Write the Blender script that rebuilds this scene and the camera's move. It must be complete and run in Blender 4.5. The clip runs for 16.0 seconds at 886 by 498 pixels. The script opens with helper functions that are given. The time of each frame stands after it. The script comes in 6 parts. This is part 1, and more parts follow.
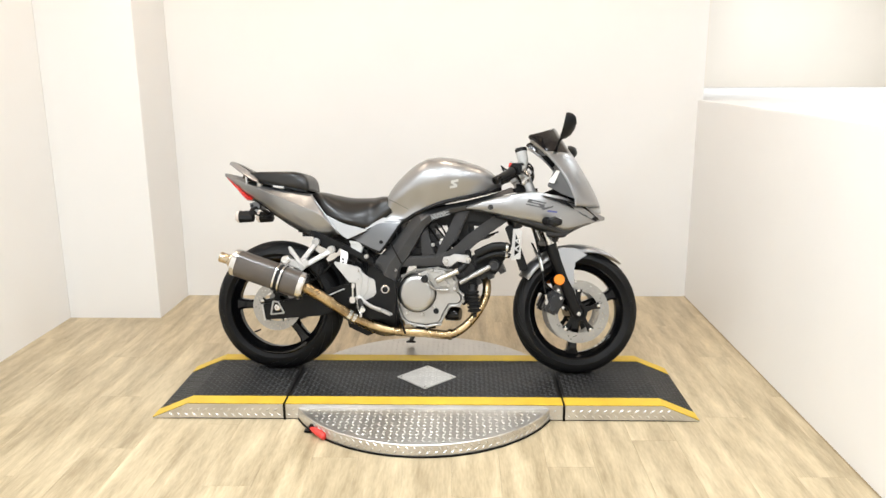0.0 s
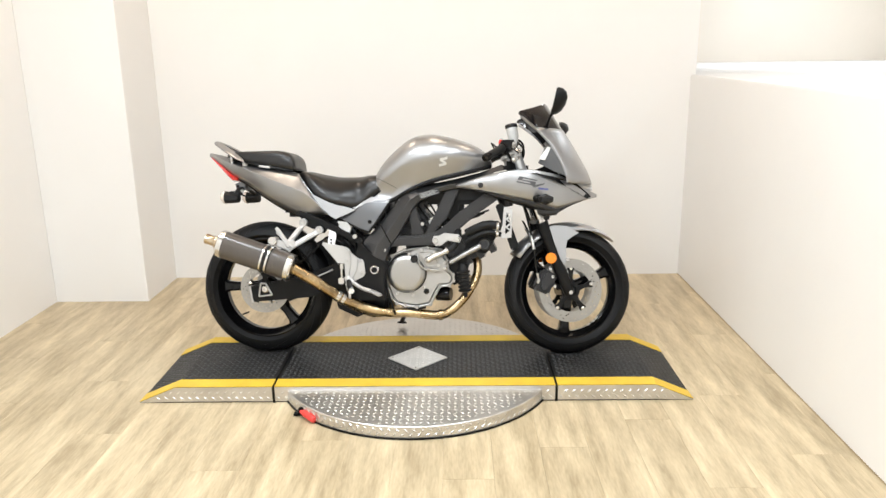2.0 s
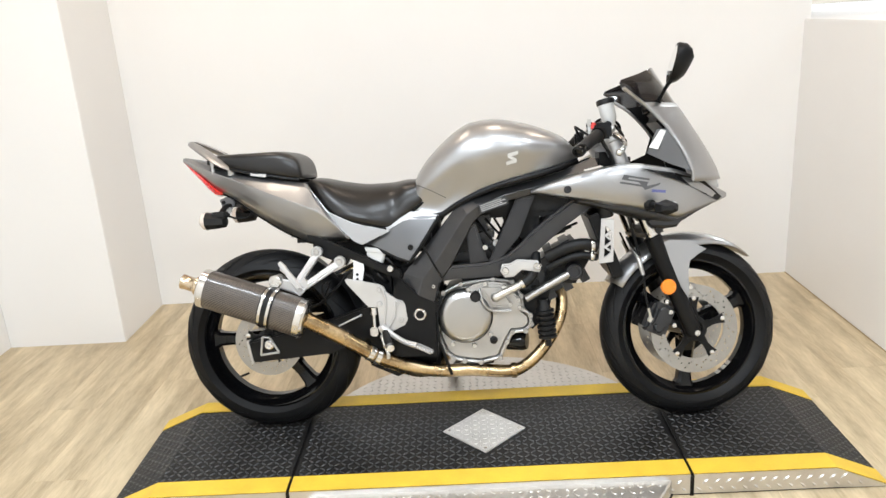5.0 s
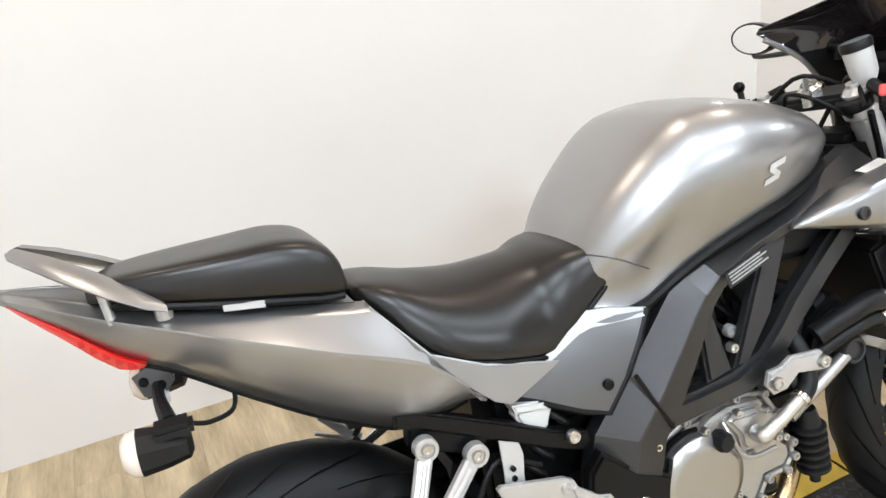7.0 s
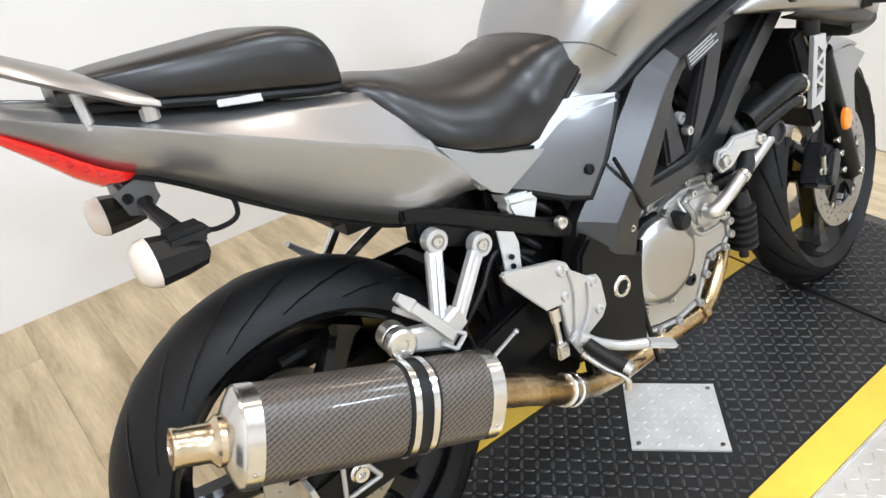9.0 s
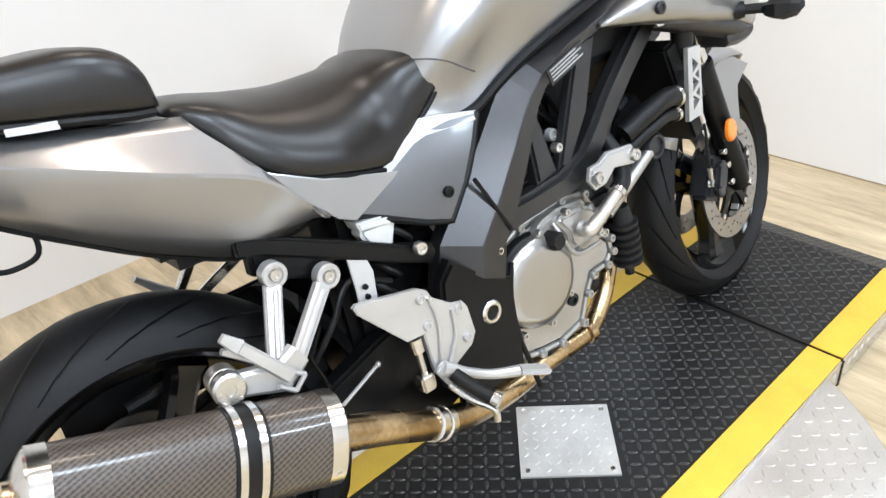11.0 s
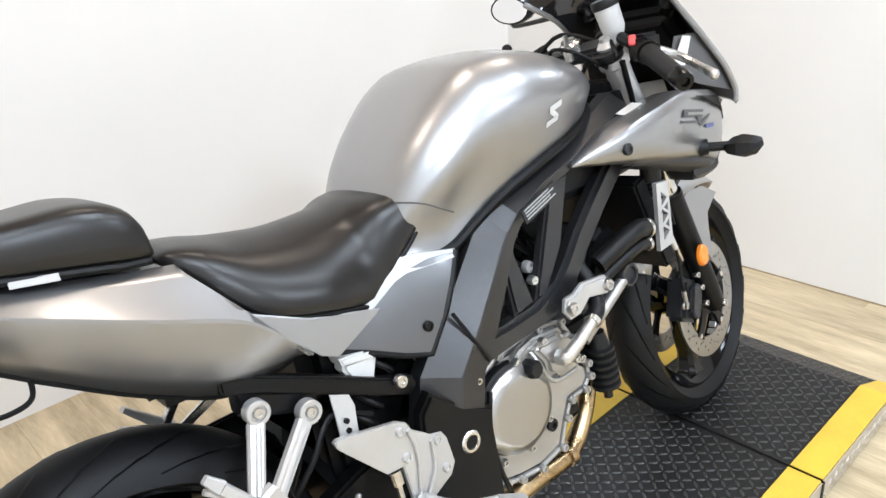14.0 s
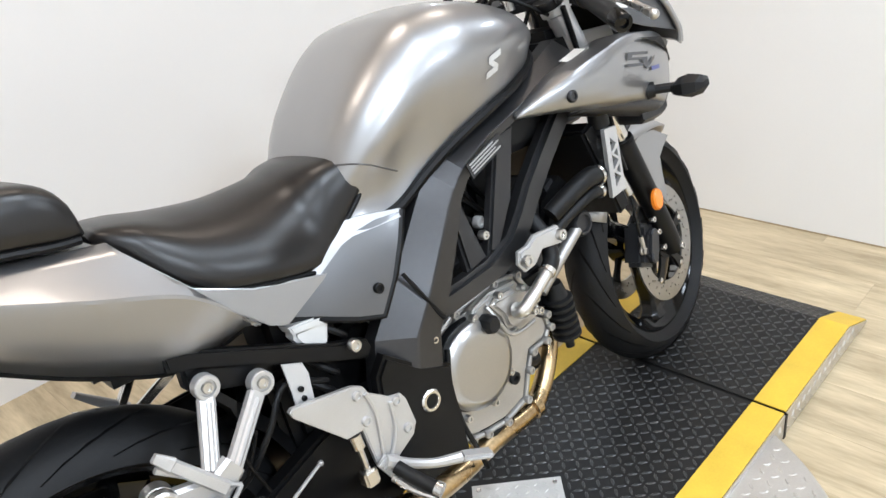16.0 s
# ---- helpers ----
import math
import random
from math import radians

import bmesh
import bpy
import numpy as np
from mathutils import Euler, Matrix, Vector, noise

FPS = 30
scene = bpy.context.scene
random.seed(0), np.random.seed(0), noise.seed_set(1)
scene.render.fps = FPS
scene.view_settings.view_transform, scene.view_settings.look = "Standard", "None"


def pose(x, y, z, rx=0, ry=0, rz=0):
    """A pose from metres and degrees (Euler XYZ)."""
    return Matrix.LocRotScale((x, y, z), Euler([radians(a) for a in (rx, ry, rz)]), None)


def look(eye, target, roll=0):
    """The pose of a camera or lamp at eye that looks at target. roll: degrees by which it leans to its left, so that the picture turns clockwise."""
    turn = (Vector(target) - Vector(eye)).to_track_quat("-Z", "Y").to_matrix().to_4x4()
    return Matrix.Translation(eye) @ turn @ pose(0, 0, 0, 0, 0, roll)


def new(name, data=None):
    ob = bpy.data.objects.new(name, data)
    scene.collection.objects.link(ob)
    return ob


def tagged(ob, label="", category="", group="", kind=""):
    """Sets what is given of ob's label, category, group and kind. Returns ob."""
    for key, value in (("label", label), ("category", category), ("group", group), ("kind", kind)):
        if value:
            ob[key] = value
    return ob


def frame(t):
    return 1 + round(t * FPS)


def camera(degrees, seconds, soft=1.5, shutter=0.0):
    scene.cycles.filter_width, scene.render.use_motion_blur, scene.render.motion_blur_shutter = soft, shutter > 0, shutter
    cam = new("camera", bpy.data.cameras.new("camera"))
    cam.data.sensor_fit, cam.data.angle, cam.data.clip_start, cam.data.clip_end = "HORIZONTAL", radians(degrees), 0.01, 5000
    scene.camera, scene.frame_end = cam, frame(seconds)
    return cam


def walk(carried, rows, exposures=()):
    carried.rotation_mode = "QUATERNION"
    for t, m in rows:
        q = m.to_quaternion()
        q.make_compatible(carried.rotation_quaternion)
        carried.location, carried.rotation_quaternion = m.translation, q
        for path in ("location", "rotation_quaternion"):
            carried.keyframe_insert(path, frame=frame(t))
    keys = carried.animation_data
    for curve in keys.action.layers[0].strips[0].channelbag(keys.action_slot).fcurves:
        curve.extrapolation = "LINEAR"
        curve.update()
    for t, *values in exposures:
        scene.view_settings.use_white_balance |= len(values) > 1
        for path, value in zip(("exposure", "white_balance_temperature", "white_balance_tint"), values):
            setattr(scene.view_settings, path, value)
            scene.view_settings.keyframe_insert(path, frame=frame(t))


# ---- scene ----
cam = camera(60.6, 16.0)
PATH = [
    (0, (0.169, -3.368, 1.496), (0.118, -1.422, 1.035), -0.3),
    (0.5, (0.174, -3.365, 1.49), (0.122, -1.418, 1.036), -0.0),
    (1, (0.181, -3.345, 1.485), (0.11, -1.405, 1.003), -0.6),
    (1.5, (0.189, -3.329, 1.488), (0.096, -1.39, 1.006), -1.0),
    (2, (0.186, -3.314, 1.481), (0.151, -1.382, 0.968), -0.8),
    (2.5, (0.184, -3.318, 1.477), (0.158, -1.383, 0.972), -0.4),
    (3, (0.189, -3.29, 1.456), (0.14, -1.372, 0.888), -1.7),
    (3.2, (0.175, -3.26, 1.451), (0.101, -1.362, 0.824), -3.0),
    (5.3, (-0.14, -2.021, 1.44), (-0.194, -0.113, 0.843), -3.9),
    (5.5, (-0.237, -1.843, 1.441), (-0.224, 0.059, 0.824), -3.0),
    (6, (-0.479, -1.496, 1.425), (-0.224, 0.375, 0.766), -3.4),
    (6.5, (-0.7, -1.174, 1.392), (-0.181, 0.611, 0.653), -4.9),
    (7, (-0.813, -0.77, 1.4), (-0.097, 0.927, 0.621), -6.3),
    (7.5, (-0.922, -0.667, 1.423), (-0.104, 0.895, 0.478), -6.6),
    (8, (-1.027, -0.662, 1.422), (-0.036, 0.79, 0.469), -7.5),
    (8.2, (-1.059, -0.671, 1.388), (-0.051, 0.736, 0.386), -6.7),
    (10.3, (-0.975, -0.687, 1.24), (0.026, 0.674, 0.17), -5.1),
    (10.5, (-0.941, -0.696, 1.244), (0.112, 0.652, 0.208), -5.6),
    (11, (-0.898, -0.721, 1.25), (0.211, 0.577, 0.209), -5.1),
    (11.5, (-0.874, -0.724, 1.277), (0.341, 0.57, 0.356), -3.4),
    (12, (-0.873, -0.739, 1.312), (0.358, 0.598, 0.477), -3.4),
    (12.5, (-0.883, -0.748, 1.332), (0.34, 0.619, 0.536), -4.7),
    (13, (-0.884, -0.752, 1.338), (0.322, 0.623, 0.53), -4.4),
    (13.5, (-0.888, -0.753, 1.337), (0.309, 0.627, 0.523), -4.3),
    (14, (-0.891, -0.756, 1.332), (0.321, 0.605, 0.508), -4.5),
    (14.5, (-0.895, -0.751, 1.334), (0.323, 0.608, 0.518), -3.7),
    (15, (-0.897, -0.752, 1.332), (0.329, 0.608, 0.527), -3.0),
    (15.5, (-0.893, -0.758, 1.337), (0.336, 0.6, 0.533), -3.4),
    (16, (-0.852, -0.779, 1.311), (0.371, 0.513, 0.398), -7.7),
]
walk(cam, [(t, look(eye, target, roll)) for t, eye, target, roll in PATH], ((0, -0.88, 6170, 10), (3.2, -0.88, 6170, 10), (5.3, -0.88, 5960, 10), (8.2, -0.82, 5780, 10), (10.3, -0.66, 5590, 10), (11.5, -0.76, 5670, 10), (15.4, -0.78, 5670, 10), (16, -0.91, 5680, 10)))
from mathutils.geometry import delaunay_2d_cdt

# ---- world and light ----
world = bpy.data.worlds.new("world")
scene.world = world
world.use_nodes = True
world.node_tree.nodes["Background"].inputs[0].default_value = (1.0, 0.95, 0.88, 1)
world.node_tree.nodes["Background"].inputs[1].default_value = 0.3
# assumed ceiling lamps, out of view: x, y, watts, colour
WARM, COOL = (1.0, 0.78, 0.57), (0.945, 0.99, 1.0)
# last two added to brighten the side area beyond the low wall
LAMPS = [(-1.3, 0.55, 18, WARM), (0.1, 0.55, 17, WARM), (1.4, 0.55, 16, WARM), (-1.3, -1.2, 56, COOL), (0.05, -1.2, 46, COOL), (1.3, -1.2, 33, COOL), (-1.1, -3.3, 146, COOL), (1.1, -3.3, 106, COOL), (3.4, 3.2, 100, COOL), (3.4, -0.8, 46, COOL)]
CEIL = 3.0

# ---- small tools ----


def finish(name, bm, material, smooth=35):
    bmesh.ops.recalc_face_normals(bm, faces=bm.faces[:])
    me = bpy.data.meshes.new(name)
    bm.to_mesh(me)
    bm.free()
    if smooth:
        me.polygons.foreach_set("use_smooth", [True] * len(me.polygons))
        me.set_sharp_from_angle(angle=radians(smooth))
    me.materials.append(material)
    return me


def part(name, bm, material, parent, label="", smooth=35):
    ob = new(name, finish(name, bm, material, smooth))
    ob.parent = parent
    if label:
        ob["label"] = label
    return ob


def thing(name, bm, material, label, category, group="", kind="", smooth=35):
    return tagged(new(name, finish(name, bm, material, smooth)), label, category, group, kind)


def empty(name, m, label, category, group="", kind=""):
    ob = new(name)
    ob.empty_display_size = 0.1
    ob.matrix_basis = m
    return tagged(ob, label, category, group, kind)


def box(bm, lo, hi, bevel=0.0, segments=2, m=None):
    r = bmesh.ops.create_cube(bm, size=1)
    vs = r["verts"]
    c, s = (Vector(lo) + Vector(hi)) / 2, Vector(hi) - Vector(lo)
    for v in vs:
        v.co = Vector((v.co.x * s.x, v.co.y * s.y, v.co.z * s.z)) + c
        if m is not None:
            v.co = m @ v.co
    if bevel:
        es = list({e for v in vs for e in v.link_edges})
        bmesh.ops.bevel(bm, geom=es, offset=bevel, segments=segments, affect="EDGES", clamp_overlap=True)


def plate(bm, pts, thick, bevel=0.0, segments=2):
    """A sheet through pts (u, v, w), its back thick further along v."""
    a = [bm.verts.new(p) for p in pts]
    b = [bm.verts.new((p[0], p[1] + thick, p[2])) for p in pts]
    n = len(a)
    faces = [bm.faces.new(a), bm.faces.new(b[::-1])]
    for i in range(n):
        faces.append(bm.faces.new((a[i], b[i], b[(i + 1) % n], a[(i + 1) % n])))
    bmesh.ops.recalc_face_normals(bm, faces=faces)
    if bevel:
        es = list({e for f in faces[:2] for e in f.edges})
        bmesh.ops.bevel(bm, geom=es, offset=bevel, segments=segments, affect="EDGES", clamp_overlap=True)


def catmull(pts, steps):
    p = [Vector(q) for q in pts]
    p = [p[0] * 2 - p[1]] + p + [p[-1] * 2 - p[-2]]
    out = []
    for i in range(1, len(p) - 2):
        for k in range(steps):
            t = k / steps
            a, b, c, d = p[i - 1 : i + 3]
            out.append(0.5 * (2 * b + (c - a) * t + (2 * a - 5 * b + 4 * c - d) * t * t + (3 * b - a - 3 * c + d) * t**3))
    return out + [p[-2]]


def tube(bm, pts, radius, n=12, steps=5, closed=False):
    """A round tube along pts; radius may be a list, one for each point."""
    path = catmull(pts, steps) if steps > 1 else [Vector(q) for q in pts]
    if isinstance(radius, (int, float)):
        rad = [radius] * len(path)
    else:
        rad = [float(r) for r in np.interp(np.linspace(0, len(radius) - 1, len(path)), range(len(radius)), radius)]
    rings, up = [], None
    for i, c in enumerate(path):
        d = (path[min(i + 1, len(path) - 1)] - path[max(i - 1, 0)]).normalized()
        if up is None:
            up = d.orthogonal().normalized()
        up = (up - d * up.dot(d)).normalized()
        side = d.cross(up)
        rings.append([bm.verts.new(c + rad[i] * (math.cos(a) * up + math.sin(a) * side)) for a in [2 * math.pi * k / n for k in range(n)]])
    for a, b in zip(rings, rings[1:]):
        for k in range(n):
            bm.faces.new((a[k], a[(k + 1) % n], b[(k + 1) % n], b[k]))
    bm.faces.new(rings[0][::-1])
    bm.faces.new(rings[-1])


def lathe(bm, centre, axis, profile, n=32, ring=False):
    """profile: (radius, along the axis). ring: the profile closes on itself."""
    c, ax = Vector(centre), Vector(axis).normalized()
    a = ax.orthogonal().normalized()
    b = ax.cross(a)
    rows = []
    for r, h in profile:
        if r < 1e-6:
            rows.append([bm.verts.new(c + ax * h)] * n)
        else:
            rows.append([bm.verts.new(c + ax * h + r * (math.cos(t) * a + math.sin(t) * b)) for t in [2 * math.pi * k / n for k in range(n)]])
    pairs = list(zip(rows, rows[1:]))
    if ring:
        pairs.append((rows[-1], rows[0]))
    for p, q in pairs:
        for k in range(n):
            vs = []
            for v in (p[k], p[(k + 1) % n], q[(k + 1) % n], q[k]):
                if v not in vs:
                    vs.append(v)
            if len(vs) > 2:
                bm.faces.new(vs)
    if not ring:
        for row in (rows[0], rows[-1]):
            if row[0] is not row[1]:
                bm.faces.new(row)


def loft(bm, sections, closed=True, caps=True):
    rows = [[bm.verts.new(p) for p in s] for s in sections]
    n = len(rows[0])
    for a, b in zip(rows, rows[1:]):
        for k in range(n if closed else n - 1):
            bm.faces.new((a[k], a[(k + 1) % n], b[(k + 1) % n], b[k]))
    if caps and closed:
        bm.faces.new(rows[0][::-1])
        bm.faces.new(rows[-1])


def curve(*pairs):
    """A smooth function through (x, y) pairs."""
    xs, ys = [p[0] for p in pairs], [p[1] for p in pairs]
    d = [(ys[i + 1] - ys[i]) / (xs[i + 1] - xs[i]) for i in range(len(xs) - 1)]
    m = [d[0]] + [0 if d[i] * d[i + 1] <= 0 else 2 * d[i] * d[i + 1] / (d[i] + d[i + 1]) for i in range(len(d) - 1)] + [d[-1]]

    def f(x):
        x = float(min(max(x, xs[0]), xs[-1]))
        i = max(0, min(len(xs) - 2, int(np.searchsorted(xs, x)) - 1))
        h = xs[i + 1] - xs[i]
        t = (x - xs[i]) / h
        return (2 * t**3 - 3 * t * t + 1) * ys[i] + (t**3 - 2 * t * t + t) * h * m[i] + (3 * t * t - 2 * t**3) * ys[i + 1] + (t**3 - t * t) * h * m[i + 1]

    return f


def mirror(pts):
    return [(p[0], -p[1], p[2]) for p in pts]


def patch(bm, outline, across, thick, step=0.018):
    """A curved sheet over the outline (u, w); across(u, w) gives v, the back lies thick further."""
    n = len(outline)
    flat = [Vector(p) for p in outline]
    us, ws = [p[0] for p in outline], [p[1] for p in outline]
    for u in np.arange(min(us) + step / 2, max(us), step):
        for w in np.arange(min(ws) + step / 2, max(ws), step):
            odd, near = False, 9.0
            for k in range(n):
                (a, b), (c, d) = outline[k], outline[(k + 1) % n]
                if (b > w) != (d > w) and u < a + (w - b) * (c - a) / (d - b):
                    odd = not odd
                t = max(0, min(1, ((u - a) * (c - a) + (w - b) * (d - b)) / ((c - a) ** 2 + (d - b) ** 2)))
                near = min(near, math.hypot(u - a - t * (c - a), w - b - t * (d - b)))
            if odd and near > step * 0.4:
                flat.append(Vector((float(u), float(w))))
    vs, es, fs = delaunay_2d_cdt(flat, [], [list(range(n))], 1, 1e-6)[:3]
    front = [bm.verts.new((p.x, across(p.x, p.y), p.y)) for p in vs]
    for f in fs:
        bm.faces.new([front[i] for i in f])
    r = bmesh.ops.extrude_face_region(bm, geom=bm.faces[:])
    for v in [e for e in r["geom"] if isinstance(e, bmesh.types.BMVert)]:
        v.co.y += thick


# ---- materials ----


def mat(name, base, rough=0.5, metal=0.0, vary=0.12, scale=6.0, fine=120.0, bump=0.02, rvary=0.1, coat=0.0, stretch=(1, 1, 1), tint=None, space="Object", spec=0.5):
    m = bpy.data.materials.new(name)
    m.use_nodes = True
    nt = m.node_tree
    b = nt.nodes["Principled BSDF"]
    tc = nt.nodes.new("ShaderNodeTexCoord")
    mp = nt.nodes.new("ShaderNodeMapping")
    mp.inputs["Scale"].default_value = stretch
    nt.links.new(tc.outputs[space], mp.inputs[0])
    n1 = nt.nodes.new("ShaderNodeTexNoise")
    n1.inputs["Scale"].default_value, n1.inputs["Detail"].default_value = scale, 5
    n2 = nt.nodes.new("ShaderNodeTexNoise")
    n2.inputs["Scale"].default_value, n2.inputs["Detail"].default_value = fine, 3
    for n in (n1, n2):
        nt.links.new(mp.outputs[0], n.inputs["Vector"])
    add = nt.nodes.new("ShaderNodeMath")
    add.operation = "MULTIPLY_ADD"
    add.inputs[1].default_value = 0.35
    nt.links.new(n2.outputs["Fac"], add.inputs[0])
    nt.links.new(n1.outputs["Fac"], add.inputs[2])
    ramp = nt.nodes.new("ShaderNodeValToRGB")
    dark = [c * (1 - vary) for c in base]
    light = [min(1, c * (1 + vary)) for c in (tint or base)]
    ramp.color_ramp.elements[0].position, ramp.color_ramp.elements[0].color = 0.45, (*dark, 1)
    ramp.color_ramp.elements[1].position, ramp.color_ramp.elements[1].color = 0.95, (*light, 1)
    nt.links.new(add.outputs[0], ramp.inputs[0])
    nt.links.new(ramp.outputs[0], b.inputs["Base Color"])
    rr = nt.nodes.new("ShaderNodeMapRange")
    rr.inputs["To Min"].default_value, rr.inputs["To Max"].default_value = max(0.02, rough - rvary), min(1, rough + rvary)
    nt.links.new(n1.outputs["Fac"], rr.inputs["Value"])
    nt.links.new(rr.outputs[0], b.inputs["Roughness"])
    b.inputs["Metallic"].default_value = metal
    b.inputs["Specular IOR Level"].default_value = spec
    b.inputs["Coat Weight"].default_value = coat
    b.inputs["Coat Roughness"].default_value = 0.06
    if bump:
        bp = nt.nodes.new("ShaderNodeBump")
        bp.inputs["Strength"].default_value, bp.inputs["Distance"].default_value = bump, 0.002
        nt.links.new(n2.outputs["Fac"], bp.inputs["Height"])
        nt.links.new(bp.outputs[0], b.inputs["Normal"])
    return m


def carbon():
    m = mat("carbon_fibre", (0.03, 0.028, 0.026), 0.36, 0.0, 0.2, coat=0.3)
    nt = m.node_tree
    b = nt.nodes["Principled BSDF"]
    tc = nt.nodes.new("ShaderNodeTexCoord")
    mp = nt.nodes.new("ShaderNodeMapping")
    mp.inputs["Rotation"].default_value = (0, radians(63), 0)
    nt.links.new(tc.outputs["Object"], mp.inputs[0])
    ck = nt.nodes.new("ShaderNodeTexWave")
    ck.wave_type, ck.bands_direction = "BANDS", "DIAGONAL"
    ck.inputs["Scale"].default_value, ck.inputs["Distortion"].default_value = 74.0, 0.3
    ck2 = nt.nodes.new("ShaderNodeTexChecker")
    ck2.inputs["Scale"].default_value = 210.0
    for n in (ck, ck2):
        nt.links.new(mp.outputs[0], n.inputs["Vector"])
    mul = nt.nodes.new("ShaderNodeMath")
    mul.operation = "MULTIPLY_ADD"
    mul.inputs[1].default_value, mul.inputs[2].default_value = 0.45, 0.0
    nt.links.new(ck2.outputs["Fac"], mul.inputs[0])
    ad = nt.nodes.new("ShaderNodeMath")
    ad.operation = "ADD"
    nt.links.new(mul.outputs[0], ad.inputs[0])
    nt.links.new(ck.outputs["Fac"], ad.inputs[1])
    rp = nt.nodes.new("ShaderNodeValToRGB")
    rp.color_ramp.elements[0].position, rp.color_ramp.elements[0].color = 0.25, (0.022, 0.018, 0.015, 1)
    rp.color_ramp.elements[1].position, rp.color_ramp.elements[1].color = 1.0, (0.105, 0.086, 0.071, 1)
    nt.links.new(ad.outputs[0], rp.inputs[0])
    nt.links.new(rp.outputs[0], b.inputs["Base Color"])
    return m


def wood():
    m = mat("oak_plank", (0.425, 0.332, 0.198), 0.42, 0, 0.22, 1.9, 14.0, 0.04, 0.08, 0.0, (9.0, 1.3, 1.0), (0.555, 0.46, 0.303))
    nt = m.node_tree
    b = nt.nodes["Principled BSDF"]
    info = nt.nodes.new("ShaderNodeObjectInfo")
    mp = nt.nodes["Mapping"]
    sc = nt.nodes.new("ShaderNodeVectorMath")
    sc.operation = "SCALE"
    sc.inputs[0].default_value = (7, 23, 13)
    nt.links.new(info.outputs["Random"], sc.inputs["Scale"])
    nt.links.new(sc.outputs[0], mp.inputs["Location"])
    hs = nt.nodes.new("ShaderNodeHueSaturation")
    mr = nt.nodes.new("ShaderNodeMapRange")
    mr.inputs["To Min"].default_value, mr.inputs["To Max"].default_value = 0.97, 1.03
    nt.links.new(info.outputs["Random"], mr.inputs["Value"])
    nt.links.new(mr.outputs[0], hs.inputs["Value"])
    src = b.inputs["Base Color"].links[0].from_socket
    nt.links.new(src, hs.inputs["Color"])
    nt.links.new(hs.outputs[0], b.inputs["Base Color"])
    return m


def glass(name, colour, rough=0.05, alpha_mix=0.0):
    m = bpy.data.materials.new(name)
    m.use_nodes = True
    b = m.node_tree.nodes["Principled BSDF"]
    b.inputs["Base Color"].default_value = (*colour, 1)
    b.inputs["Roughness"].default_value = rough
    b.inputs["Transmission Weight"].default_value = alpha_mix
    b.inputs["IOR"].default_value = 1.45
    b.inputs["Coat Weight"].default_value = 0.5
    return m


def glow(name, colour, strength):
    m = bpy.data.materials.new(name)
    m.use_nodes = True
    b = m.node_tree.nodes["Principled BSDF"]
    b.inputs["Base Color"].default_value = (*colour, 1)
    b.inputs["Emission Color"].default_value = (*colour, 1)
    b.inputs["Emission Strength"].default_value = strength
    return m


WALL = mat("white_wall_paint", (0.82, 0.81, 0.795), 0.6, 0, 0.02, 1.5, 260.0, 0.05)
CEILING = mat("tan_ceiling_paint", (0.50, 0.43, 0.36), 0.8, 0, 0.02, 1.5, 200.0, 0.05)
DIM = mat("pale_wall_paint", (0.80, 0.775, 0.745), 0.6, 0, 0.05, 1.5, 260.0, 0.05)
BEIGE = mat("beige_wall_paint", (0.76, 0.70, 0.62), 0.6, 0, 0.03, 1.5, 260.0, 0.05)
WOOD = wood()
UNDER = mat("brown_subfloor", (0.34, 0.26, 0.155), 0.8)
SILVER = mat("silver_metallic_paint", (0.345, 0.345, 0.348), 0.37, 0.90, 0.04, 5.0, 900.0, 0.004, 0.02, 0.55)
GREY = mat("grey_metallic_paint", (0.135, 0.137, 0.142), 0.36, 0.85, 0.06, 5.0, 900.0, 0.006, 0.03, 0.15)
FRAME = mat("dark_grey_cast_aluminium", (0.034, 0.034, 0.036), 0.38, 0.45, 0.15, 8.0, 300.0, 0.04)
SPARS = mat("satin_grey_frame_paint", (0.062, 0.062, 0.064), 0.33, 0.80, 0.10, 8.0, 90.0, 0.004, 0.05)
BLACK = mat("satin_black_paint", (0.0035, 0.0035, 0.0038), 0.42, 0.0, 0.3, 9.0, 250.0, 0.03, spec=0.22)
GLOSSBLACK = mat("gloss_black_paint", (0.003, 0.003, 0.0033), 0.12, 0.0, 0.3, 9.0, 250.0, 0.01, 0.04, 0.0, spec=0.3)
DARK = mat("black_plastic", (0.006, 0.006, 0.0063), 0.5, 0.0, 0.3, 20.0, 400.0, 0.06, spec=0.3)
RUBBER = mat("black_tyre_rubber", (0.006, 0.006, 0.0063), 0.55, 0.0, 0.3, 10.0, 160.0, 0.12, spec=0.26)
VINYL = mat("black_seat_vinyl", (0.006, 0.005, 0.0045), 0.32, 0.0, 0.2, 8.0, 520.0, 0.06, 0.05, spec=0.5)
CASE = mat("cast_aluminium_engine_case", (0.44, 0.43, 0.415), 0.42, 0.85, 0.14, 9.0, 420.0, 0.10)
POLISH = mat("machined_aluminium", (0.60, 0.59, 0.57), 0.28, 0.95, 0.08, 7.0, 300.0, 0.02)
BRUSHED = mat("satin_cast_aluminium_bracket", (0.52, 0.514, 0.508), 0.38, 0.6, 0.08, 12.0, 420.0, 0.06)
CHROME = mat("polished_steel", (0.66, 0.645, 0.62), 0.22, 1.0, 0.06, 10.0, 300.0, 0.01, 0.05)
GOLDPIPE = mat("heat_tinted_steel_pipe", (0.35, 0.235, 0.115), 0.28, 1.0, 0.32, 9.0, 120.0, 0.05, 0.10, 0.0, (1, 1, 1), (0.57, 0.44, 0.26))
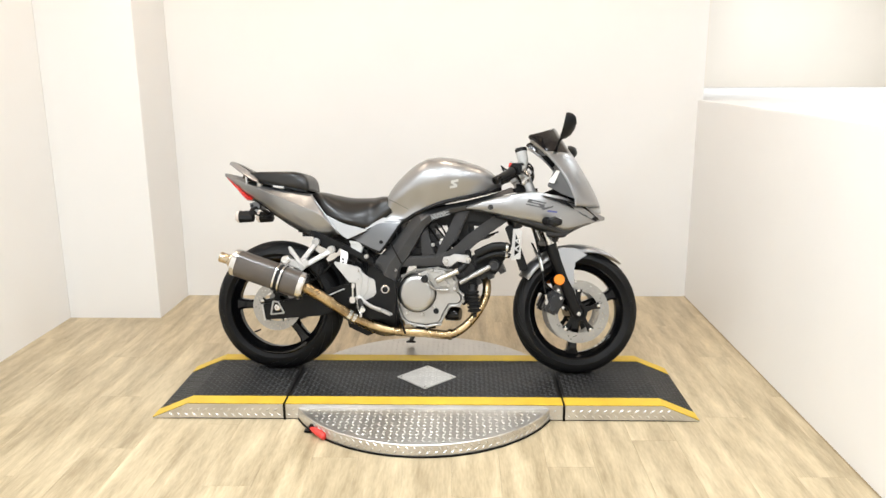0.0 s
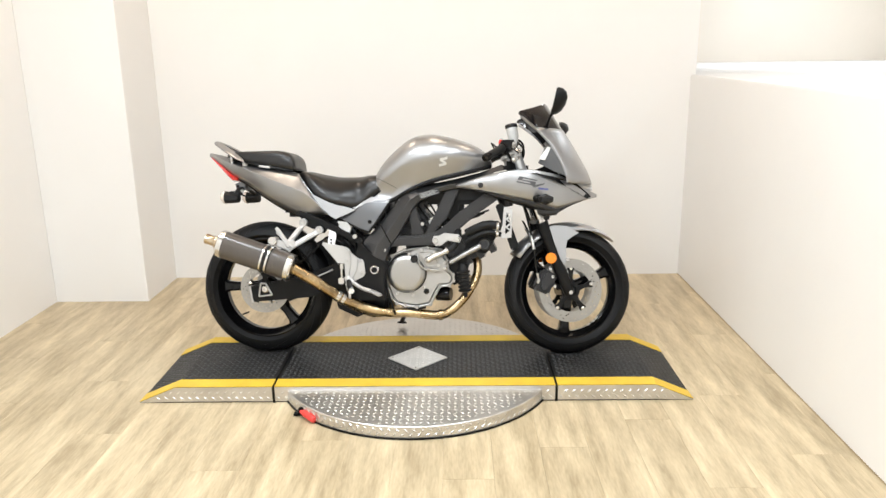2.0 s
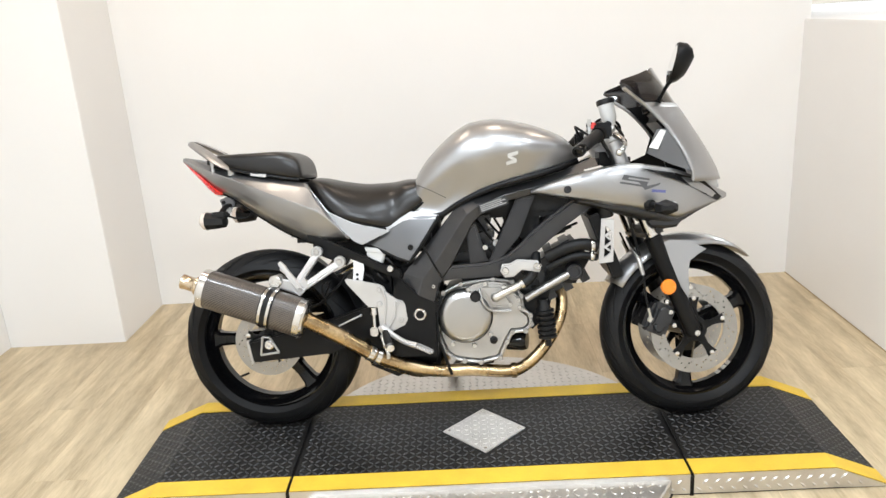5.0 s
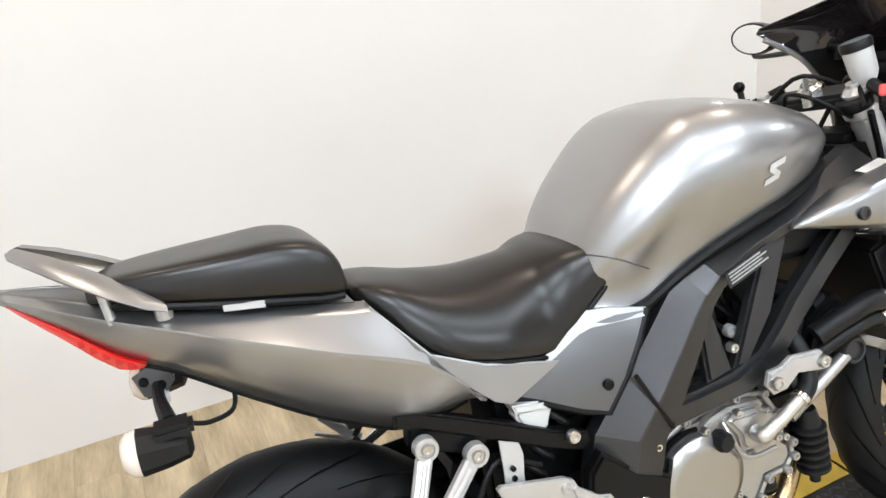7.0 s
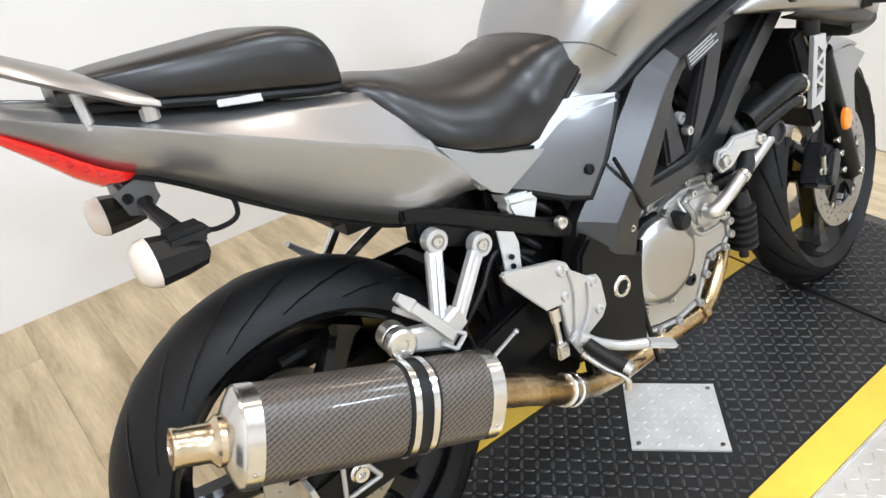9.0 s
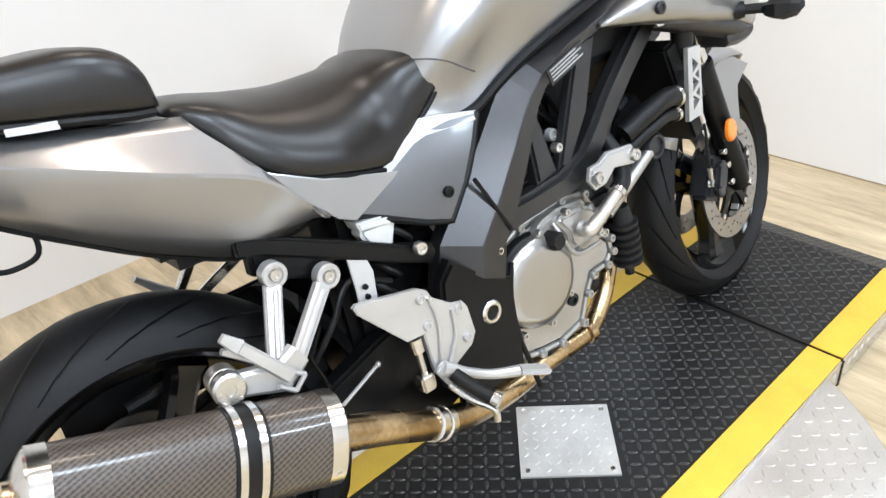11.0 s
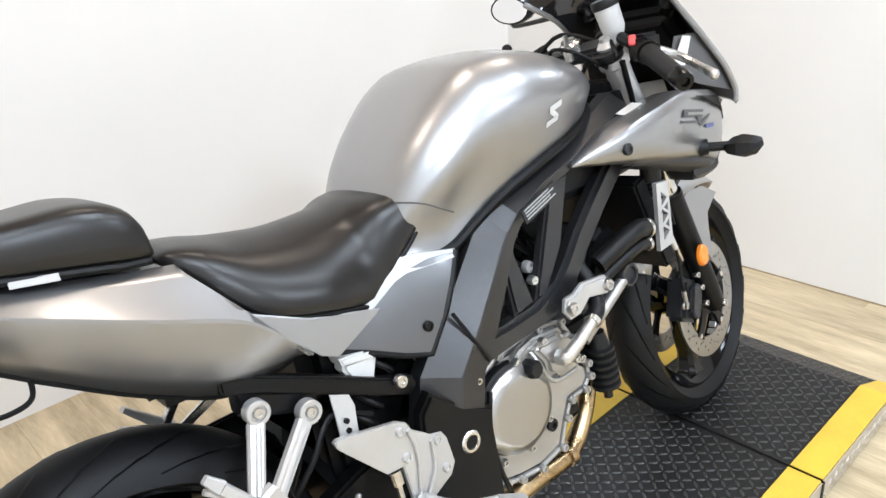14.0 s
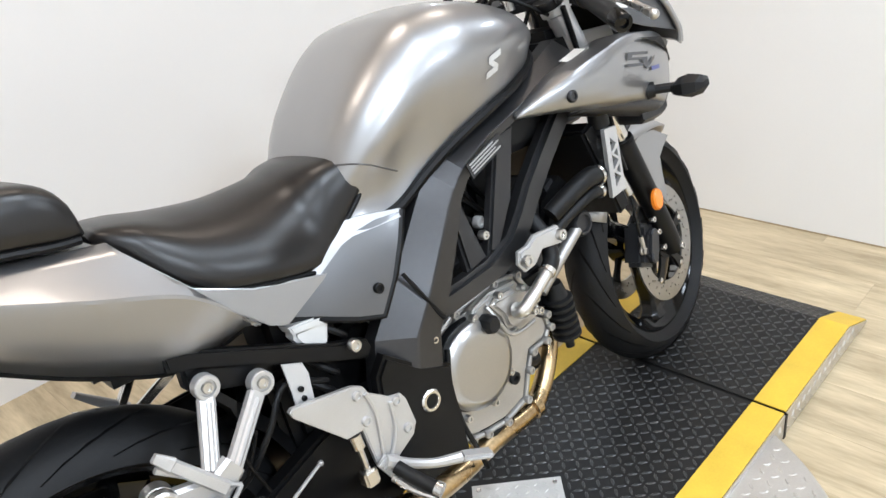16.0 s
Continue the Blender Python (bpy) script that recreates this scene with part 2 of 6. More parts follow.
PALEGOLD = mat("pale_golden_steel", (0.60, 0.50, 0.36), 0.24, 1.0, 0.12, 9.0, 200.0, 0.03, 0.06)
CLUTCH = mat("satin_machined_cover", (0.42, 0.415, 0.405), 0.30, 0.95, 0.06, 6.0, 300.0, 0.03)
ROTOR = mat("ground_steel_rotor", (0.36, 0.35, 0.33), 0.32, 0.95, 0.10, 15.0, 500.0, 0.05)
CARBON = carbon()
DARKRED = mat("dark_red_lens_cell", (0.50, 0.010, 0.010), 0.2, 0, 0.1)
RED = glass("red_lamp_lens", (0.80, 0.016, 0.014), 0.12)
ORANGE = mat("orange_reflector", (0.85, 0.24, 0.015), 0.25, 0, 0.1, 30, 300, 0.05)
AMBER = glass("pale_amber_lens", (0.70, 0.62, 0.55), 0.15)
CLEAR = glass("clear_lamp_lens", (0.80, 0.80, 0.80), 0.1, 0.35)
TINT = glass("dark_tinted_screen", (0.012, 0.010, 0.010), 0.06)
MIRROR = mat("mirror_glass", (0.85, 0.85, 0.85), 0.03, 1.0, 0.0, bump=0, rvary=0.0)
CUP = mat("translucent_white_plastic", (0.56, 0.56, 0.55), 0.4, 0, 0.06)
DECK = mat("black_tread_mat", (0.011, 0.0105, 0.010), 0.48, 0.0, 0.25, 7.0, 160.0, 0.08, spec=0.32)
# tread tops lighter than the deck, for wear and for painted-in glints
TREAD = mat("worn_glint_tread_tops", (0.050, 0.050, 0.051), 0.34, 0.3, 0.3, 7.0, 160.0, 0.05)
YELLOW = mat("yellow_safety_stripe", (0.70, 0.47, 0.04), 0.5, 0.0, 0.14, 9.0, 220.0, 0.06)
PLATE = mat("aluminium_tread_plate", (0.62, 0.60, 0.57), 0.36, 0.85, 0.10, 8.0, 240.0, 0.05)
# brighter copy of the tread plate, for the strongly lit cover plate
LITPLATE = mat("brightened_aluminium_plate", (0.68, 0.665, 0.64), 0.46, 0.6, 0.12, 14.0, 300.0, 0.06)
REDGRIP = mat("red_plastic", (0.65, 0.05, 0.04), 0.45, 0, 0.1)
WHITE = mat("white_plastic", (0.75, 0.74, 0.71), 0.4, 0, 0.06)
BLUE = mat("blue_decal", (0.11, 0.12, 0.30), 0.4, 0.2, 0.05)
DECALGREY = mat("charcoal_decal", (0.095, 0.095, 0.10), 0.35, 0.3, 0.1)
PRINT = mat("light_print", (0.55, 0.55, 0.54), 0.5, 0, 0.1)
GREYPRINT = mat("grey_print", (0.36, 0.36, 0.36), 0.5, 0, 0.1)
LAMPGLOW = glow("lamp_diffuser", (1.0, 0.96, 0.90), 2.0)

# ---- the room ----
BACK, RIGHT, LEFT, FRONT = 1.57, 1.664, -2.276, -5.4
COL_X, COL_Y = -1.706, 1.08
EAST, NORTH, LEDGE = 5.0, 4.8, 1.298


def slab(name, lo, hi, material, label, category):
    bm = bmesh.new()
    box(bm, lo, hi)
    return thing(name, bm, material, label, category, kind="structure", smooth=0)


slab("wall_north", (LEFT - 0.1, BACK, -0.05), (RIGHT + 0.03, BACK + 0.1, CEIL), WALL, "plain white painted wall behind the motorcycle", "wall")
slab("wall_west", (LEFT - 0.1, -2.6, -0.05), (LEFT, BACK, CEIL), WALL, "plain white painted side wall", "wall")
# two assumed walls out of view, pale to brighten the paint's reflections
slab("wall_west_far", (LEFT - 0.1, FRONT, -0.05), (LEFT, -2.6, CEIL), DIM, "unseen plain off-white side wall closing the room", "wall")
slab("wall_south", (LEFT - 0.1, FRONT - 0.1, -0.05), (EAST + 0.1, FRONT, CEIL), DIM, "unseen plain off-white end wall closing the room", "wall")
slab("wall_east", (EAST, FRONT, LEDGE), (EAST + 0.1, NORTH, CEIL), BEIGE, "plain beige painted far side wall", "wall")
slab("wall_north_far", (RIGHT - 1.0, NORTH, LEDGE), (EAST + 0.1, NORTH + 0.1, CEIL), BEIGE, "plain beige painted far end wall", "wall")
slab("wall_west_end", (RIGHT - 1.1, BACK + 0.1, LEDGE), (RIGHT - 1.0, NORTH + 0.1, CEIL), BEIGE, "plain beige painted wall behind the white wall", "wall")
bm = bmesh.new()
box(bm, (LEFT, COL_Y, -0.05), (COL_X, BACK, CEIL), 0.004, 1)
thing("column", bm, WALL, "square white painted column in the corner", "column", kind="structure", smooth=0)
bm = bmesh.new()
box(bm, (RIGHT, FRONT, -0.05), (EAST, BACK + 0.1, LEDGE), 0.006, 2)
box(bm, (RIGHT - 1.0, BACK + 0.1, -0.05), (EAST, NORTH, LEDGE), 0.006, 2)
thing("low_wall", bm, WALL, "white painted half-height wall with a wide flat top", "low wall", kind="structure", smooth=0)
# dark strip stands in for the shadow gap at the wall foot
slab("trim", (RIGHT - 0.004, FRONT, 0.0), (RIGHT - 0.0005, BACK, 0.004), UNDER, "thin dark strip painted as the shadow gap along the wall foot", "trim")
bm = bmesh.new()
box(bm, (LEFT, -0.42, 0.12), (LEFT + 0.022, 0.28, 0.62), 0.006, 2)
for v in bm.verts:
    v.co.y -= 0.17 * (v.co.z - 0.12)
wall_panel = thing("wall_panel", bm, FRAME, "dark grey metal panel fixed slantwise low on the white wall", "panel")
for y in (-0.39, 0.25):
    for z in (0.15, 0.59):
        bm = bmesh.new()
        lathe(bm, (LEFT + 0.022, y - 0.17 * (z - 0.12), z), (1, 0, 0), [(0.008, 0), (0.007, 0.003), (0, 0.004)], 12)
        part("screw", bm, CHROME, wall_panel)
slab("ceiling", (LEFT - 0.1, FRONT - 0.1, CEIL), (EAST + 0.1, NORTH + 0.1, CEIL + 0.1), CEILING, "plain tan ceiling", "ceiling")
floor = slab("floor", (LEFT - 0.1, FRONT - 0.1, -0.12), (RIGHT + 0.1, BACK + 0.1, -0.006), UNDER, "light oak plank floor with greyish brown grain", "floor")


def ceiling_light(x, y, watts, colour):
    e = empty("ceiling_light", pose(x, y, CEIL), "unseen flat white square ceiling lamp panel", "lamp", "ceiling lamps")
    bm = bmesh.new()
    for lo, hi in (((-0.28, -0.28, -0.03), (-0.26, 0.28, 0)), ((0.26, -0.28, -0.03), (0.28, 0.28, 0)), ((-0.26, -0.28, -0.03), (0.26, -0.26, 0)), ((-0.26, 0.26, -0.03), (0.26, 0.28, 0))):
        box(bm, lo, hi)
    part("frame", bm, WHITE, e, smooth=0)
    bm = bmesh.new()
    box(bm, (-0.258, -0.258, -0.016), (0.258, 0.258, -0.002))
    part("diffuser", bm, LAMPGLOW, e, "glowing white diffuser", smooth=0)
    la = bpy.data.lights.new("lamp", "AREA")
    la.shape, la.size, la.size_y, la.energy, la.color = "RECTANGLE", 0.50, 0.50, watts, colour
    lo = new("lamp", la)
    lo.parent = e
    lo.matrix_basis = pose(0, 0, -0.035)


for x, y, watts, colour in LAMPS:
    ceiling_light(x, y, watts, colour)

# ---- the turntable ----
TOP, YN, YF, XD, XE, XS = 0.073, -0.31, 0.28, 1.04, 1.20, 0.617
table = empty("motorcycle_turntable", pose(0, 0, 0), "low turntable with black tread deck, yellow edges and bare aluminium plate", "turntable")


def lugs(bm, x0, x1, y0, y1, height, pitch=0.030, long=0.0138, wide=0.0046, lift=0.0024, keep=None):
    """Raised tread marks, turned by quarter turns in a chequer; height(x, y) gives the sheet's level."""
    nx, ny = int((x1 - x0) / pitch), int((y1 - y0) / pitch)
    for i in range(nx):
        for j in range(ny):
            x, y = x0 + (i + 0.5) * (x1 - x0) / nx, y0 + (j + 0.5) * (y1 - y0) / ny
            if keep and not keep(x, y):
                continue
            a = radians(45 if (i + j) % 2 else -45)
            d, s = Vector((math.cos(a), math.sin(a))), Vector((-math.sin(a), math.cos(a)))
            lo, hi = [], []
            for p, q in ((1, 0), (0.45, 1), (-0.45, 1), (-1, 0), (-0.45, -1), (0.45, -1)):
                e = d * (p * long) + s * (q * wide)
                lo.append(bm.verts.new((x + e.x, y + e.y, height(x + e.x, y + e.y) - 0.0004)))
                hi.append(bm.verts.new((x + e.x * 0.62, y + e.y * 0.55, height(x + e.x * 0.62, y + e.y * 0.55) + lift)))
            bm.faces.new(hi)
            for k in range(6):
                bm.faces.new((lo[k], lo[(k + 1) % 6], hi[(k + 1) % 6], hi[k]))


def level(x, y=0):
    return TOP if abs(x) <= XD else TOP + (0.006 - TOP) * (abs(x) - XD) / (XE - XD)


def segment(bm, x0, x1, y0, y1, lift=0.0, base=None):
    """A solid strip of the deck between x0 and x1, following the ramps."""
    xs = sorted({x0, x1, *[x for x in (-XD, XD) if x0 < x < x1]})
    rows = []
    for x in xs:
        lo = base(x) if base else 0.0
        rows.append([bm.verts.new(p) for p in ((x, y0, lo), (x, y1, lo), (x, y1, level(x) + lift), (x, y0, level(x) + lift))])
    for a, b in zip(rows, rows[1:]):
        for k in range(4):
            bm.faces.new((a[k], a[(k + 1) % 4], b[(k + 1) % 4], b[k]))
    bm.faces.new(rows[0][::-1])
    bm.faces.new(rows[-1])


STRIPE_N, STRIPE_F = -0.231, 0.205
for name, x0, x1 in (("ramp", -XE, -XS), ("deck", -XS + 0.010, XS - 0.010), ("ramp", XS, XE)):
    bm = bmesh.new()
    segment(bm, x0, x1, YN + 0.004, YF - 0.004, -0.001)
    d = part(name, bm, DECK, table, "black tread-patterned deck section", smooth=0)
    bm = bmesh.new()
    lugs(bm, x0 + 0.008, x1 - 0.008, STRIPE_N + 0.004, STRIPE_F - 0.004, lambda x, y: level(x) - 0.001, keep=lambda x, y: abs(x) + abs(y + 0.007) > 0.154, pitch=0.0215, long=0.0128, wide=0.0036, lift=0.0022)
    part("tread", bm, TREAD, d, "worn grey tread marks, lightened for their glints", smooth=0)["kind"] = "stuff"
    for y0, y1 in ((YN, STRIPE_N), (STRIPE_F, YF)):
        bm = bmesh.new()
        segment(bm, x0, x1, y0 + 0.0035, y1, 0.002, lambda x: level(x) - 0.001)
        part("edge_stripe", bm, YELLOW, d, "yellow painted edge strip", smooth=0)
    for y0, y1, s in ((YN, YN + 0.003, -1), (YF - 0.003, YF, 1)):
        bm = bmesh.new()
        segment(bm, x0, x1, y0, y1, -0.002, lambda x: 0.006 if level(x) > 0.02 else 0.002)
        nx = int((x1 - x0) / 0.034)
        for i in range(nx):
            for j in range(2):
                x = x0 + (i + 0.5 + 0.5 * j) * (x1 - x0) / nx
                z = 0.020 + 0.026 * j
                if z + 0.012 > level(x) or x > x1 - 0.012:
                    continue
                t = radians(40 if j else -40)
                q = [(math.cos(t) * a - math.sin(t) * b, math.sin(t) * a + math.cos(t) * b) for a, b in ((0.0135, 0), (0, 0.0048), (-0.0135, 0), (0, -0.0048))]
                yy = y0 if s < 0 else y1
                ring = [bm.verts.new((x + a, yy, z + b)) for a, b in q]
                tip = bm.verts.new((x, yy + s * 0.0042, z))
                for k in range(4):
                    bm.faces.new((ring[k], ring[(k + 1) % 4], tip))
        part("side_plate", bm, PLATE, d, "bare aluminium tread side plate", smooth=0)
for s in (-1, 1):
    bm = bmesh.new()
    box(bm, (s * (XS - 0.005) - 0.0055, YN - 0.002, 0.0), (s * (XS - 0.005) + 0.0055, YF, TOP - 0.004))
    part("hinge_gap", bm, BLACK, table, "dark rubber joint between deck sections", smooth=0)
DC, DR, DZ = (0.0, -0.02), 0.622, 0.056
bm = bmesh.new()
lathe(bm, (DC[0], DC[1], 0), (0, 0, 1), [(DR, 0.003), (DR, DZ - 0.003), (DR - 0.004, DZ), (0.05, DZ)], 128)
disc = part("turntable_disc", bm, PLATE, table, "bare aluminium tread plate turntable disc", smooth=30)
# black ring drawn for the dark of the gap under the disc
bm = bmesh.new()
lathe(bm, (DC[0], DC[1], 0), (0, 0, 1), [(DR - 0.01, 0.0), (DR + 0.004, 0.0), (DR + 0.004, 0.008), (DR - 0.01, 0.008)], 128, ring=True)
part("base_ring", bm, BLACK, disc, "black ring in place of the shaded gap under the disc", smooth=30)
bm = bmesh.new()
lugs(bm, -0.60, 0.60, DC[1] - 0.60, DC[1] + 0.60, lambda x, y: DZ, keep=lambda x, y: math.hypot(x - DC[0], y - DC[1]) < DR - 0.02 and not (YN - 0.012 < y < YF + 0.012), pitch=0.027, long=0.0115, wide=0.0036, lift=0.0018)
for k in range(120):
    a = 2 * math.pi * k / 120
    if abs(DR * math.sin(a) + DC[1]) < 0.31:
        continue
    for z, t in ((0.020, 0.7), (0.040, -0.7)):
        ang = a + (0.5 if z > 0.03 else 0) * 2 * math.pi / 120
        e, n = Vector((-math.sin(ang), math.cos(ang), 0)), Vector((math.cos(ang), math.sin(ang), 0))
        c = Vector((DC[0], DC[1], z)) + n * DR
        up = Vector((0, 0, 1))
        l, w = e * math.cos(t) + up * math.sin(t), up * math.cos(t) - e * math.sin(t)
        ring = [bm.verts.new(c + q) for q in (l * 0.0135, w * 0.0048, -l * 0.0135, -w * 0.0048)]
        tip = bm.verts.new(c + n * 0.0040)
        for i in range(4):
            bm.faces.new((ring[i], ring[(i + 1) % 4], tip))
part("disc_tread", bm, PLATE, disc, smooth=0)["kind"] = "stuff"
bm = bmesh.new()
a = [bm.verts.new((x, y - 0.007, TOP + z)) for z in (0.0, 0.005) for x, y in ((0.139, 0), (0, 0.139), (-0.139, 0), (0, -0.139))]
bm.faces.new(a[4:])
for k in range(4):
    bm.faces.new((a[k], a[(k + 1) % 4], a[4 + (k + 1) % 4], a[4 + k]))
old = len(bm.verts)
lugs(bm, -0.094, 0.094, -0.094, 0.094, lambda x, y: TOP + 0.005, keep=lambda x, y: min(abs(x), abs(y)) < 0.07, pitch=0.0190, long=0.0080, wide=0.0026, lift=0.0015)
for v in list(bm.verts)[old:]:
    v.co.x, v.co.y = (v.co.x - v.co.y) * 0.7071, (v.co.x + v.co.y) * 0.7071 - 0.007
cover = part("cover_plate", bm, LITPLATE, table, "square bare aluminium tread plate set cornerwise", smooth=0)
for x, y in ((0.118, -0.007), (-0.118, -0.007), (0, 0.111), (0, -0.125)):
    bm = bmesh.new()
    lathe(bm, (x, y, TOP + 0.005), (0, 0, 1), [(0.006, 0), (0.005, 0.0025), (0, 0.003)], 12)
    part("screw", bm, CHROME, cover)
# the locking lever at the disc's edge
bm = bmesh.new()
box(bm, (-0.50, -0.445, 0.004), (-0.462, -0.418, 0.012), 0.002)
box(bm, (-0.478, -0.45, 0.008), (-0.455, -0.43, 0.04), 0.003)
lever = part("lock_lever", bm, BLACK, table, "black latch with a red grip")
bm = bmesh.new()
tube(bm, [(-0.468, -0.445, 0.026), (-0.440, -0.470, 0.024), (-0.405, -0.500, 0.018), (-0.398, -0.505, 0.017)], [0.008, 0.015, 0.016, 0.010], 12)
part("grip", bm, REDGRIP, lever, "red plastic grip")

# ---- the motorcycle ----
# local axes: u forward, v to its left, w up; it leans to its left on the side stand
bike = empty("motorcycle", pose(-0.004, 0.0906, 0.0755, -11.17, 0, -3.42), "silver sport motorcycle with black frame and carbon fibre muffler", "motorcycle")


def bolt(parent, p, r=0.008, material=None, h=0.006, label="", axis=(0, -1, 0), name="bolt"):
    bm = bmesh.new()
    lathe(bm, p, axis, [(r, -0.004), (r, h * 0.7), (r * 0.85, h), (r * 0.5, h), (r * 0.45, h * 0.55), (0, h * 0.55)], 16)
    return part(name, bm, material or CHROME, parent, label)


def wheel(name, c, R, half, rim_r, label):
    bm = bmesh.new()
    hub = bmesh.new()
    lathe(hub, c, (0, 1, 0), [(0.030, -0.075), (0.045, -0.07), (0.048, 0.07), (0.030, 0.075)], 32)
    w = part(name, hub, GLOSSBLACK, bike, label)
    # tyre: round crown, side wall, bead
    prof = []
    for k in range(13):
        a = radians(-78 + 13 * k)
        prof.append((R - half * 0.98 + half * 0.98 * math.cos(a), half * math.sin(a)))
    prof = [(rim_r, -half * 0.62), (rim_r + 0.022, -half * 0.90)] + prof + [(rim_r + 0.022, half * 0.90), (rim_r, half * 0.62)]
    lathe(bm, c, (0, 1, 0), prof, 96, ring=True)
    tyre = part("tyre", bm, RUBBER, w, "black road tyre with curved tread grooves")
    g = bmesh.new()
    for k in range(18):
        for s in (-1, 1):
            pts = []
            for q in range(7):
                th = 2 * math.pi * (k + (0.5 if s > 0 else 0)) / 18 + 0.045 * q + 0.02 * q * q * 0.4
                cr = radians(8 + 9.5 * q) * s
                rr = R - half * 0.98 + (half * 0.98 + 0.0006) * math.cos(cr)
                pts.append(Vector((c[0] + rr * math.cos(th), c[1] + (half + 0.0006) * math.sin(cr), c[2] + rr * math.sin(th))))
            for q in range(6):
                wd = 0.0040 * (1 - abs(q - 2.5) / 5)
                d = (pts[q + 1] - pts[q]).normalized()
                n = (pts[q] - Vector(c)).normalized()
                e = d.cross(n) * wd
                g.faces.new([g.verts.new(x) for x in (pts[q] - e, pts[q + 1] - e, pts[q + 1] + e, pts[q] + e)])
    part("tread_groove", g, BLACK, tyre, "dark tread grooves", smooth=0)["kind"] = "stuff"
    bm = bmesh.new()
    lathe(bm, c, (0, 1, 0), [(rim_r + 0.006, -half * 0.64), (rim_r + 0.006, -half * 0.57), (rim_r - 0.006, -half * 0.5), (rim_r - 0.020, -half * 0.2), (rim_r - 0.020, half * 0.2), (rim_r - 0.006, half * 0.5), (rim_r + 0.006, half * 0.57), (rim_r + 0.006, half * 0.64), (rim_r - 0.004, half * 0.66), (rim_r - 0.010, half * 0.5), (rim_r - 0.032, half * 0.22), (rim_r - 0.032, -half * 0.22), (rim_r - 0.010, -half * 0.5), (rim_r - 0.004, -half * 0.66)], 80, ring=True)
    part("rim", bm, GLOSSBLACK, w, "gloss black cast rim")
    return w


def spokes(w, c, rim_r, angles, half=0.022):
    for a in angles:
        bm = bmesh.new()
        d = Vector((math.cos(radians(a)), 0, math.sin(radians(a))))
        s = Vector((-d.z, 0, d.x))
        secs = []
        for r, wd, th in ((0.035, 0.030, 0.034), (0.09, 0.024, 0.028), (0.15, 0.021, 0.022), (rim_r - 0.045, 0.024, 0.024), (rim_r - 0.026, 0.036, 0.03)):
            o = Vector(c) + d * r
            secs.append([o + s * (wd * x) + Vector((0, th * y, 0)) for x, y in ((1, 0.6), (0.6, 1), (-0.6, 1), (-1, 0.6), (-1, -0.6), (-0.6, -1), (0.6, -1), (1, -0.6))])
        loft(bm, secs)
        part("spoke", bm, GLOSSBLACK, w)


def rotor(w, c, v, r0, r1, carrier):
    bm = bmesh.new()
    n, rows = 150, 9
    rr = [r0 + (r1 - r0) * k / rows for k in range(rows + 1)]
    grid = [[bm.verts.new((c[0] + r * (1 + (0.012 * math.cos(10 * math.pi * j / n) if r == r0 else 0)) * math.cos(2 * math.pi * j / n), v, c[2] + r * math.sin(2 * math.pi * j / n))) for j in range(n)] for r in rr]
    for i in range(rows):
        for j in range(n):
            if (i, j % 10) in ((2, 0), (4, 3), (6, 6), (3, 8)):
                continue
            bm.faces.new((grid[i][j], grid[i][(j + 1) % n], grid[i + 1][(j + 1) % n], grid[i + 1][j]))
    ob = part("brake_rotor", bm, ROTOR, w, "drilled steel brake disc", smooth=0)
    sol = ob.modifiers.new("thick", "SOLIDIFY")
    sol.thickness, sol.offset = 0.0045, 0
    bm = bmesh.new()
    for k in range(5):
        a = 2 * math.pi * k / 5 + 0.3
        d, s = Vector((math.cos(a), 0, math.sin(a))), Vector((-math.sin(a), 0, math.cos(a)))
        secs = []
        for r, wd in ((0.03, 0.016), ((r0 + 0.03) / 2, 0.009), (r0 - 0.012, 0.012), (r0 + 0.006, 0.018)):
            o = Vector((c[0], v, c[2])) + d * r
            secs.append([o + s * wd + Vector((0, 0.004, 0)), o - s * wd + Vector((0, 0.004, 0)), o - s * wd - Vector((0, 0.004, 0)), o + s * wd - Vector((0, 0.004, 0))])
        loft(bm, secs)
    lathe(bm, (c[0], v, c[2]), (0, 1, 0), [(0.022, -0.005), (r0 * 0.42, -0.005), (r0 * 0.42, 0.005), (0.022, 0.005)], 40, ring=True)
    part("rotor_carrier", bm, carrier, w, "dark rotor carrier")
    for k in range(5):
        a = 2 * math.pi * k / 5 + 0.3
        p = (c[0] + (r0 + 0.002) * math.cos(a), v + (-0.003 if v < 0 else 0.003), c[2] + (r0 + 0.002) * math.sin(a))
        bm = bmesh.new()
        lathe(bm, p, (0, -1 if v < 0 else 1, 0), [(0.0075, -0.004), (0.0075, 0.002), (0.005, 0.003), (0, 0.003)], 14)
        b = new("rivet", finish("rivet", bm, CHROME))
        b.parent = w


FW, RW = (0.711, 0.022, 0.297), (-0.720, -0.012, 0.303)
front = wheel("front_wheel", FW, 0.300, 0.060, 0.229, "front wheel with black three-spoke cast rim")
spokes(front, FW, 0.229, (-95, 25, 145))
for v in (-0.048, 0.077):
    rotor(front, FW, v, 0.099, 0.148, BLACK)
# the steering stands slightly to the left
FD = Vector((-0.372, 0, 0.928)).normalized()
PIVOT = Vector((FW[0] - 0.035, FW[1], FW[2]))
STEER = Matrix.Translation(PIVOT) @ Matrix.Rotation(radians(9), 4, FD) @ Matrix.Translation(-PIVOT)
front.matrix_basis = STEER
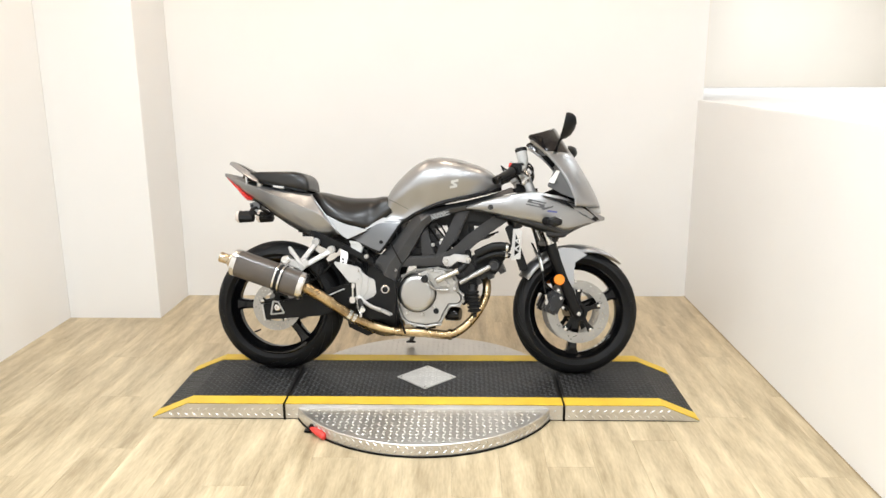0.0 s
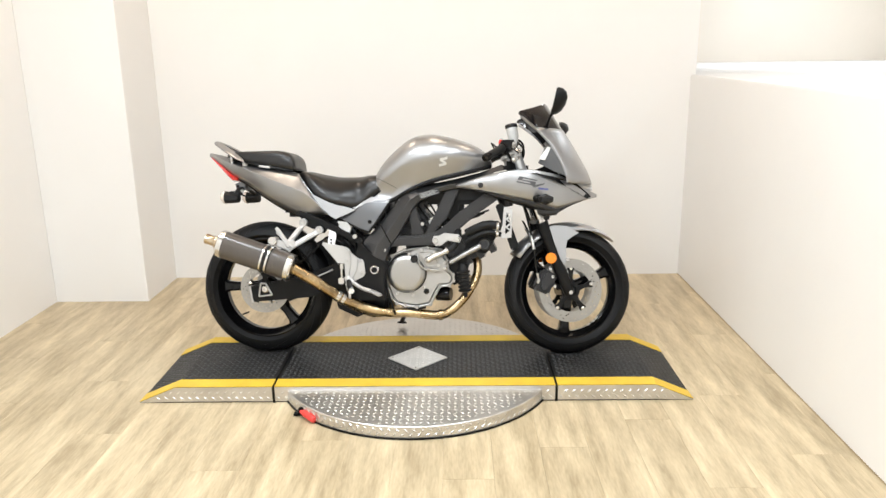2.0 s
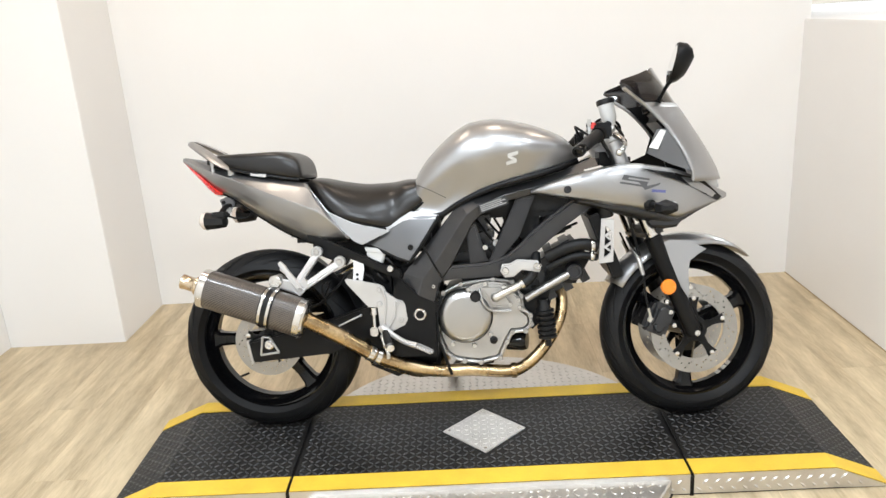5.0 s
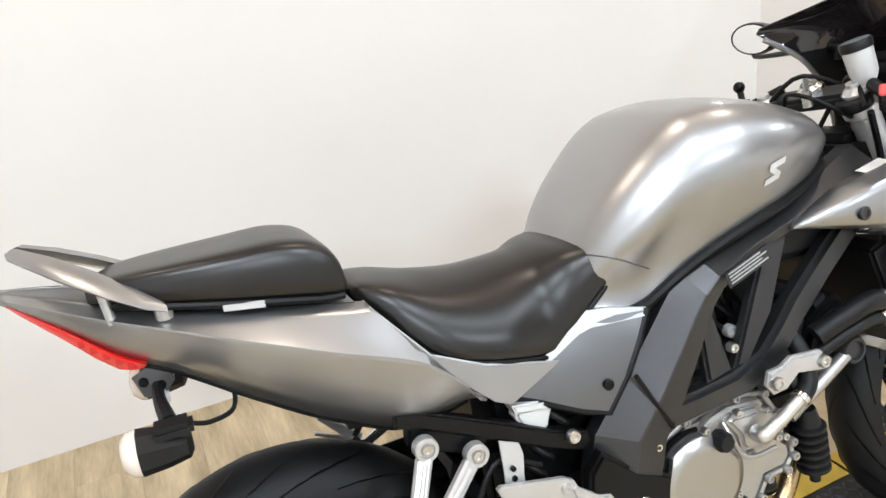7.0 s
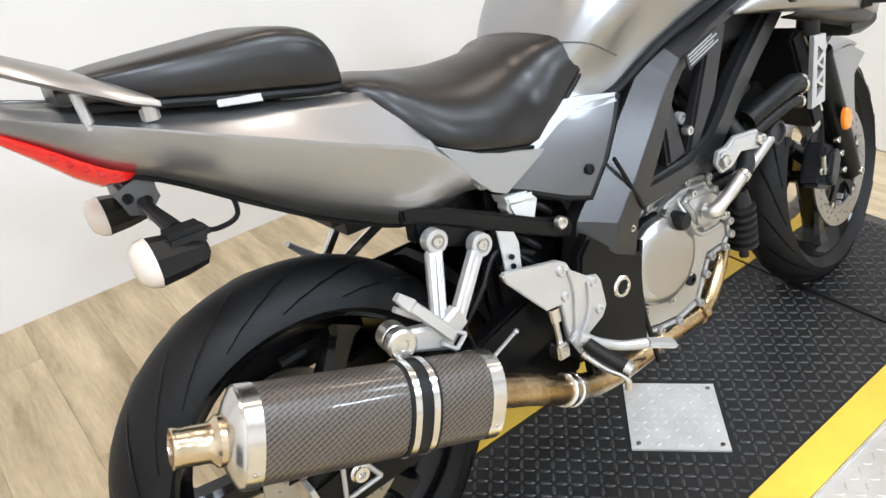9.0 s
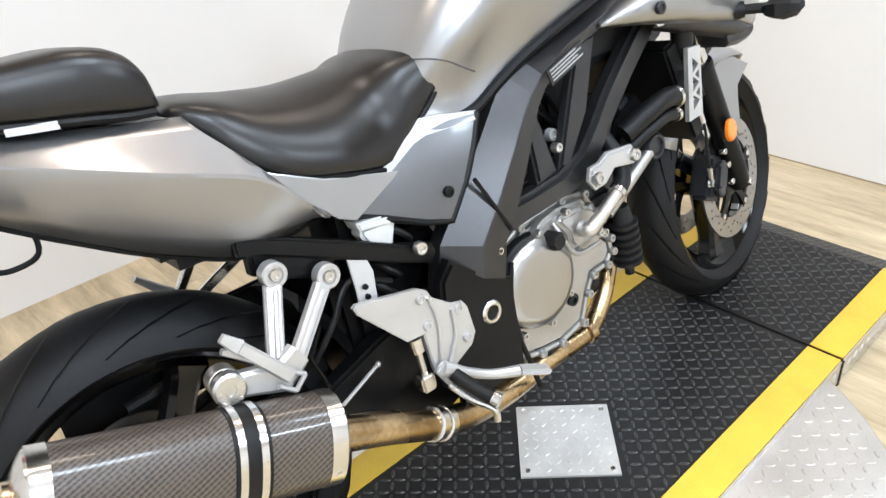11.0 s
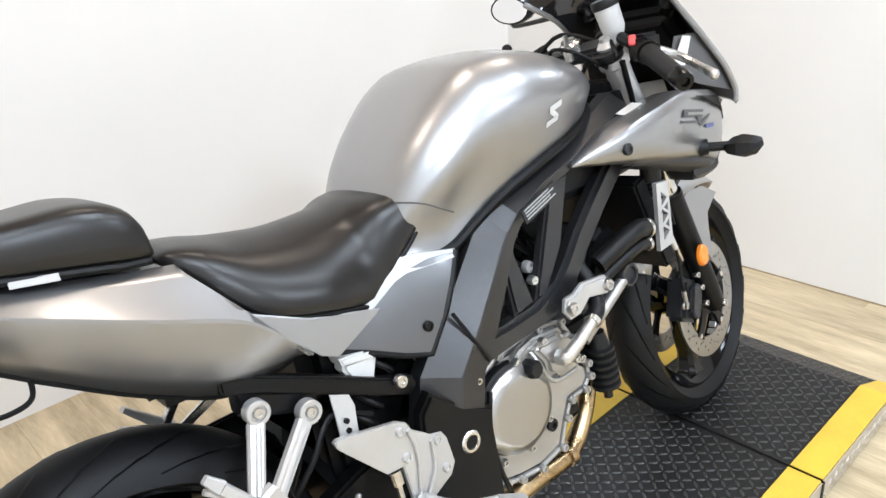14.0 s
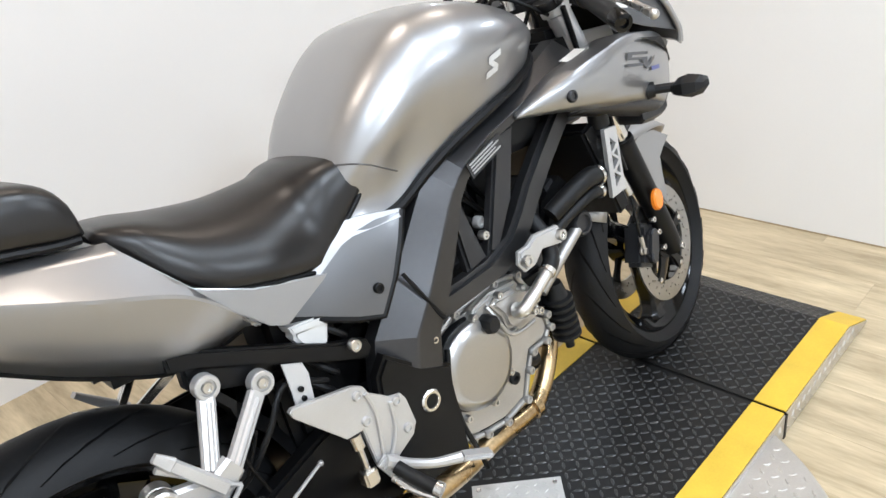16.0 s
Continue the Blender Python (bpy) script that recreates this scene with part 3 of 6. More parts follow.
for a in (-58, -50, -44):
    bm = bmesh.new()
    d, e = Vector((math.cos(radians(a)), 0, math.sin(radians(a)))), Vector((-math.sin(radians(a)), 0, math.cos(radians(a))))
    o = Vector(FW) + d * 0.1975 + Vector((0, -0.004, 0))
    box(bm, (-0.0035, -0.010, -0.008), (0.0015, 0.010, 0.008), 0.001, 1, Matrix.Translation(o) @ Matrix((d, (0, 1, 0), e)).transposed().to_4x4())
    part("balance_weight", bm, BRUSHED, front, "small silver balance weight")
rear = wheel("rear_wheel", RW, 0.314, 0.080, 0.236, "rear wheel with black three-spoke cast rim")
spokes(rear, RW, 0.236, (180, -52, 62))
rotor(rear, RW, -0.084, 0.072, 0.118, BLACK)
bm = bmesh.new()
tube(bm, [(-0.700 + 0.205 * math.cos(radians(222)), -0.02, 0.302 + 0.205 * math.sin(radians(222))), (-0.700 + 0.172 * math.cos(radians(226)), -0.03, 0.302 + 0.172 * math.sin(radians(226)))], 0.004, 8, 1)
part("valve", bm, BLACK, rear)
# sprocket and chain on the far side
bm = bmesh.new()
lathe(bm, (RW[0], 0.085, RW[2]), (0, 1, 0), [(0.03, 0), (0.095, 0), (0.095, 0.006), (0.03, 0.006)], 44, ring=True)
part("sprocket", bm, ROTOR, rear)

# swing arm
for s in (-1, 1):
    bm = bmesh.new()
    pts = [(-0.782, 0.312), (-0.768, 0.240), (-0.49, 0.266), (-0.353, 0.318), (-0.20, 0.36), (-0.17, 0.44), (-0.25, 0.455), (-0.365, 0.425), (-0.52, 0.372)]
    plate(bm, [(u, s * 0.128, w) for u, w in pts], -s * 0.038, 0.006)
    sw = part("swing_arm", bm, BLACK, bike, "black box-section swing arm")
    bm = bmesh.new()
    if s < 0:
        for a, b in (((-0.726, 0.330), (-0.735, 0.268)), ((-0.735, 0.268), (-0.672, 0.276)), ((-0.672, 0.276), (-0.702, 0.328)), ((-0.702, 0.328), (-0.726, 0.330))):
            tube(bm, [(a[0], -0.131, a[1]), (b[0], -0.131, b[1])], 0.0042, 8, 1)
        plate(bm, [(u, -0.1305, w) for u, w in ((-0.784, 0.314), (-0.776, 0.316), (-0.762, 0.240), (-0.770, 0.236))], 0.040, 0.001)
        part("axle_plate", bm, BRUSHED, sw, "silver chain adjuster plate")
        bm = bmesh.new()
        lathe(bm, (-0.704, -0.128, 0.302), (0, -1, 0), [(0.016, 0), (0.016, 0.006), (0.012, 0.008), (0.012, 0.014), (0.006, 0.014), (0.006, 0.006), (0, 0.006)], 24)
        part("axle_nut", bm, CHROME, sw)
bm = bmesh.new()
box(bm, (-0.20, -0.12, 0.36), (-0.14, 0.12, 0.44), 0.01)
part("pivot_tube", bm, BLACK, bike)
bm = bmesh.new()
for v in (-0.07, 0.05):
    plate(bm, [(-0.40, v, 0.30), (-0.37, v, 0.205), (-0.28, v, 0.165), (-0.20, v, 0.20), (-0.17, v, 0.34), (-0.28, v, 0.36)], 0.03, 0.006)
box(bm, (-0.36, -0.05, 0.20), (-0.20, 0.06, 0.33), 0.02)
part("shock_linkage", bm, BLACK, bike, "black linkage below the swing arm")
# rear brake calliper above the arm, and its hose
bm = bmesh.new()
box(bm, (-0.735, -0.112, 0.355), (-0.655, -0.062, 0.415), 0.008)
box(bm, (-0.72, -0.118, 0.37), (-0.67, -0.11, 0.40), 0.004)
part("rear_calliper", bm, BLACK, bike, "black rear brake calliper")

# the frame: spar, lower beam and struts on each side
SPAR = [((-0.264, 0.28), (-0.138, 0.28)), ((-0.262, 0.42), (-0.134, 0.42)), ((-0.228, 0.535), (-0.112, 0.500)), ((-0.158, 0.615), (-0.072, 0.555)), ((-0.102, 0.682), (-0.040, 0.612)), ((-0.062, 0.731), (-0.014, 0.660)), ((-0.034, 0.755), (0.004, 0.692)), ((0.004, 0.773), (0.030, 0.718)), ((0.106, 0.800), (0.110, 0.757)), ((0.194, 0.818), (0.215, 0.779)), ((0.30, 0.846), (0.315, 0.798)), ((0.40, 0.884), (0.415, 0.832))]


def spar_v(u):
    return 0.178 - 0.13 * max(0, u + 0.02)


for s in (-1, 1):
    # each station: outer edge, inner edge; the outer half is chamfered towards the tank
    bm = bmesh.new()
    secs = []
    for (a, b), (c, d) in SPAR:
        e, f = a + 0.52 * (c - a), b + 0.52 * (d - b)
        va, ve, vc = spar_v(a) - 0.030, spar_v(e) + 0.004, spar_v(c) - 0.002
        secs.append([(u, s * v, w) for u, v, w in ((a, va, b), (e - 0.03 * (e - a), ve - 0.001, f - 0.03 * (f - b)), (e + 0.05 * (c - e), ve, f + 0.05 * (d - f)), (c - 0.06 * (c - e), vc, d - 0.06 * (d - f)), (c, vc - 0.005, d), (c, vc - 0.045, d), (a, va - 0.03, b))])
    loft(bm, secs)
    part("frame_spar", bm, SPARS, bike, "dark grey cast aluminium frame spar", smooth=9)
    bm = bmesh.new()
    plate(bm, [(u, s * 0.182, w) for u, w in ((-0.262, 0.262), (-0.276, 0.40), (-0.262, 0.492), (-0.236, 0.520), (-0.178, 0.470), (-0.116, 0.440), (-0.122, 0.40), (-0.126, 0.262))], -s * 0.03, 0.006, 2)
    part("pivot_plate", bm, BLACK, bike, "black plate at the swing arm pivot")
    bm = bmesh.new()
    LOW = [(-0.095, 0.556), (-0.042, 0.558), (0.041, 0.562), (0.110, 0.582), (0.152, 0.616), (0.193, 0.656), (0.25, 0.700), (0.313, 0.745), (0.40, 0.80), (0.43, 0.762), (0.386, 0.727), (0.297, 0.664), (0.222, 0.603), (0.182, 0.565), (0.146, 0.537), (0.085, 0.516), (-0.051, 0.512), (-0.108, 0.506)]
    plate(bm, [(u, s * (spar_v(u) - 0.006), w) for u, w in LOW], -s * 0.04, 0.010, 2)
    part("frame_beam", bm, SPARS, bike, "dark grey lower frame beam")
    for q in ([(-0.020, 0.665), (0.010, 0.690), (0.046, 0.566), (-0.010, 0.558)], [(0.145, 0.765), (0.205, 0.772), (0.150, 0.640), (0.085, 0.565), (0.050, 0.565)]):
        bm = bmesh.new()
        plate(bm, [(u, s * (spar_v(u) - 0.016), w) for u, w in q], -s * 0.026, 0.006, 2)
        part("frame_strut", bm, FRAME, bike, "dark grey frame strut")
bm = bmesh.new()
lathe(bm, (0.435, 0, 0.70), (-0.37, 0, 0.93), [(0.04, 0), (0.045, 0.02), (0.045, 0.16), (0.04, 0.18)], 24)
part("steering_head", bm, FRAME, bike)
# seam across the spar, bolts and the identity plate
bm = bmesh.new()
tube(bm, [(-0.160, -0.180, 0.628), (-0.133, -0.181, 0.575), (-0.102, -0.178, 0.519)], 0.0036, 6)
part("frame_seam", bm, BLACK, bike)
bm = bmesh.new()
lathe(bm, (-0.179, -0.178, 0.402), (0, -1, 0), [(0.0205, -0.004), (0.0205, 0.006), (0.0175, 0.009), (0.0135, 0.009), (0.0115, 0.005), (0.0115, -0.004)], 28, ring=True)
part("pivot_bolt", bm, CHROME, bike, "hollow swing arm pivot bolt")
bm = bmesh.new()
lathe(bm, (-0.179, -0.181, 0.402), (0, -1, 0), [(0.0118, -0.002), (0.0118, 0.003), (0.0, 0.003)], 20)
part("pivot_hollow", bm, BLACK, bike)
bolt(bike, (-0.132, -0.172, 0.492), 0.007)
bolt(bike, (0.040, -0.160, 0.612), 0.009, POLISH, 0.010)
bolt(bike, (-0.272, -0.158, 0.553), 0.011, POLISH, 0.008)
bm = bmesh.new()
d = Vector((0.98, 0.05, 0.30)).normalized()
o = Vector((0.030, -0.1850, 0.722))
up = Vector((-0.30, 0, 0.95)).normalized()
plate(bm, [o, o + d * 0.095, o + d * 0.095 + up * 0.028, o + up * 0.028], 0.003)
idp = part("identity_plate", bm, FRAME, bike, "dark sticker with unreadable light print", smooth=0)
for k in range(4):
    bm = bmesh.new()
    q = o + up * (0.005 + 0.0058 * k) + d * 0.006 + Vector((0, -0.0008, 0))
    plate(bm, [q, q + d * (0.083 - 0.012 * (k % 2)), q + d * (0.083 - 0.012 * (k % 2)) + up * 0.0026, q + up * 0.0026], 0.0012)
    part("print_bar", bm, GREYPRINT, idp, smooth=0)

# engine
bm = bmesh.new()
CASEP = [(-0.120, 0.403), (-0.129, 0.323), (-0.108, 0.266), (-0.082, 0.241), (-0.043, 0.232), (0.011, 0.226), (0.074, 0.240), (0.099, 0.293), (0.118, 0.325), (0.161, 0.328), (0.180, 0.350), (0.178, 0.379), (0.154, 0.400), (0.150, 0.445), (0.122, 0.492), (0.060, 0.502), (-0.046, 0.490), (-0.104, 0.462)]
plate(bm, [(u, -0.128, w) for u, w in CASEP], 0.25, 0.012, 3)
eng = part("engine", bm, CASE, bike, "cast aluminium twin-cylinder engine")
for i in range(len(CASEP)):
    a, b = CASEP[i], CASEP[(i + 1) % len(CASEP)]
    bm = bmesh.new()
    tube(bm, [(a[0], -0.124, a[1]), (b[0], -0.124, b[1])], 0.0060, 8, 1)
    part("case_flange", bm, CASE, eng)
    bolt(eng, (a[0], -0.130, a[1]), 0.0085, CASE, 0.008, name="flange_bolt")
bm = bmesh.new()
lathe(bm, (0.055, -0.124, 0.300), (0, -1, 0), [(0.013, 0), (0.013, 0.010), (0.009, 0.012), (0.006, 0.012), (0.005, 0.006), (0, 0.006)], 20)
part("drain_plug", bm, DARK, eng, "dark recessed plug")
bm = bmesh.new()
tube(bm, [(-0.06, -0.10, 0.235), (-0.02, -0.118, 0.222), (0.05, -0.105, 0.228)], 0.012, 8, 3)
part("sump_edge", bm, DARK, eng, "dark sump edge below the case")
CC = (-0.036, -0.125, 0.384)
bm = bmesh.new()
lathe(bm, CC, (0, -1, 0), [(0.0915, 0), (0.0915, 0.008), (0.089, 0.013), (0.05, 0.013)], 48)
part("cover_gasket", bm, BLACK, eng, "black gasket ring")
bm = bmesh.new()
lathe(bm, CC, (0, -1, 0), [(0.0865, 0.012), (0.0865, 0.022), (0.0850, 0.0265), (0.0815, 0.0300), (0.0690, 0.0365), (0.0655, 0.0375), (0.0620, 0.0378), (0.040, 0.0388), (0.020, 0.0394), (0.0, 0.0396)], 64)
part("clutch_cover", bm, CLUTCH, eng, "round machined aluminium clutch cover")
for a in (200, 245, 285, 322, 20, 150):
    bolt(eng, (CC[0] + 0.104 * math.cos(radians(a)), -0.128, CC[2] + 0.104 * math.sin(radians(a))), 0.0075, POLISH, 0.012)
bm = bmesh.new()
lathe(bm, (0.002, -0.125, 0.452), (0, -1, 0), [(0.018, 0), (0.018, 0.046), (0.014, 0.052), (0, 0.052)], 8)
part("oil_cap", bm, DARK, eng, "dark oil filler cap")
bm = bmesh.new()
plate(bm, [(u, -0.148, w) for u, w in ((-0.034, 0.468), (-0.005, 0.488), (0.033, 0.497), (0.101, 0.491), (0.123, 0.459), (0.145, 0.442), (0.152, 0.403), (0.114, 0.392), (0.050, 0.398), (0.031, 0.430), (0.012, 0.452))], 0.05, 0.006, 2)
wp = part("water_pump_cover", bm, CASE, eng, "cast aluminium water pump cover")
bm = bmesh.new()
plate(bm, [(u, -0.163, w) for u, w in ((0.017, 0.480), (0.030, 0.488), (0.082, 0.486), (0.098, 0.474), (0.106, 0.450), (0.122, 0.424), (0.112, 0.416), (0.056, 0.414), (0.044, 0.424), (0.040, 0.448))], 0.03, 0.007, 3)
part("pump_housing", bm, CASE, wp, "raised cast pump housing")
bm = bmesh.new()
tube(bm, [(0.015, -0.150, 0.478), (0.020, -0.166, 0.450), (0.034, -0.168, 0.420), (0.060, -0.166, 0.404), (0.115, -0.160, 0.402)], 0.0045, 8, 4)
part("cover_rib", bm, CASE, wp)
for u, w, v in ((-0.022, 0.474, -0.148), (0.036, 0.494, -0.163), (0.096, 0.482, -0.163), (0.140, 0.436, -0.148), (0.143, 0.410, -0.148), (0.066, 0.404, -0.150), (0.114, 0.424, -0.163)):
    bolt(wp, (u, v, w), 0.0075, POLISH, 0.009)
bm = bmesh.new()
tube(bm, [(0.067, -0.170, 0.450), (0.068, -0.186, 0.4515), (0.084, -0.189, 0.460), (0.112, -0.188, 0.473), (0.158, -0.184, 0.494)], [0.0155, 0.0150, 0.0130, 0.0125, 0.0125], 16, 4)
el = part("coolant_elbow", bm, POLISH, eng, "bright aluminium coolant elbow")
bm = bmesh.new()
lathe(bm, (0.154, -0.1842, 0.492), (0.046, 0.004, 0.021), [(0.0125, -0.006), (0.0165, -0.005), (0.0165, 0.005), (0.0125, 0.006)], 18)
part("hose_clamp", bm, CHROME, el, "bright hose clamp")
bm = bmesh.new()
tube(bm, [(0.156, -0.184, 0.493), (0.180, -0.176, 0.510), (0.198, -0.150, 0.545), (0.20, -0.12, 0.58)], 0.0165, 14, 5)
part("coolant_hose", bm, DARK, eng, "black rubber coolant hose")
bm = bmesh.new()
tube(bm, [(0.165, -0.142, 0.436), (0.23, -0.142, 0.473), (0.305, -0.140, 0.513)], 0.0125, 12, 4)
part("coolant_pipe", bm, CASE, eng, "grey aluminium coolant pipe")
bm = bmesh.new()
lathe(bm, (0.322, -0.12, 0.520), (0, -1, 0), [(0.028, -0.03), (0.028, 0.024), (0.024, 0.030), (0.019, 0.030), (0.017, 0.024), (0, 0.024)], 20)
part("hose_joint", bm, FRAME, eng, "dark round joint of the coolant pipe")
bm = bmesh.new()
tube(bm, [(-0.106, -0.165, 0.458), (-0.126, -0.172, 0.395), (-0.122, -0.172, 0.320), (-0.104, -0.168, 0.255), (-0.086, -0.160, 0.195)], 0.0052, 8, 5)
part("breather_hose", bm, BLACK, eng, "thin black breather hose beside the clutch cover")
bm = bmesh.new()
plate(bm, [(0.13, -0.105, 0.47), (0.13, -0.105, 0.35), (0.185, -0.105, 0.325), (0.235, -0.105, 0.37), (0.262, -0.105, 0.47)], 0.20, 0.012)
part("front_crankcase", bm, BLACK, eng, "black front of the crankcase")
# finned cylinders
for base, tip, name in (((0.10, 0.43), (0.345, 0.555), "front_cylinder"), ((0.02, 0.47), (-0.02, 0.70), "rear_cylinder")):
    b, t = Vector((base[0], 0, base[1])), Vector((tip[0], 0, tip[1]))
    d = (t - b).normalized()
    sd = Vector((-d.z, 0, d.x))
    L = (t - b).length
    bm = bmesh.new()
    secs = []
    for k in range(9):
        h, wd = (0.075, 0.095) if k % 2 == 0 else (0.060, 0.080)
        for x in (L * (k + 0.02) / 9, L * (k + 0.98) / 9):
            o = b + d * x
            secs.append([o + sd * h + Vector((0, wd, 0)), o - sd * h + Vector((0, wd, 0)), o - sd * h - Vector((0, wd, 0)), o + sd * h - Vector((0, wd, 0))])
    loft(bm, secs)
    part(name, bm, FRAME, eng, "dark finned engine cylinder", smooth=0)
bm = bmesh.new()
o, d = Vector((0.30, -0.098, 0.545)), Vector((0.89, 0, 0.455))
plate(bm, [(u, -0.112, w) for u, w in ((0.225, 0.485), (0.262, 0.585), (0.33, 0.62), (0.38, 0.56), (0.33, 0.475))], 0.22, 0.012)
part("cylinder_head", bm, BLACK, eng, "black cylinder head cover")
bm = bmesh.new()
lathe(bm, (0.10, -0.06, 0.282), (0.95, -0.25, 0.0), [(0.033, 0), (0.033, 0.055), (0.029, 0.068), (0.0, 0.070)], 20)
part("oil_filter", bm, GLOSSBLACK, eng, "black oil filter")
bm = bmesh.new()
rib = [(0.010, -0.022), (0.010, 0.0)]
for k in range(6):
    rib += [(0.023, 0.004 + 0.017 * k), (0.031, 0.007 + 0.017 * k), (0.031, 0.014 + 0.017 * k), (0.023, 0.017 + 0.017 * k)]
rib.append((0.016, 0.135))
lathe(bm, (0.234, -0.120, 0.296), (-0.10, -0.04, 1), rib, 20)
part("ribbed_boot", bm, DARK, eng, "black ribbed regulator unit")
bm = bmesh.new()
plate(bm, [(u, -0.188, w) for u, w in ((0.085, 0.535), (0.092, 0.558), (0.118, 0.560), (0.140, 0.572), (0.205, 0.566), (0.218, 0.548), (0.210, 0.528), (0.155, 0.538), (0.128, 0.517), (0.10, 0.514))], 0.016, 0.005)
mt = part("engine_mount", bm, BRUSHED, bike, "satin silver engine mount bracket")
for u, w in ((0.102, 0.537), (0.203, 0.548)):
    bolt(mt, (u, -0.188, w), 0.012, POLISH, 0.010)
# dark filler: air box, throttle bodies, wiring
bm = bmesh.new()
box(bm, (-0.02, -0.10, 0.70), (0.36, 0.10, 0.80), 0.02)
box(bm, (0.10, -0.075, 0.60), (0.22, 0.075, 0.72), 0.02)
part("air_box", bm, DARK, bike, "black plastic air box")
for k in range(7):
    a = 0.03 * k
    bm = bmesh.new()
    tube(bm, [(-0.02 + a, -0.11 + 0.008 * k, 0.70), (0.03 + a, -0.118 + 0.01 * k, 0.62 + 0.012 * (k % 3)), (0.10 + a * 0.8, -0.112, 0.58 + 0.01 * k), (0.22 + 0.02 * k, -0.095, 0.65 + 0.012 * (k % 4))], 0.0045, 6, 4)
    part("cable", bm, BLACK, bike, "thin black hose")
bolt(bike, (0.075, -0.115, 0.62), 0.012, BRUSHED, 0.01)
bolt(bike, (0.10, -0.11, 0.60), 0.007, BRUSHED, 0.01)

# radiator with its silver side bracket
bm = bmesh.new()
box(bm, (-0.02, -0.15, -0.11), (0.02, 0.15, 0.11), 0.006, 2, pose(0.425, 0, 0.60, 0, -20, 0))
rad = part("radiator", bm, BLACK, bike, "black radiator behind the front wheel")
bm = bmesh.new()
RP = [(0.411, 0.690), (0.446, 0.687), (0.441, 0.552), (0.400, 0.548)]



def rp(x, y):
    """A place on the bracket, x across and y down, both 0 to 1."""
    a = [RP[0][i] + (RP[1][i] - RP[0][i]) * x for i in (0, 1)]
    b = [RP[3][i] + (RP[2][i] - RP[3][i]) * x for i in (0, 1)]
    return a[0] + (b[0] - a[0]) * y, a[1] + (b[1] - a[1]) * y


holes = [((0.32, 0.14 + 0.26 * k), (0.84, 0.25 + 0.26 * k), (0.32, 0.36 + 0.26 * k)) for k in range(3)] + [((0.86, 0.32 + 0.26 * k), (0.86, 0.46 + 0.26 * k), (0.52, 0.39 + 0.26 * k)) for k in range(2)]
flat = [Vector(p) for p in ((-0.06, 0), (1.05, 0), (1.05, 1), (-0.06, 1))]
loops = [[0, 1, 2, 3]]
for h in holes:
    loops.append([len(flat) + k for k in range(3)])
    flat += [Vector(p) for p in h]
vs2, _, fs2 = delaunay_2d_cdt(flat, [], loops, 0, 1e-6)[:3]


def inside(p, t):
    sg = [(t[(k + 1) % 3][0] - t[k][0]) * (p[1] - t[k][1]) - (t[(k + 1) % 3][1] - t[k][1]) * (p[0] - t[k][0]) for k in range(3)]
    return min(sg) > 0 or max(sg) < 0


bvs = [bm.verts.new((rp(p.x, p.y)[0], -0.173, rp(p.x, p.y)[1])) for p in vs2]
for f in fs2:
    c = [sum(vs2[i][k] for i in f) / 3 for k in (0, 1)]
    if not any(inside(c, h) for h in holes):
        bm.faces.new([bvs[i] for i in f])
ex_faces = bmesh.ops.extrude_face_region(bm, geom=bm.faces[:])
for v in [e for e in ex_faces["geom"] if isinstance(e, bmesh.types.BMVert)]:
    v.co.y += 0.010
part("radiator_bracket", bm, BRUSHED, rad, "pierced silver side bracket", smooth=0)
bm = bmesh.new()
lathe(bm, (0.425, -0.15, 0.715), (-0.2, -0.2, 0.95), [(0.022, -0.02), (0.022, 0.012), (0.016, 0.016), (0, 0.016)], 16)
part("filler_cap", bm, DARK, rad, "dark radiator filler cap")
for w in (0.60, 0.565):
    bm = bmesh.new()
    tube(bm, [(0.24, -0.14, w - 0.03), (0.30, -0.158, w), (0.35, -0.16, w + 0.01), (0.395, -0.15, w)], 0.020 if w > 0.58 else 0.012, 12, 4)
    part("radiator_hose", bm, DARK, rad, "black radiator hose")
    bm = bmesh.new()
    lathe(bm, (0.378, -0.156, w + 0.004), (1, 0.2, 0), [(0.022 if w > 0.58 else 0.014, -0.006), (0.024 if w > 0.58 else 0.016, 0), (0.022 if w > 0.58 else 0.014, 0.006)], 14)
    part("hose_clamp", bm, CHROME, rad)

# exhaust
bm = bmesh.new()
tube(bm, [(0.280, 0.0, 0.470), (0.288, -0.022, 0.39), (0.266, -0.045, 0.325), (0.216, -0.066, 0.250), (0.155, -0.083, 0.199), (0.10, -0.093, 0.184), (-0.02, -0.110, 0.196), (-0.12, -0.128, 0.200), (-0.22, -0.152, 0.222), (-0.325, -0.187, 0.270), (-0.44, -0.232, 0.352), (-0.535, -0.266, 0.414)], [0.020, 0.0205, 0.0205, 0.0205, 0.0205, 0.0215, 0.0215, 0.022, 0.023, 0.0245, 0.025, 0.025], 20, 6)
ex = part("exhaust_pipe", bm, GOLDPIPE, bike, "heat-tinted golden steel exhaust pipe")
bm = bmesh.new()
tube(bm, [(-0.10, 0.0, 0.26), (-0.14, -0.05, 0.20), (-0.20, -0.11, 0.195), (-0.30, -0.172, 0.248)], 0.021, 16, 5)
part("rear_header", bm, GOLDPIPE, ex)
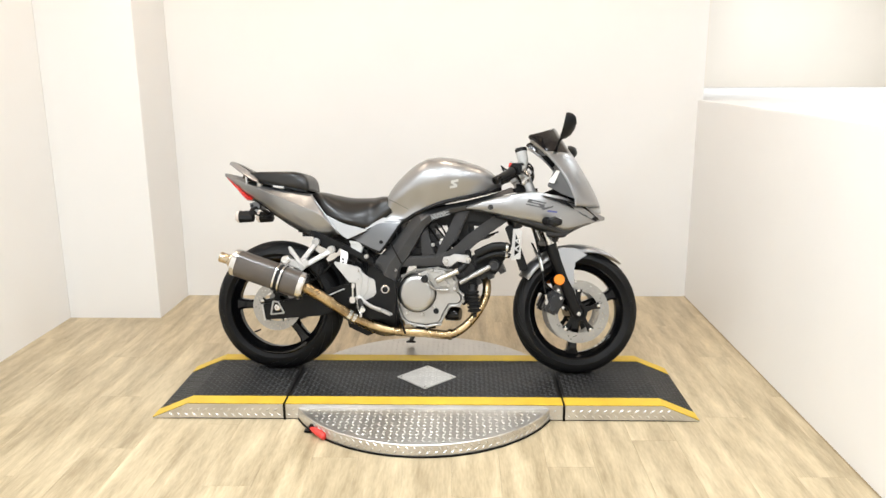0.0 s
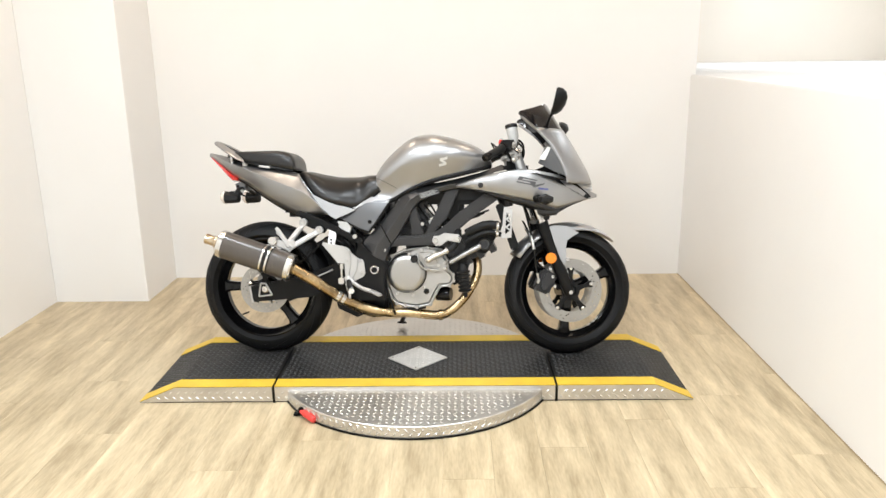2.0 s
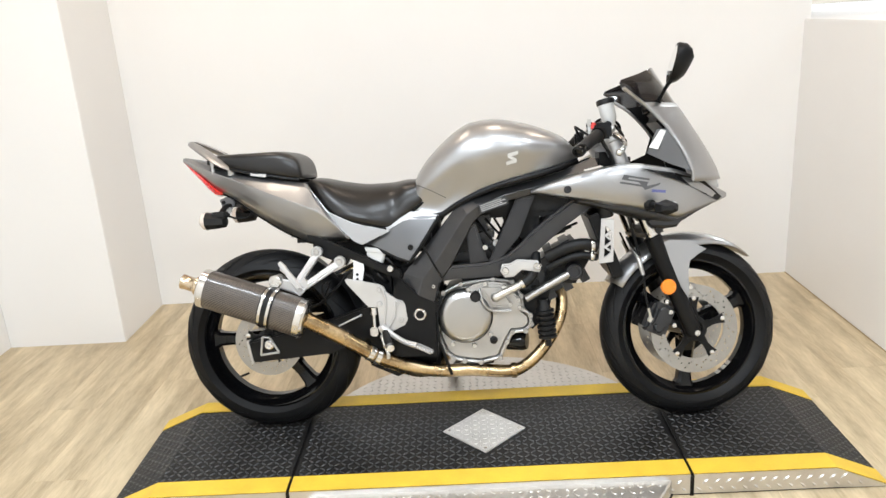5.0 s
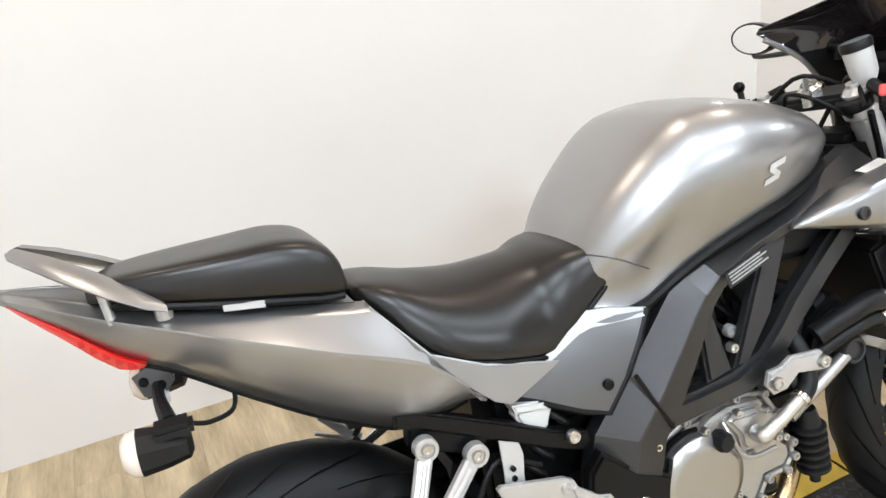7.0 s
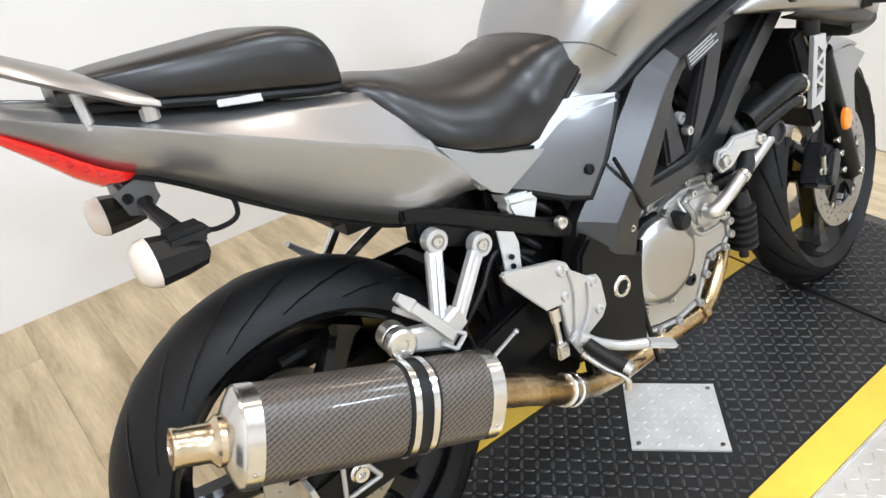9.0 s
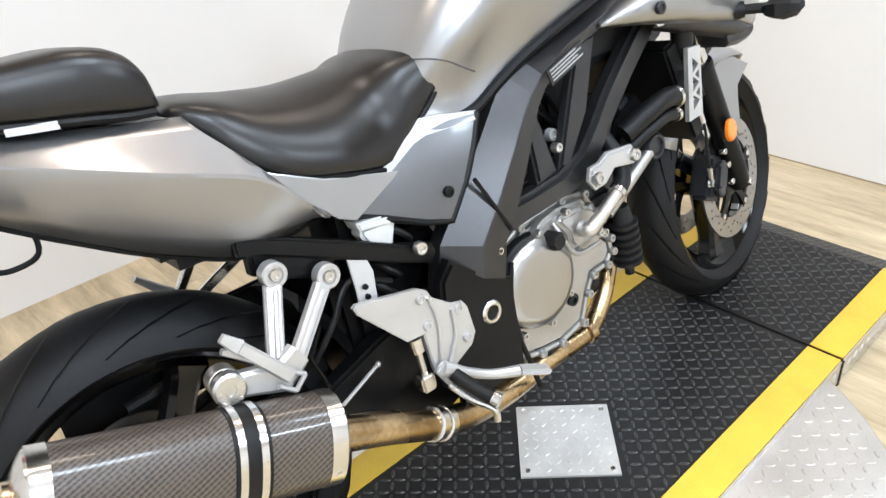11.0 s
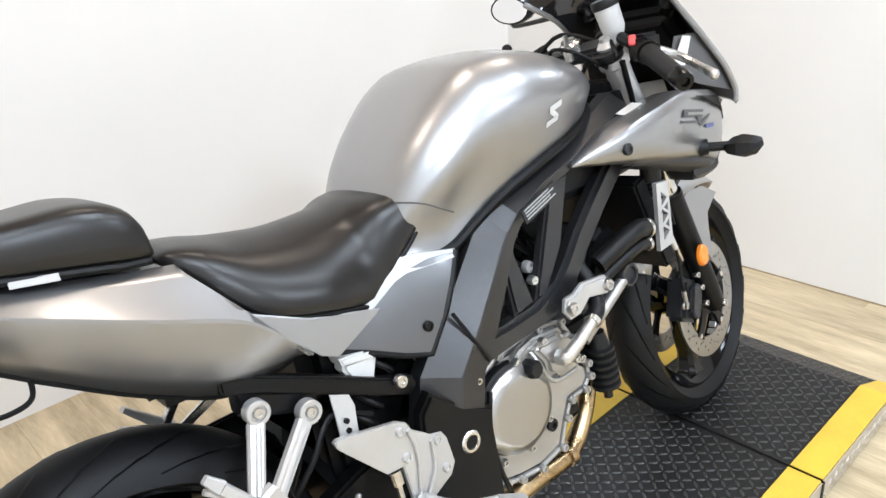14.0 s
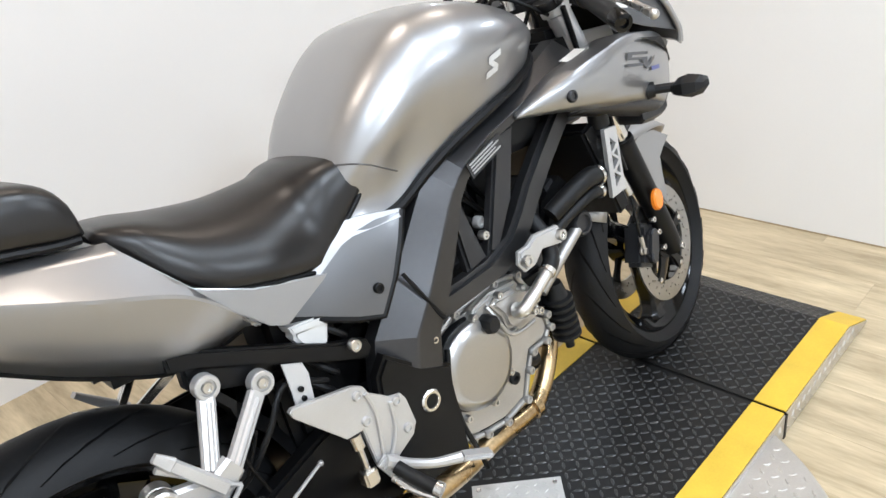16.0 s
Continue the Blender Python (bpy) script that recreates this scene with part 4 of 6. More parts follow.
for p, d, r in (((0.118, -0.092, 0.186), (1, 0.02, 0.05), 0.026), ((-0.325, -0.187, 0.270), (-0.8, -0.33, 0.5), 0.030), ((-0.345, -0.195, 0.284), (-0.8, -0.33, 0.5), 0.029), ((0.281, -0.003, 0.462), (0.1, -0.1, -1), 0.027)):
    bm = bmesh.new()
    lathe(bm, p, d, [(r - 0.004, -0.010), (r, -0.008), (r, 0.008), (r - 0.004, 0.010)], 20)
    part("pipe_clamp", bm, GOLDPIPE if r < 0.028 else CHROME, ex)
A, B = Vector((-0.538, -0.265, 0.415)), Vector((-0.872, -0.240, 0.522))
ax = (B - A).normalized()
sx = Vector((0, 1, 0)) - ax * ax.y
sx.normalize()
sy = ax.cross(sx)


def oval(o, a, b, n=40):
    return [o + sx * (a * math.copysign(abs(math.cos(t)) ** 0.85, math.cos(t))) + sy * (b * math.copysign(abs(math.sin(t)) ** 0.85, math.sin(t))) for t in [2 * math.pi * k / n for k in range(n)]]


bm = bmesh.new()
loft(bm, [oval(A + ax * x, 0.050, 0.062) for x in np.linspace(0.0, (B - A).length, 10)])
mf = part("muffler", bm, CARBON, bike, "oval carbon fibre muffler")
L = (B - A).length
for x0, x1, da in ((0.0, 0.021, 0.003), (L - 0.021, L, 0.003)):
    bm = bmesh.new()
    loft(bm, [oval(A + ax * x0, 0.049 + da, 0.060 + da), oval(A + ax * x0, 0.052, 0.063), oval(A + ax * x1, 0.052, 0.063), oval(A + ax * x1, 0.049 + da, 0.060 + da)])
    part("end_band", bm, CHROME, mf, "polished steel end band")
    for t in (25, 95, 155, 235, 300):
        xx = (x0 + x1) / 2
        q = A + ax * xx + sx * 0.052 * math.cos(radians(t)) + sy * 0.063 * math.sin(radians(t))
        nn = (sx * math.cos(radians(t)) + sy * math.sin(radians(t))).normalized()
        bm = bmesh.new()
        lathe(bm, q, nn, [(0.0035, -0.002), (0.0035, 0.002), (0, 0.0025)], 10)
        part("rivet", bm, POLISH, mf)
bm = bmesh.new()
loft(bm, [oval(B - ax * 0.002, 0.051, 0.062), oval(B + ax * 0.003, 0.049, 0.060), oval(B + ax * 0.010, 0.040, 0.047), oval(B + ax * 0.016, 0.030, 0.032)])
part("end_cap", bm, CHROME, mf, "polished steel end cap")
bm = bmesh.new()
loft(bm, [oval(A - ax * 0.010, 0.026, 0.026), oval(A - ax * 0.006, 0.044, 0.052), oval(A + ax * 0.002, 0.050, 0.061)])
part("front_cap", bm, CHROME, mf)
bm = bmesh.new()
lathe(bm, B + ax * 0.015, ax, [(0.031, 0), (0.031, 0.008), (0.026, 0.013), (0.0235, 0.018), (0.0235, 0.050), (0.0245, 0.052), (0.0245, 0.058), (0.022, 0.059), (0.021, 0.05), (0.021, 0.0)], 28, ring=True)
tip = part("exhaust_tip", bm, PALEGOLD, mf, "pale golden steel outlet tip")
# black disc at the bottom of the tip's bore
bm = bmesh.new()
lathe(bm, B + ax * 0.018, ax, [(0.0, 0.0), (0.0208, 0.0), (0.0208, 0.004), (0, 0.004)], 24)
part("outlet", bm, BLACK, mf, "black disc closing the outlet")
xc = 0.121
bm = bmesh.new()
for o in (-0.017, 0.009):
    loft(bm, [oval(A + ax * (xc + o), 0.050, 0.061), oval(A + ax * (xc + o), 0.0545, 0.0655), oval(A + ax * (xc + o + 0.009), 0.0545, 0.0655), oval(A + ax * (xc + o + 0.009), 0.050, 0.061)])
part("muffler_strap", bm, CHROME, mf, "polished steel strap with black rubber")
bm = bmesh.new()
loft(bm, [oval(A + ax * (xc - 0.022), 0.050, 0.061), oval(A + ax * (xc - 0.022), 0.0525, 0.0635), oval(A + ax * (xc + 0.022), 0.0525, 0.0635), oval(A + ax * (xc + 0.022), 0.050, 0.061)])
part("rubber_band", bm, DARK, mf, "black rubber band")

# foot rest brackets


def bar(bm, p, q, side, w0, w1, thick):
    """A flat-sided bar from p to q; side gives its broad direction, thick its depth."""
    p, q = Vector(p), Vector(q)
    d = (q - p).normalized()
    e = Vector(side)
    e = (e - d * e.dot(d)).normalized()
    n = d.cross(e)
    rows = []
    for o, w in ((p, w0), (q, w1)):
        rows.append([o + e * (w * x) + n * (thick * y) for x, y in ((1, 0.55), (0.7, 1), (-0.7, 1), (-1, 0.55), (-1, -0.55), (-0.7, -1), (0.7, -1), (1, -0.55))])
    loft(bm, rows)


bm = bmesh.new()
bar(bm, (-0.517, -0.166, 0.601), (-0.563, -0.222, 0.527), (1, 0, 0), 0.0125, 0.0115, 0.0085)
bar(bm, (-0.450, -0.168, 0.571), (-0.541, -0.226, 0.513), (0.6, 0, -0.8), 0.0125, 0.0115, 0.0085)
bar(bm, (-0.532, -0.226, 0.527), (-0.570, -0.230, 0.508), (0, 0, 1), 0.018, 0.022, 0.010)
pb = part("passenger_bracket", bm, BRUSHED, bike, "satin silver passenger foot rest bracket")
for a, b in (((-0.518, -0.176, 0.598), (-0.560, -0.228, 0.533)), ((-0.454, -0.178, 0.568), (-0.534, -0.231, 0.519))):
    bm = bmesh.new()
    tube(bm, [a, b], 0.0048, 8, 1)
    part("rib", bm, BRUSHED, pb)
for p in ((-0.511, 0.617), (-0.437, 0.582)):
    bm = bmesh.new()
    lathe(bm, (p[0], -0.156, p[1]), (0, -1, 0), [(0.0185, 0), (0.0185, 0.017), (0.017, 0.019), (0.0120, 0.019), (0.0110, 0.015), (0.0, 0.015)], 24)
    part("boss", bm, BRUSHED, pb)
    bolt(pb, (p[0], -0.170, p[1]), 0.0085, POLISH, 0.006)
bm = bmesh.new()
bar(bm, (-0.552, -0.228, 0.506), (-0.622, -0.222, 0.526), (0, 0, 1), 0.022, 0.016, 0.010)
part("arm", bm, BRUSHED, pb, "silver link to the muffler clamp")
bm = bmesh.new()
lathe(bm, (-0.630, -0.200, 0.532), (-0.10, -1, 0.02), [(0.021, 0), (0.021, 0.022), (0.018, 0.025), (0.018, 0.029), (0.0215, 0.031), (0.0215, 0.043), (0.018, 0.046), (0.008, 0.046), (0.007, 0.043), (0, 0.043)], 28)
cb = part("clamp_bolt", bm, POLISH, pb, "large polished clamp bolt")
bm = bmesh.new()
lathe(bm, (-0.630, -0.200, 0.532), (-0.10, -1, 0.02), [(0.0195, 0.023), (0.0195, 0.031)], 24)
part("clamp_ring", bm, BLACK, cb, "black rubber ring")
bm = bmesh.new()
bar(bm, (-0.556, -0.240, 0.510), (-0.604, -0.232, 0.574), (0.7, 0, 0.7), 0.0100, 0.0085, 0.0080)
bar(bm, (-0.604, -0.232, 0.574), (-0.620, -0.228, 0.594), (0.7, 0, 0.7), 0.0105, 0.006, 0.006)
bar(bm, (-0.588, -0.220, 0.545), (-0.622, -0.216, 0.572), (0.6, 0, 0.8), 0.006, 0.004, 0.005)
pg = part("passenger_peg", bm, BRUSHED, pb, "folded silver passenger peg")
bm = bmesh.new()
for a, b in (((-0.576, 0.506), (-0.556, 0.488)), ((-0.556, 0.488), (-0.538, 0.504)), ((-0.538, 0.504), (-0.560, 0.520))):
    tube(bm, [(a[0], -0.244, a[1]), (b[0], -0.244, b[1])], 0.0035, 8, 1)
part("peg_spring_plate", bm, BRUSHED, pg)
# slim polished legs of the far bracket, in sight below the tail
bm = bmesh.new()
for a, b in (((-0.463, 0.635), (-0.558, 0.515)), ((-0.365, 0.574), (-0.532, 0.496))):
    bar(bm, (a[0], 0.170, a[1]), (b[0], 0.172, b[1]), (0.7, 0, 0.7), 0.010, 0.009, 0.006)
tube(bm, [(-0.560, 0.172, 0.515), (-0.548, 0.172, 0.497), (-0.532, 0.172, 0.496)], 0.0085, 10, 3)
fb = part("passenger_bracket", bm, CHROME, bike, "slim polished foot rest bracket")
bm = bmesh.new()
bar(bm, (-0.548, 0.176, 0.506), (-0.616, 0.160, 0.578), (0.7, 0, 0.7), 0.012, 0.005, 0.007)
bar(bm, (-0.560, 0.176, 0.506), (-0.628, 0.160, 0.548), (0.7, 0, 0.7), 0.006, 0.003, 0.005)
part("passenger_peg", bm, BRUSHED, fb, "folded silver passenger peg")

bm = bmesh.new()
RS = [(-0.420, 0.524), (-0.414, 0.528), (-0.310, 0.506), (-0.294, 0.496), (-0.287, 0.480), (-0.255, 0.456), (-0.234, 0.450), (-0.226, 0.436), (-0.220, 0.387), (-0.231, 0.369), (-0.279, 0.346), (-0.309, 0.352), (-0.312, 0.366), (-0.317, 0.430), (-0.347, 0.432), (-0.416, 0.512)]
plate(bm, [(u, -0.186, w) for u, w in RS], 0.012, 0.002)
rs = part("foot_rest_plate", bm, BRUSHED, bike, "satin silver rider foot rest plate")
bm = bmesh.new()
tube(bm, [(-0.296, -0.188, 0.486), (-0.288, -0.188, 0.44), (-0.300, -0.188, 0.358)], 0.004, 8, 4)
tube(bm, [(-0.258, -0.188, 0.448), (-0.262, -0.188, 0.40), (-0.288, -0.188, 0.356)], 0.004, 8, 4)
part("plate_rib", bm, BRUSHED, rs)
for u, w in ((-0.310, 0.489), (-0.246, 0.443), (-0.240, 0.388), (-0.308, 0.442)):
    bolt(rs, (u, -0.186, w), 0.0085, BRUSHED, 0.006)
bm = bmesh.new()
tube(bm, [(-0.292, -0.205, 0.352), (-0.284, -0.230, 0.336), (-0.270, -0.268, 0.318)], [0.0115, 0.0125, 0.0125], 12, 3)
peg = part("foot_peg", bm, DARK, rs, "black rubber rider foot peg")
bm = bmesh.new()
plate(bm, [(u, -0.200, w) for u, w in ((-0.318, 0.366), (-0.300, 0.376), (-0.276, 0.360), (-0.280, 0.338), (-0.302, 0.334))], 0.012, 0.003)
part("peg_mount", bm, BRUSHED, rs, "silver foot peg hinge")
bm = bmesh.new()
tube(bm, [(-0.271, -0.266, 0.319), (-0.267, -0.276, 0.314)], 0.0135, 12, 1)
part("peg_cap", bm, POLISH, peg, "polished peg end")
bm = bmesh.new()
tube(bm, [(-0.304, -0.205, 0.338), (-0.292, -0.240, 0.318), (-0.276, -0.270, 0.304), (-0.275, -0.272, 0.282)], 0.0058, 10, 3)
part("peg_feeler", bm, POLISH, peg, "polished peg feeler")
bm = bmesh.new()
tube(bm, [(-0.304, -0.196, 0.366), (-0.269, -0.205, 0.343), (-0.230, -0.218, 0.322), (-0.187, -0.234, 0.311)], [0.013, 0.0085, 0.0085, 0.010], 10, 4)
box(bm, (-0.030, -0.013, -0.006), (0.030, 0.013, 0.006), 0.005, 2, Matrix.Translation((-0.162, -0.243, 0.303)) @ pose(0, 0, 0, 8, 20, -19))
part("brake_pedal", bm, BRUSHED, rs, "silver rear brake pedal")
bm = bmesh.new()
tube(bm, [(-0.331, -0.178, 0.428), (-0.331, -0.180, 0.405)], 0.011, 12, 1)
tube(bm, [(-0.331, -0.180, 0.41), (-0.330, -0.182, 0.365)], 0.0055, 8, 1)
box(bm, (-0.344, -0.194, 0.336), (-0.318, -0.166, 0.366), 0.004)
part("brake_push_rod", bm, CHROME, rs)

# rear sub-frame, inner mud guard, small fittings
for s in (-1, 1):
    bm = bmesh.new()
    plate(bm, [(u, s * 0.150, w) for u, w in ((-0.545, 0.676), (-0.545, 0.652), (-0.509, 0.638), (-0.394, 0.583), (-0.307, 0.541), (-0.247, 0.514), (-0.237, 0.530), (-0.241, 0.546), (-0.298, 0.567), (-0.385, 0.610), (-0.449, 0.640), (-0.514, 0.670))], -s * 0.025, 0.004)
    plate(bm, [(u, s * 0.146, w) for u, w in ((-0.528, 0.655), (-0.530, 0.616), (-0.49, 0.594), (-0.42, 0.566), (-0.40, 0.60))], -s * 0.030, 0.006)
    part("sub_frame", bm, BLACK, bike, "black rear sub-frame")
bm = bmesh.new()
secs = []
for k in range(9):
    a = radians(-4 + 11 * k)
    r = 0.345
    c, d = Vector(RW), Vector((math.cos(a), 0, math.sin(a)))
    secs.append([c + d * (r - 0.012) + Vector((0, 0.085, 0)), c + d * (r + 0.01) + Vector((0, 0.06, 0)), c + d * (r + 0.01) + Vector((0, -0.06, 0)), c + d * (r - 0.012) + Vector((0, -0.085, 0)), c + d * (r - 0.004) + Vector((0, -0.055, 0)), c + d * (r - 0.004) + Vector((0, 0.055, 0))])
loft(bm, secs[:5])
part("inner_mud_guard", bm, DARK, bike, "black inner mud guard above the rear tyre")
bm = bmesh.new()
plate(bm, [(u, 0.122, w) for u, w in ((-0.80, 0.36), (-0.80, 0.42), (-0.70, 0.475), (-0.52, 0.50), (-0.30, 0.505), (-0.22, 0.47), (-0.25, 0.38), (-0.50, 0.36))], 0.012, 0.004)
part("chain_guard", bm, BLACK, bike, "black chain guard on the far side")
bm = bmesh.new()
tube(bm, [(-0.708, 0.100, 0.402), (-0.45, 0.100, 0.425), (-0.16, 0.100, 0.43)], 0.011, 8, 2)
tube(bm, [(-0.708, 0.100, 0.206), (-0.45, 0.100, 0.30), (-0.16, 0.100, 0.36)], 0.011, 8, 2)
part("chain", bm, DARK, bike, "dark greasy drive chain")
bm = bmesh.new()
plate(bm, [(u, -0.085, w) for u, w in ((-0.40, 0.54), (-0.40, 0.40), (-0.385, 0.30), (-0.32, 0.232), (-0.13, 0.205), (-0.12, 0.40), (-0.20, 0.56))], 0.17, 0.012)
part("shock_linkage", bm, BLACK, bike, "black shock linkage and lower engine mount")
bm = bmesh.new()
box(bm, (-0.40, -0.10, 0.40), (-0.25, 0.10, 0.66), 0.03)
box(bm, (-0.30, -0.098, 0.60), (-0.12, 0.098, 0.745), 0.02)
box(bm, (-0.62, -0.095, 0.64), (-0.25, 0.095, 0.72), 0.02)
part("battery_tray", bm, BLACK, bike, "black battery box and tray")
bm = bmesh.new()
turns = [Vector((-0.34 + 0.10 * q, -0.105, 0.48 + 0.15 * q)) + Vector((-0.83, 0, 0.55)) * 0.026 * math.cos(2 * math.pi * 6 * q) + Vector((0, 1, 0)) * 0.026 * math.sin(2 * math.pi * 6 * q) for q in [k / 96 for k in range(97)]]
tube(bm, turns, 0.006, 8, 1)
part("shock_spring", bm, DARK, bike, "black shock absorber spring")
bm = bmesh.new()
plate(bm, [(u, -0.137, w) for u, w in ((-0.350, 0.612), (-0.294, 0.606), (-0.290, 0.598), (-0.304, 0.562), (-0.342, 0.580), (-0.353, 0.600))], 0.034, 0.005)
plate(bm, [(u, -0.141, w) for u, w in ((-0.358, 0.624), (-0.298, 0.617), (-0.286, 0.604), (-0.293, 0.600), (-0.354, 0.610))], 0.040, 0.003)
part("fuse_box", bm, CUP, bike, "white plastic connector box")
bm = bmesh.new()
plate(bm, [(-0.394, -0.154, 0.584), (-0.362, -0.154, 0.570), (-0.359, -0.158, 0.552), (-0.365, -0.163, 0.520), (-0.367, -0.166, 0.503), (-0.399, -0.166, 0.513), (-0.396, -0.161, 0.540)], 0.004, 0.001)
st = part("strap_bracket", bm, BRUSHED, bike, "bare metal bracket with holes")
for w in (0.538, 0.522):
    bm = bmesh.new()
    lathe(bm, (-0.382, -0.1645, w), (0, -1, 0), [(0.0045, -0.002), (0.0045, 0.002), (0, 0.002)], 12)
    part("hole", bm, BLACK, st)
bm = bmesh.new()
tube(bm, [(-0.62, -0.10, 0.42), (-0.52, -0.15, 0.44), (-0.45, -0.16, 0.50), (-0.40, -0.15, 0.55), (-0.33, -0.15, 0.52)], 0.005, 8, 5)
tube(bm, [(-0.50, -0.16, 0.46), (-0.47, -0.17, 0.52), (-0.50, -0.175, 0.50), (-0.48, -0.165, 0.42)], 0.003, 6, 5)
part("brake_hose", bm, BLACK, bike, "thin black brake hose")
bm = bmesh.new()
tube(bm, [(-0.458, -0.140, 0.363), (-0.384, -0.140, 0.396)], 0.0032, 8, 1)
bmesh.ops.create_uvsphere(bm, u_segments=10, v_segments=6, radius=0.0052, matrix=Matrix.Translation((-0.383, -0.140, 0.396)))
part("stay_rod", bm, BRUSHED, bike, "thin grey stay rod")

# ---- bodywork ----
# fuel tank
t_top = curve((-0.200, 0.800), (-0.192, 0.824), (-0.170, 0.868), (-0.111, 0.938), (-0.030, 1.002), (0.010, 1.019), (0.075, 1.025), (0.143, 1.015), (0.22, 0.993), (0.30, 0.957), (0.336, 0.922), (0.352, 0.895))
t_low = curve((-0.200, 0.722), (-0.12, 0.722), (-0.034, 0.766), (0.049, 0.802), (0.124, 0.824), (0.228, 0.848), (0.314, 0.872), (0.352, 0.884))
t_hw = curve((-0.200, 0.108), (-0.15, 0.146), (-0.09, 0.171), (-0.007, 0.189), (0.08, 0.198), (0.16, 0.192), (0.25, 0.164), (0.32, 0.114), (0.352, 0.062))
t_foot = curve((-0.200, 1.15), (-0.15, 0.93), (-0.10, 0.80), (0.0, 0.80), (0.2, 0.80), (0.352, 0.85))
SHAPE = [(None, 0.0), (0.90, 0.08), (0.95, 0.18), (0.975, 0.28), (0.990, 0.38), (1.0, 0.47), (0.997, 0.55), (0.980, 0.63), (0.948, 0.705), (0.905, 0.775), (0.852, 0.837), (0.785, 0.890), (0.705, 0.932), (0.61, 0.960), (0.48, 0.979), (0.32, 0.991), (0.16, 0.998), (0.0, 1.0)]


def ease(x):
    x = min(1.0, max(0.0, x))
    return x * x * (3 - 2 * x)


def tank_k(u, a, b):
    """Share of the half width at share b of the height; a is that of the plain section."""
    ft = t_foot(u)
    k = ft if a is None else a + (ft - a) * max(0, 1 - b / 0.55) ** 1.6 * 0.9
    # soft knee hollow towards the rear
    return k - 0.11 * ease((0.03 - u) / 0.12) * ease((0.60 - b) / 0.36) * (0.35 + 0.65 * ease(b / 0.12)) * ease((u + 0.205) / 0.07)


bm = bmesh.new()
secs = []
for u in np.linspace(-0.200, 0.352, 70):
    lo, hi, hw = t_low(u), t_top(u), t_hw(u)
    half = [(u, -hw * tank_k(u, a, b), lo + (hi - lo) * b) for a, b in SHAPE]
    secs.append(half + mirror(half[:-1])[::-1])
loft(bm, secs)
tank = part("fuel_tank", bm, SILVER, bike, "silver metallic fuel tank", smooth=60)
bm = bmesh.new()
tube(bm, [(u, -t_hw(u) * t_foot(u) - 0.002, t_low(u) - 0.007) for u in np.linspace(-0.13, 0.345, 14)], 0.0095, 8, 2)
part("tank_seal", bm, BLACK, tank, "black rubber edge strip")
# filler cap and front cover on top of the tank
bm = bmesh.new()
lathe(bm, (0.235, 0, 0.972), (0.34, 0, 0.94), [(0.052, -0.01), (0.052, 0.004), (0.045, 0.008), (0.02, 0.009), (0, 0.009)], 32)
part("fuel_cap", bm, BLACK, tank, "black fuel filler cap")


def skin(u, b):
    """A place on the tank's near side, at share b of its height, slightly proud."""
    lo, hi, hw = t_low(u), t_top(u), t_hw(u)
    k = float(np.interp(b, [q[1] for q in SHAPE[1:]], [q[0] for q in SHAPE[1:]]))
    return Vector((u, -hw * tank_k(u, k, b) - 0.0015, lo + (hi - lo) * b))


seam = curve((-0.192, 0.822), (-0.165, 0.816), (-0.14, 0.806), (-0.11, 0.790), (-0.082, 0.775))
bm = bmesh.new()
tube(bm, [skin(u, (seam(u) - t_low(u)) / (t_top(u) - t_low(u))) + Vector((0, 0.0016, 0)) for u in np.linspace(-0.186, -0.082, 12)], 0.0016, 6, 2)
part("tank_seam", bm, DECALGREY, tank, "dark seam above the tank's foot")


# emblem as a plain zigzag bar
bm = bmesh.new()
zig = [(0.155, 0.909), (0.122, 0.901), (0.150, 0.884), (0.117, 0.876)]
for (u0, w0), (u1, w1) in zip(zig, zig[1:]):
    q = [(u0, w0 + 0.0055), (u1, w1 + 0.0055), (u1, w1 - 0.0055), (u0, w0 - 0.0055)]
    bm.faces.new([bm.verts.new(skin(u, (w - t_low(u)) / (t_top(u) - t_low(u)))) for u, w in q])
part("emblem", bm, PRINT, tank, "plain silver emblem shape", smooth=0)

# rider seat: full at both ends, a rounded saddle between
s_top = curve((-0.552, 0.846), (-0.535, 0.856), (-0.50, 0.853), (-0.44, 0.840), (-0.346, 0.828), (-0.27, 0.830), (-0.215, 0.838), (-0.168, 0.838), (-0.146, 0.826), (-0.133, 0.802))
s_low = curve((-0.552, 0.836), (-0.533, 0.808), (-0.482, 0.752), (-0.42, 0.717), (-0.35, 0.699), (-0.263, 0.681), (-0.22, 0.716), (-0.180, 0.748), (-0.146, 0.776), (-0.133, 0.788))
s_hw = curve((-0.552, 0.070), (-0.53, 0.092), (-0.49, 0.122), (-0.42, 0.146), (-0.35, 0.150), (-0.263, 0.134), (-0.20, 0.130), (-0.155, 0.128), (-0.133, 0.108))
BOXY = ((0.93, 0.0), (0.985, 0.07), (1.0, 0.22), (0.99, 0.45), (0.965, 0.64), (0.925, 0.79), (0.86, 0.90), (0.76, 0.955), (0.60, 0.98), (0.42, 0.992), (0.20, 0.998), (0.0, 1.0))
ROUND = ((0.95, 0.0), (1.0, 0.06), (0.995, 0.17), (0.955, 0.32), (0.89, 0.46), (0.80, 0.60), (0.69, 0.725), (0.56, 0.82), (0.43, 0.895), (0.29, 0.95), (0.14, 0.985), (0.0, 1.0))
s_round = curve((-0.552, 0.1), (-0.50, 0.35), (-0.42, 0.9), (-0.35, 1.0), (-0.27, 0.75), (-0.20, 0.25), (-0.133, 0.05))
bm = bmesh.new()
secs = []
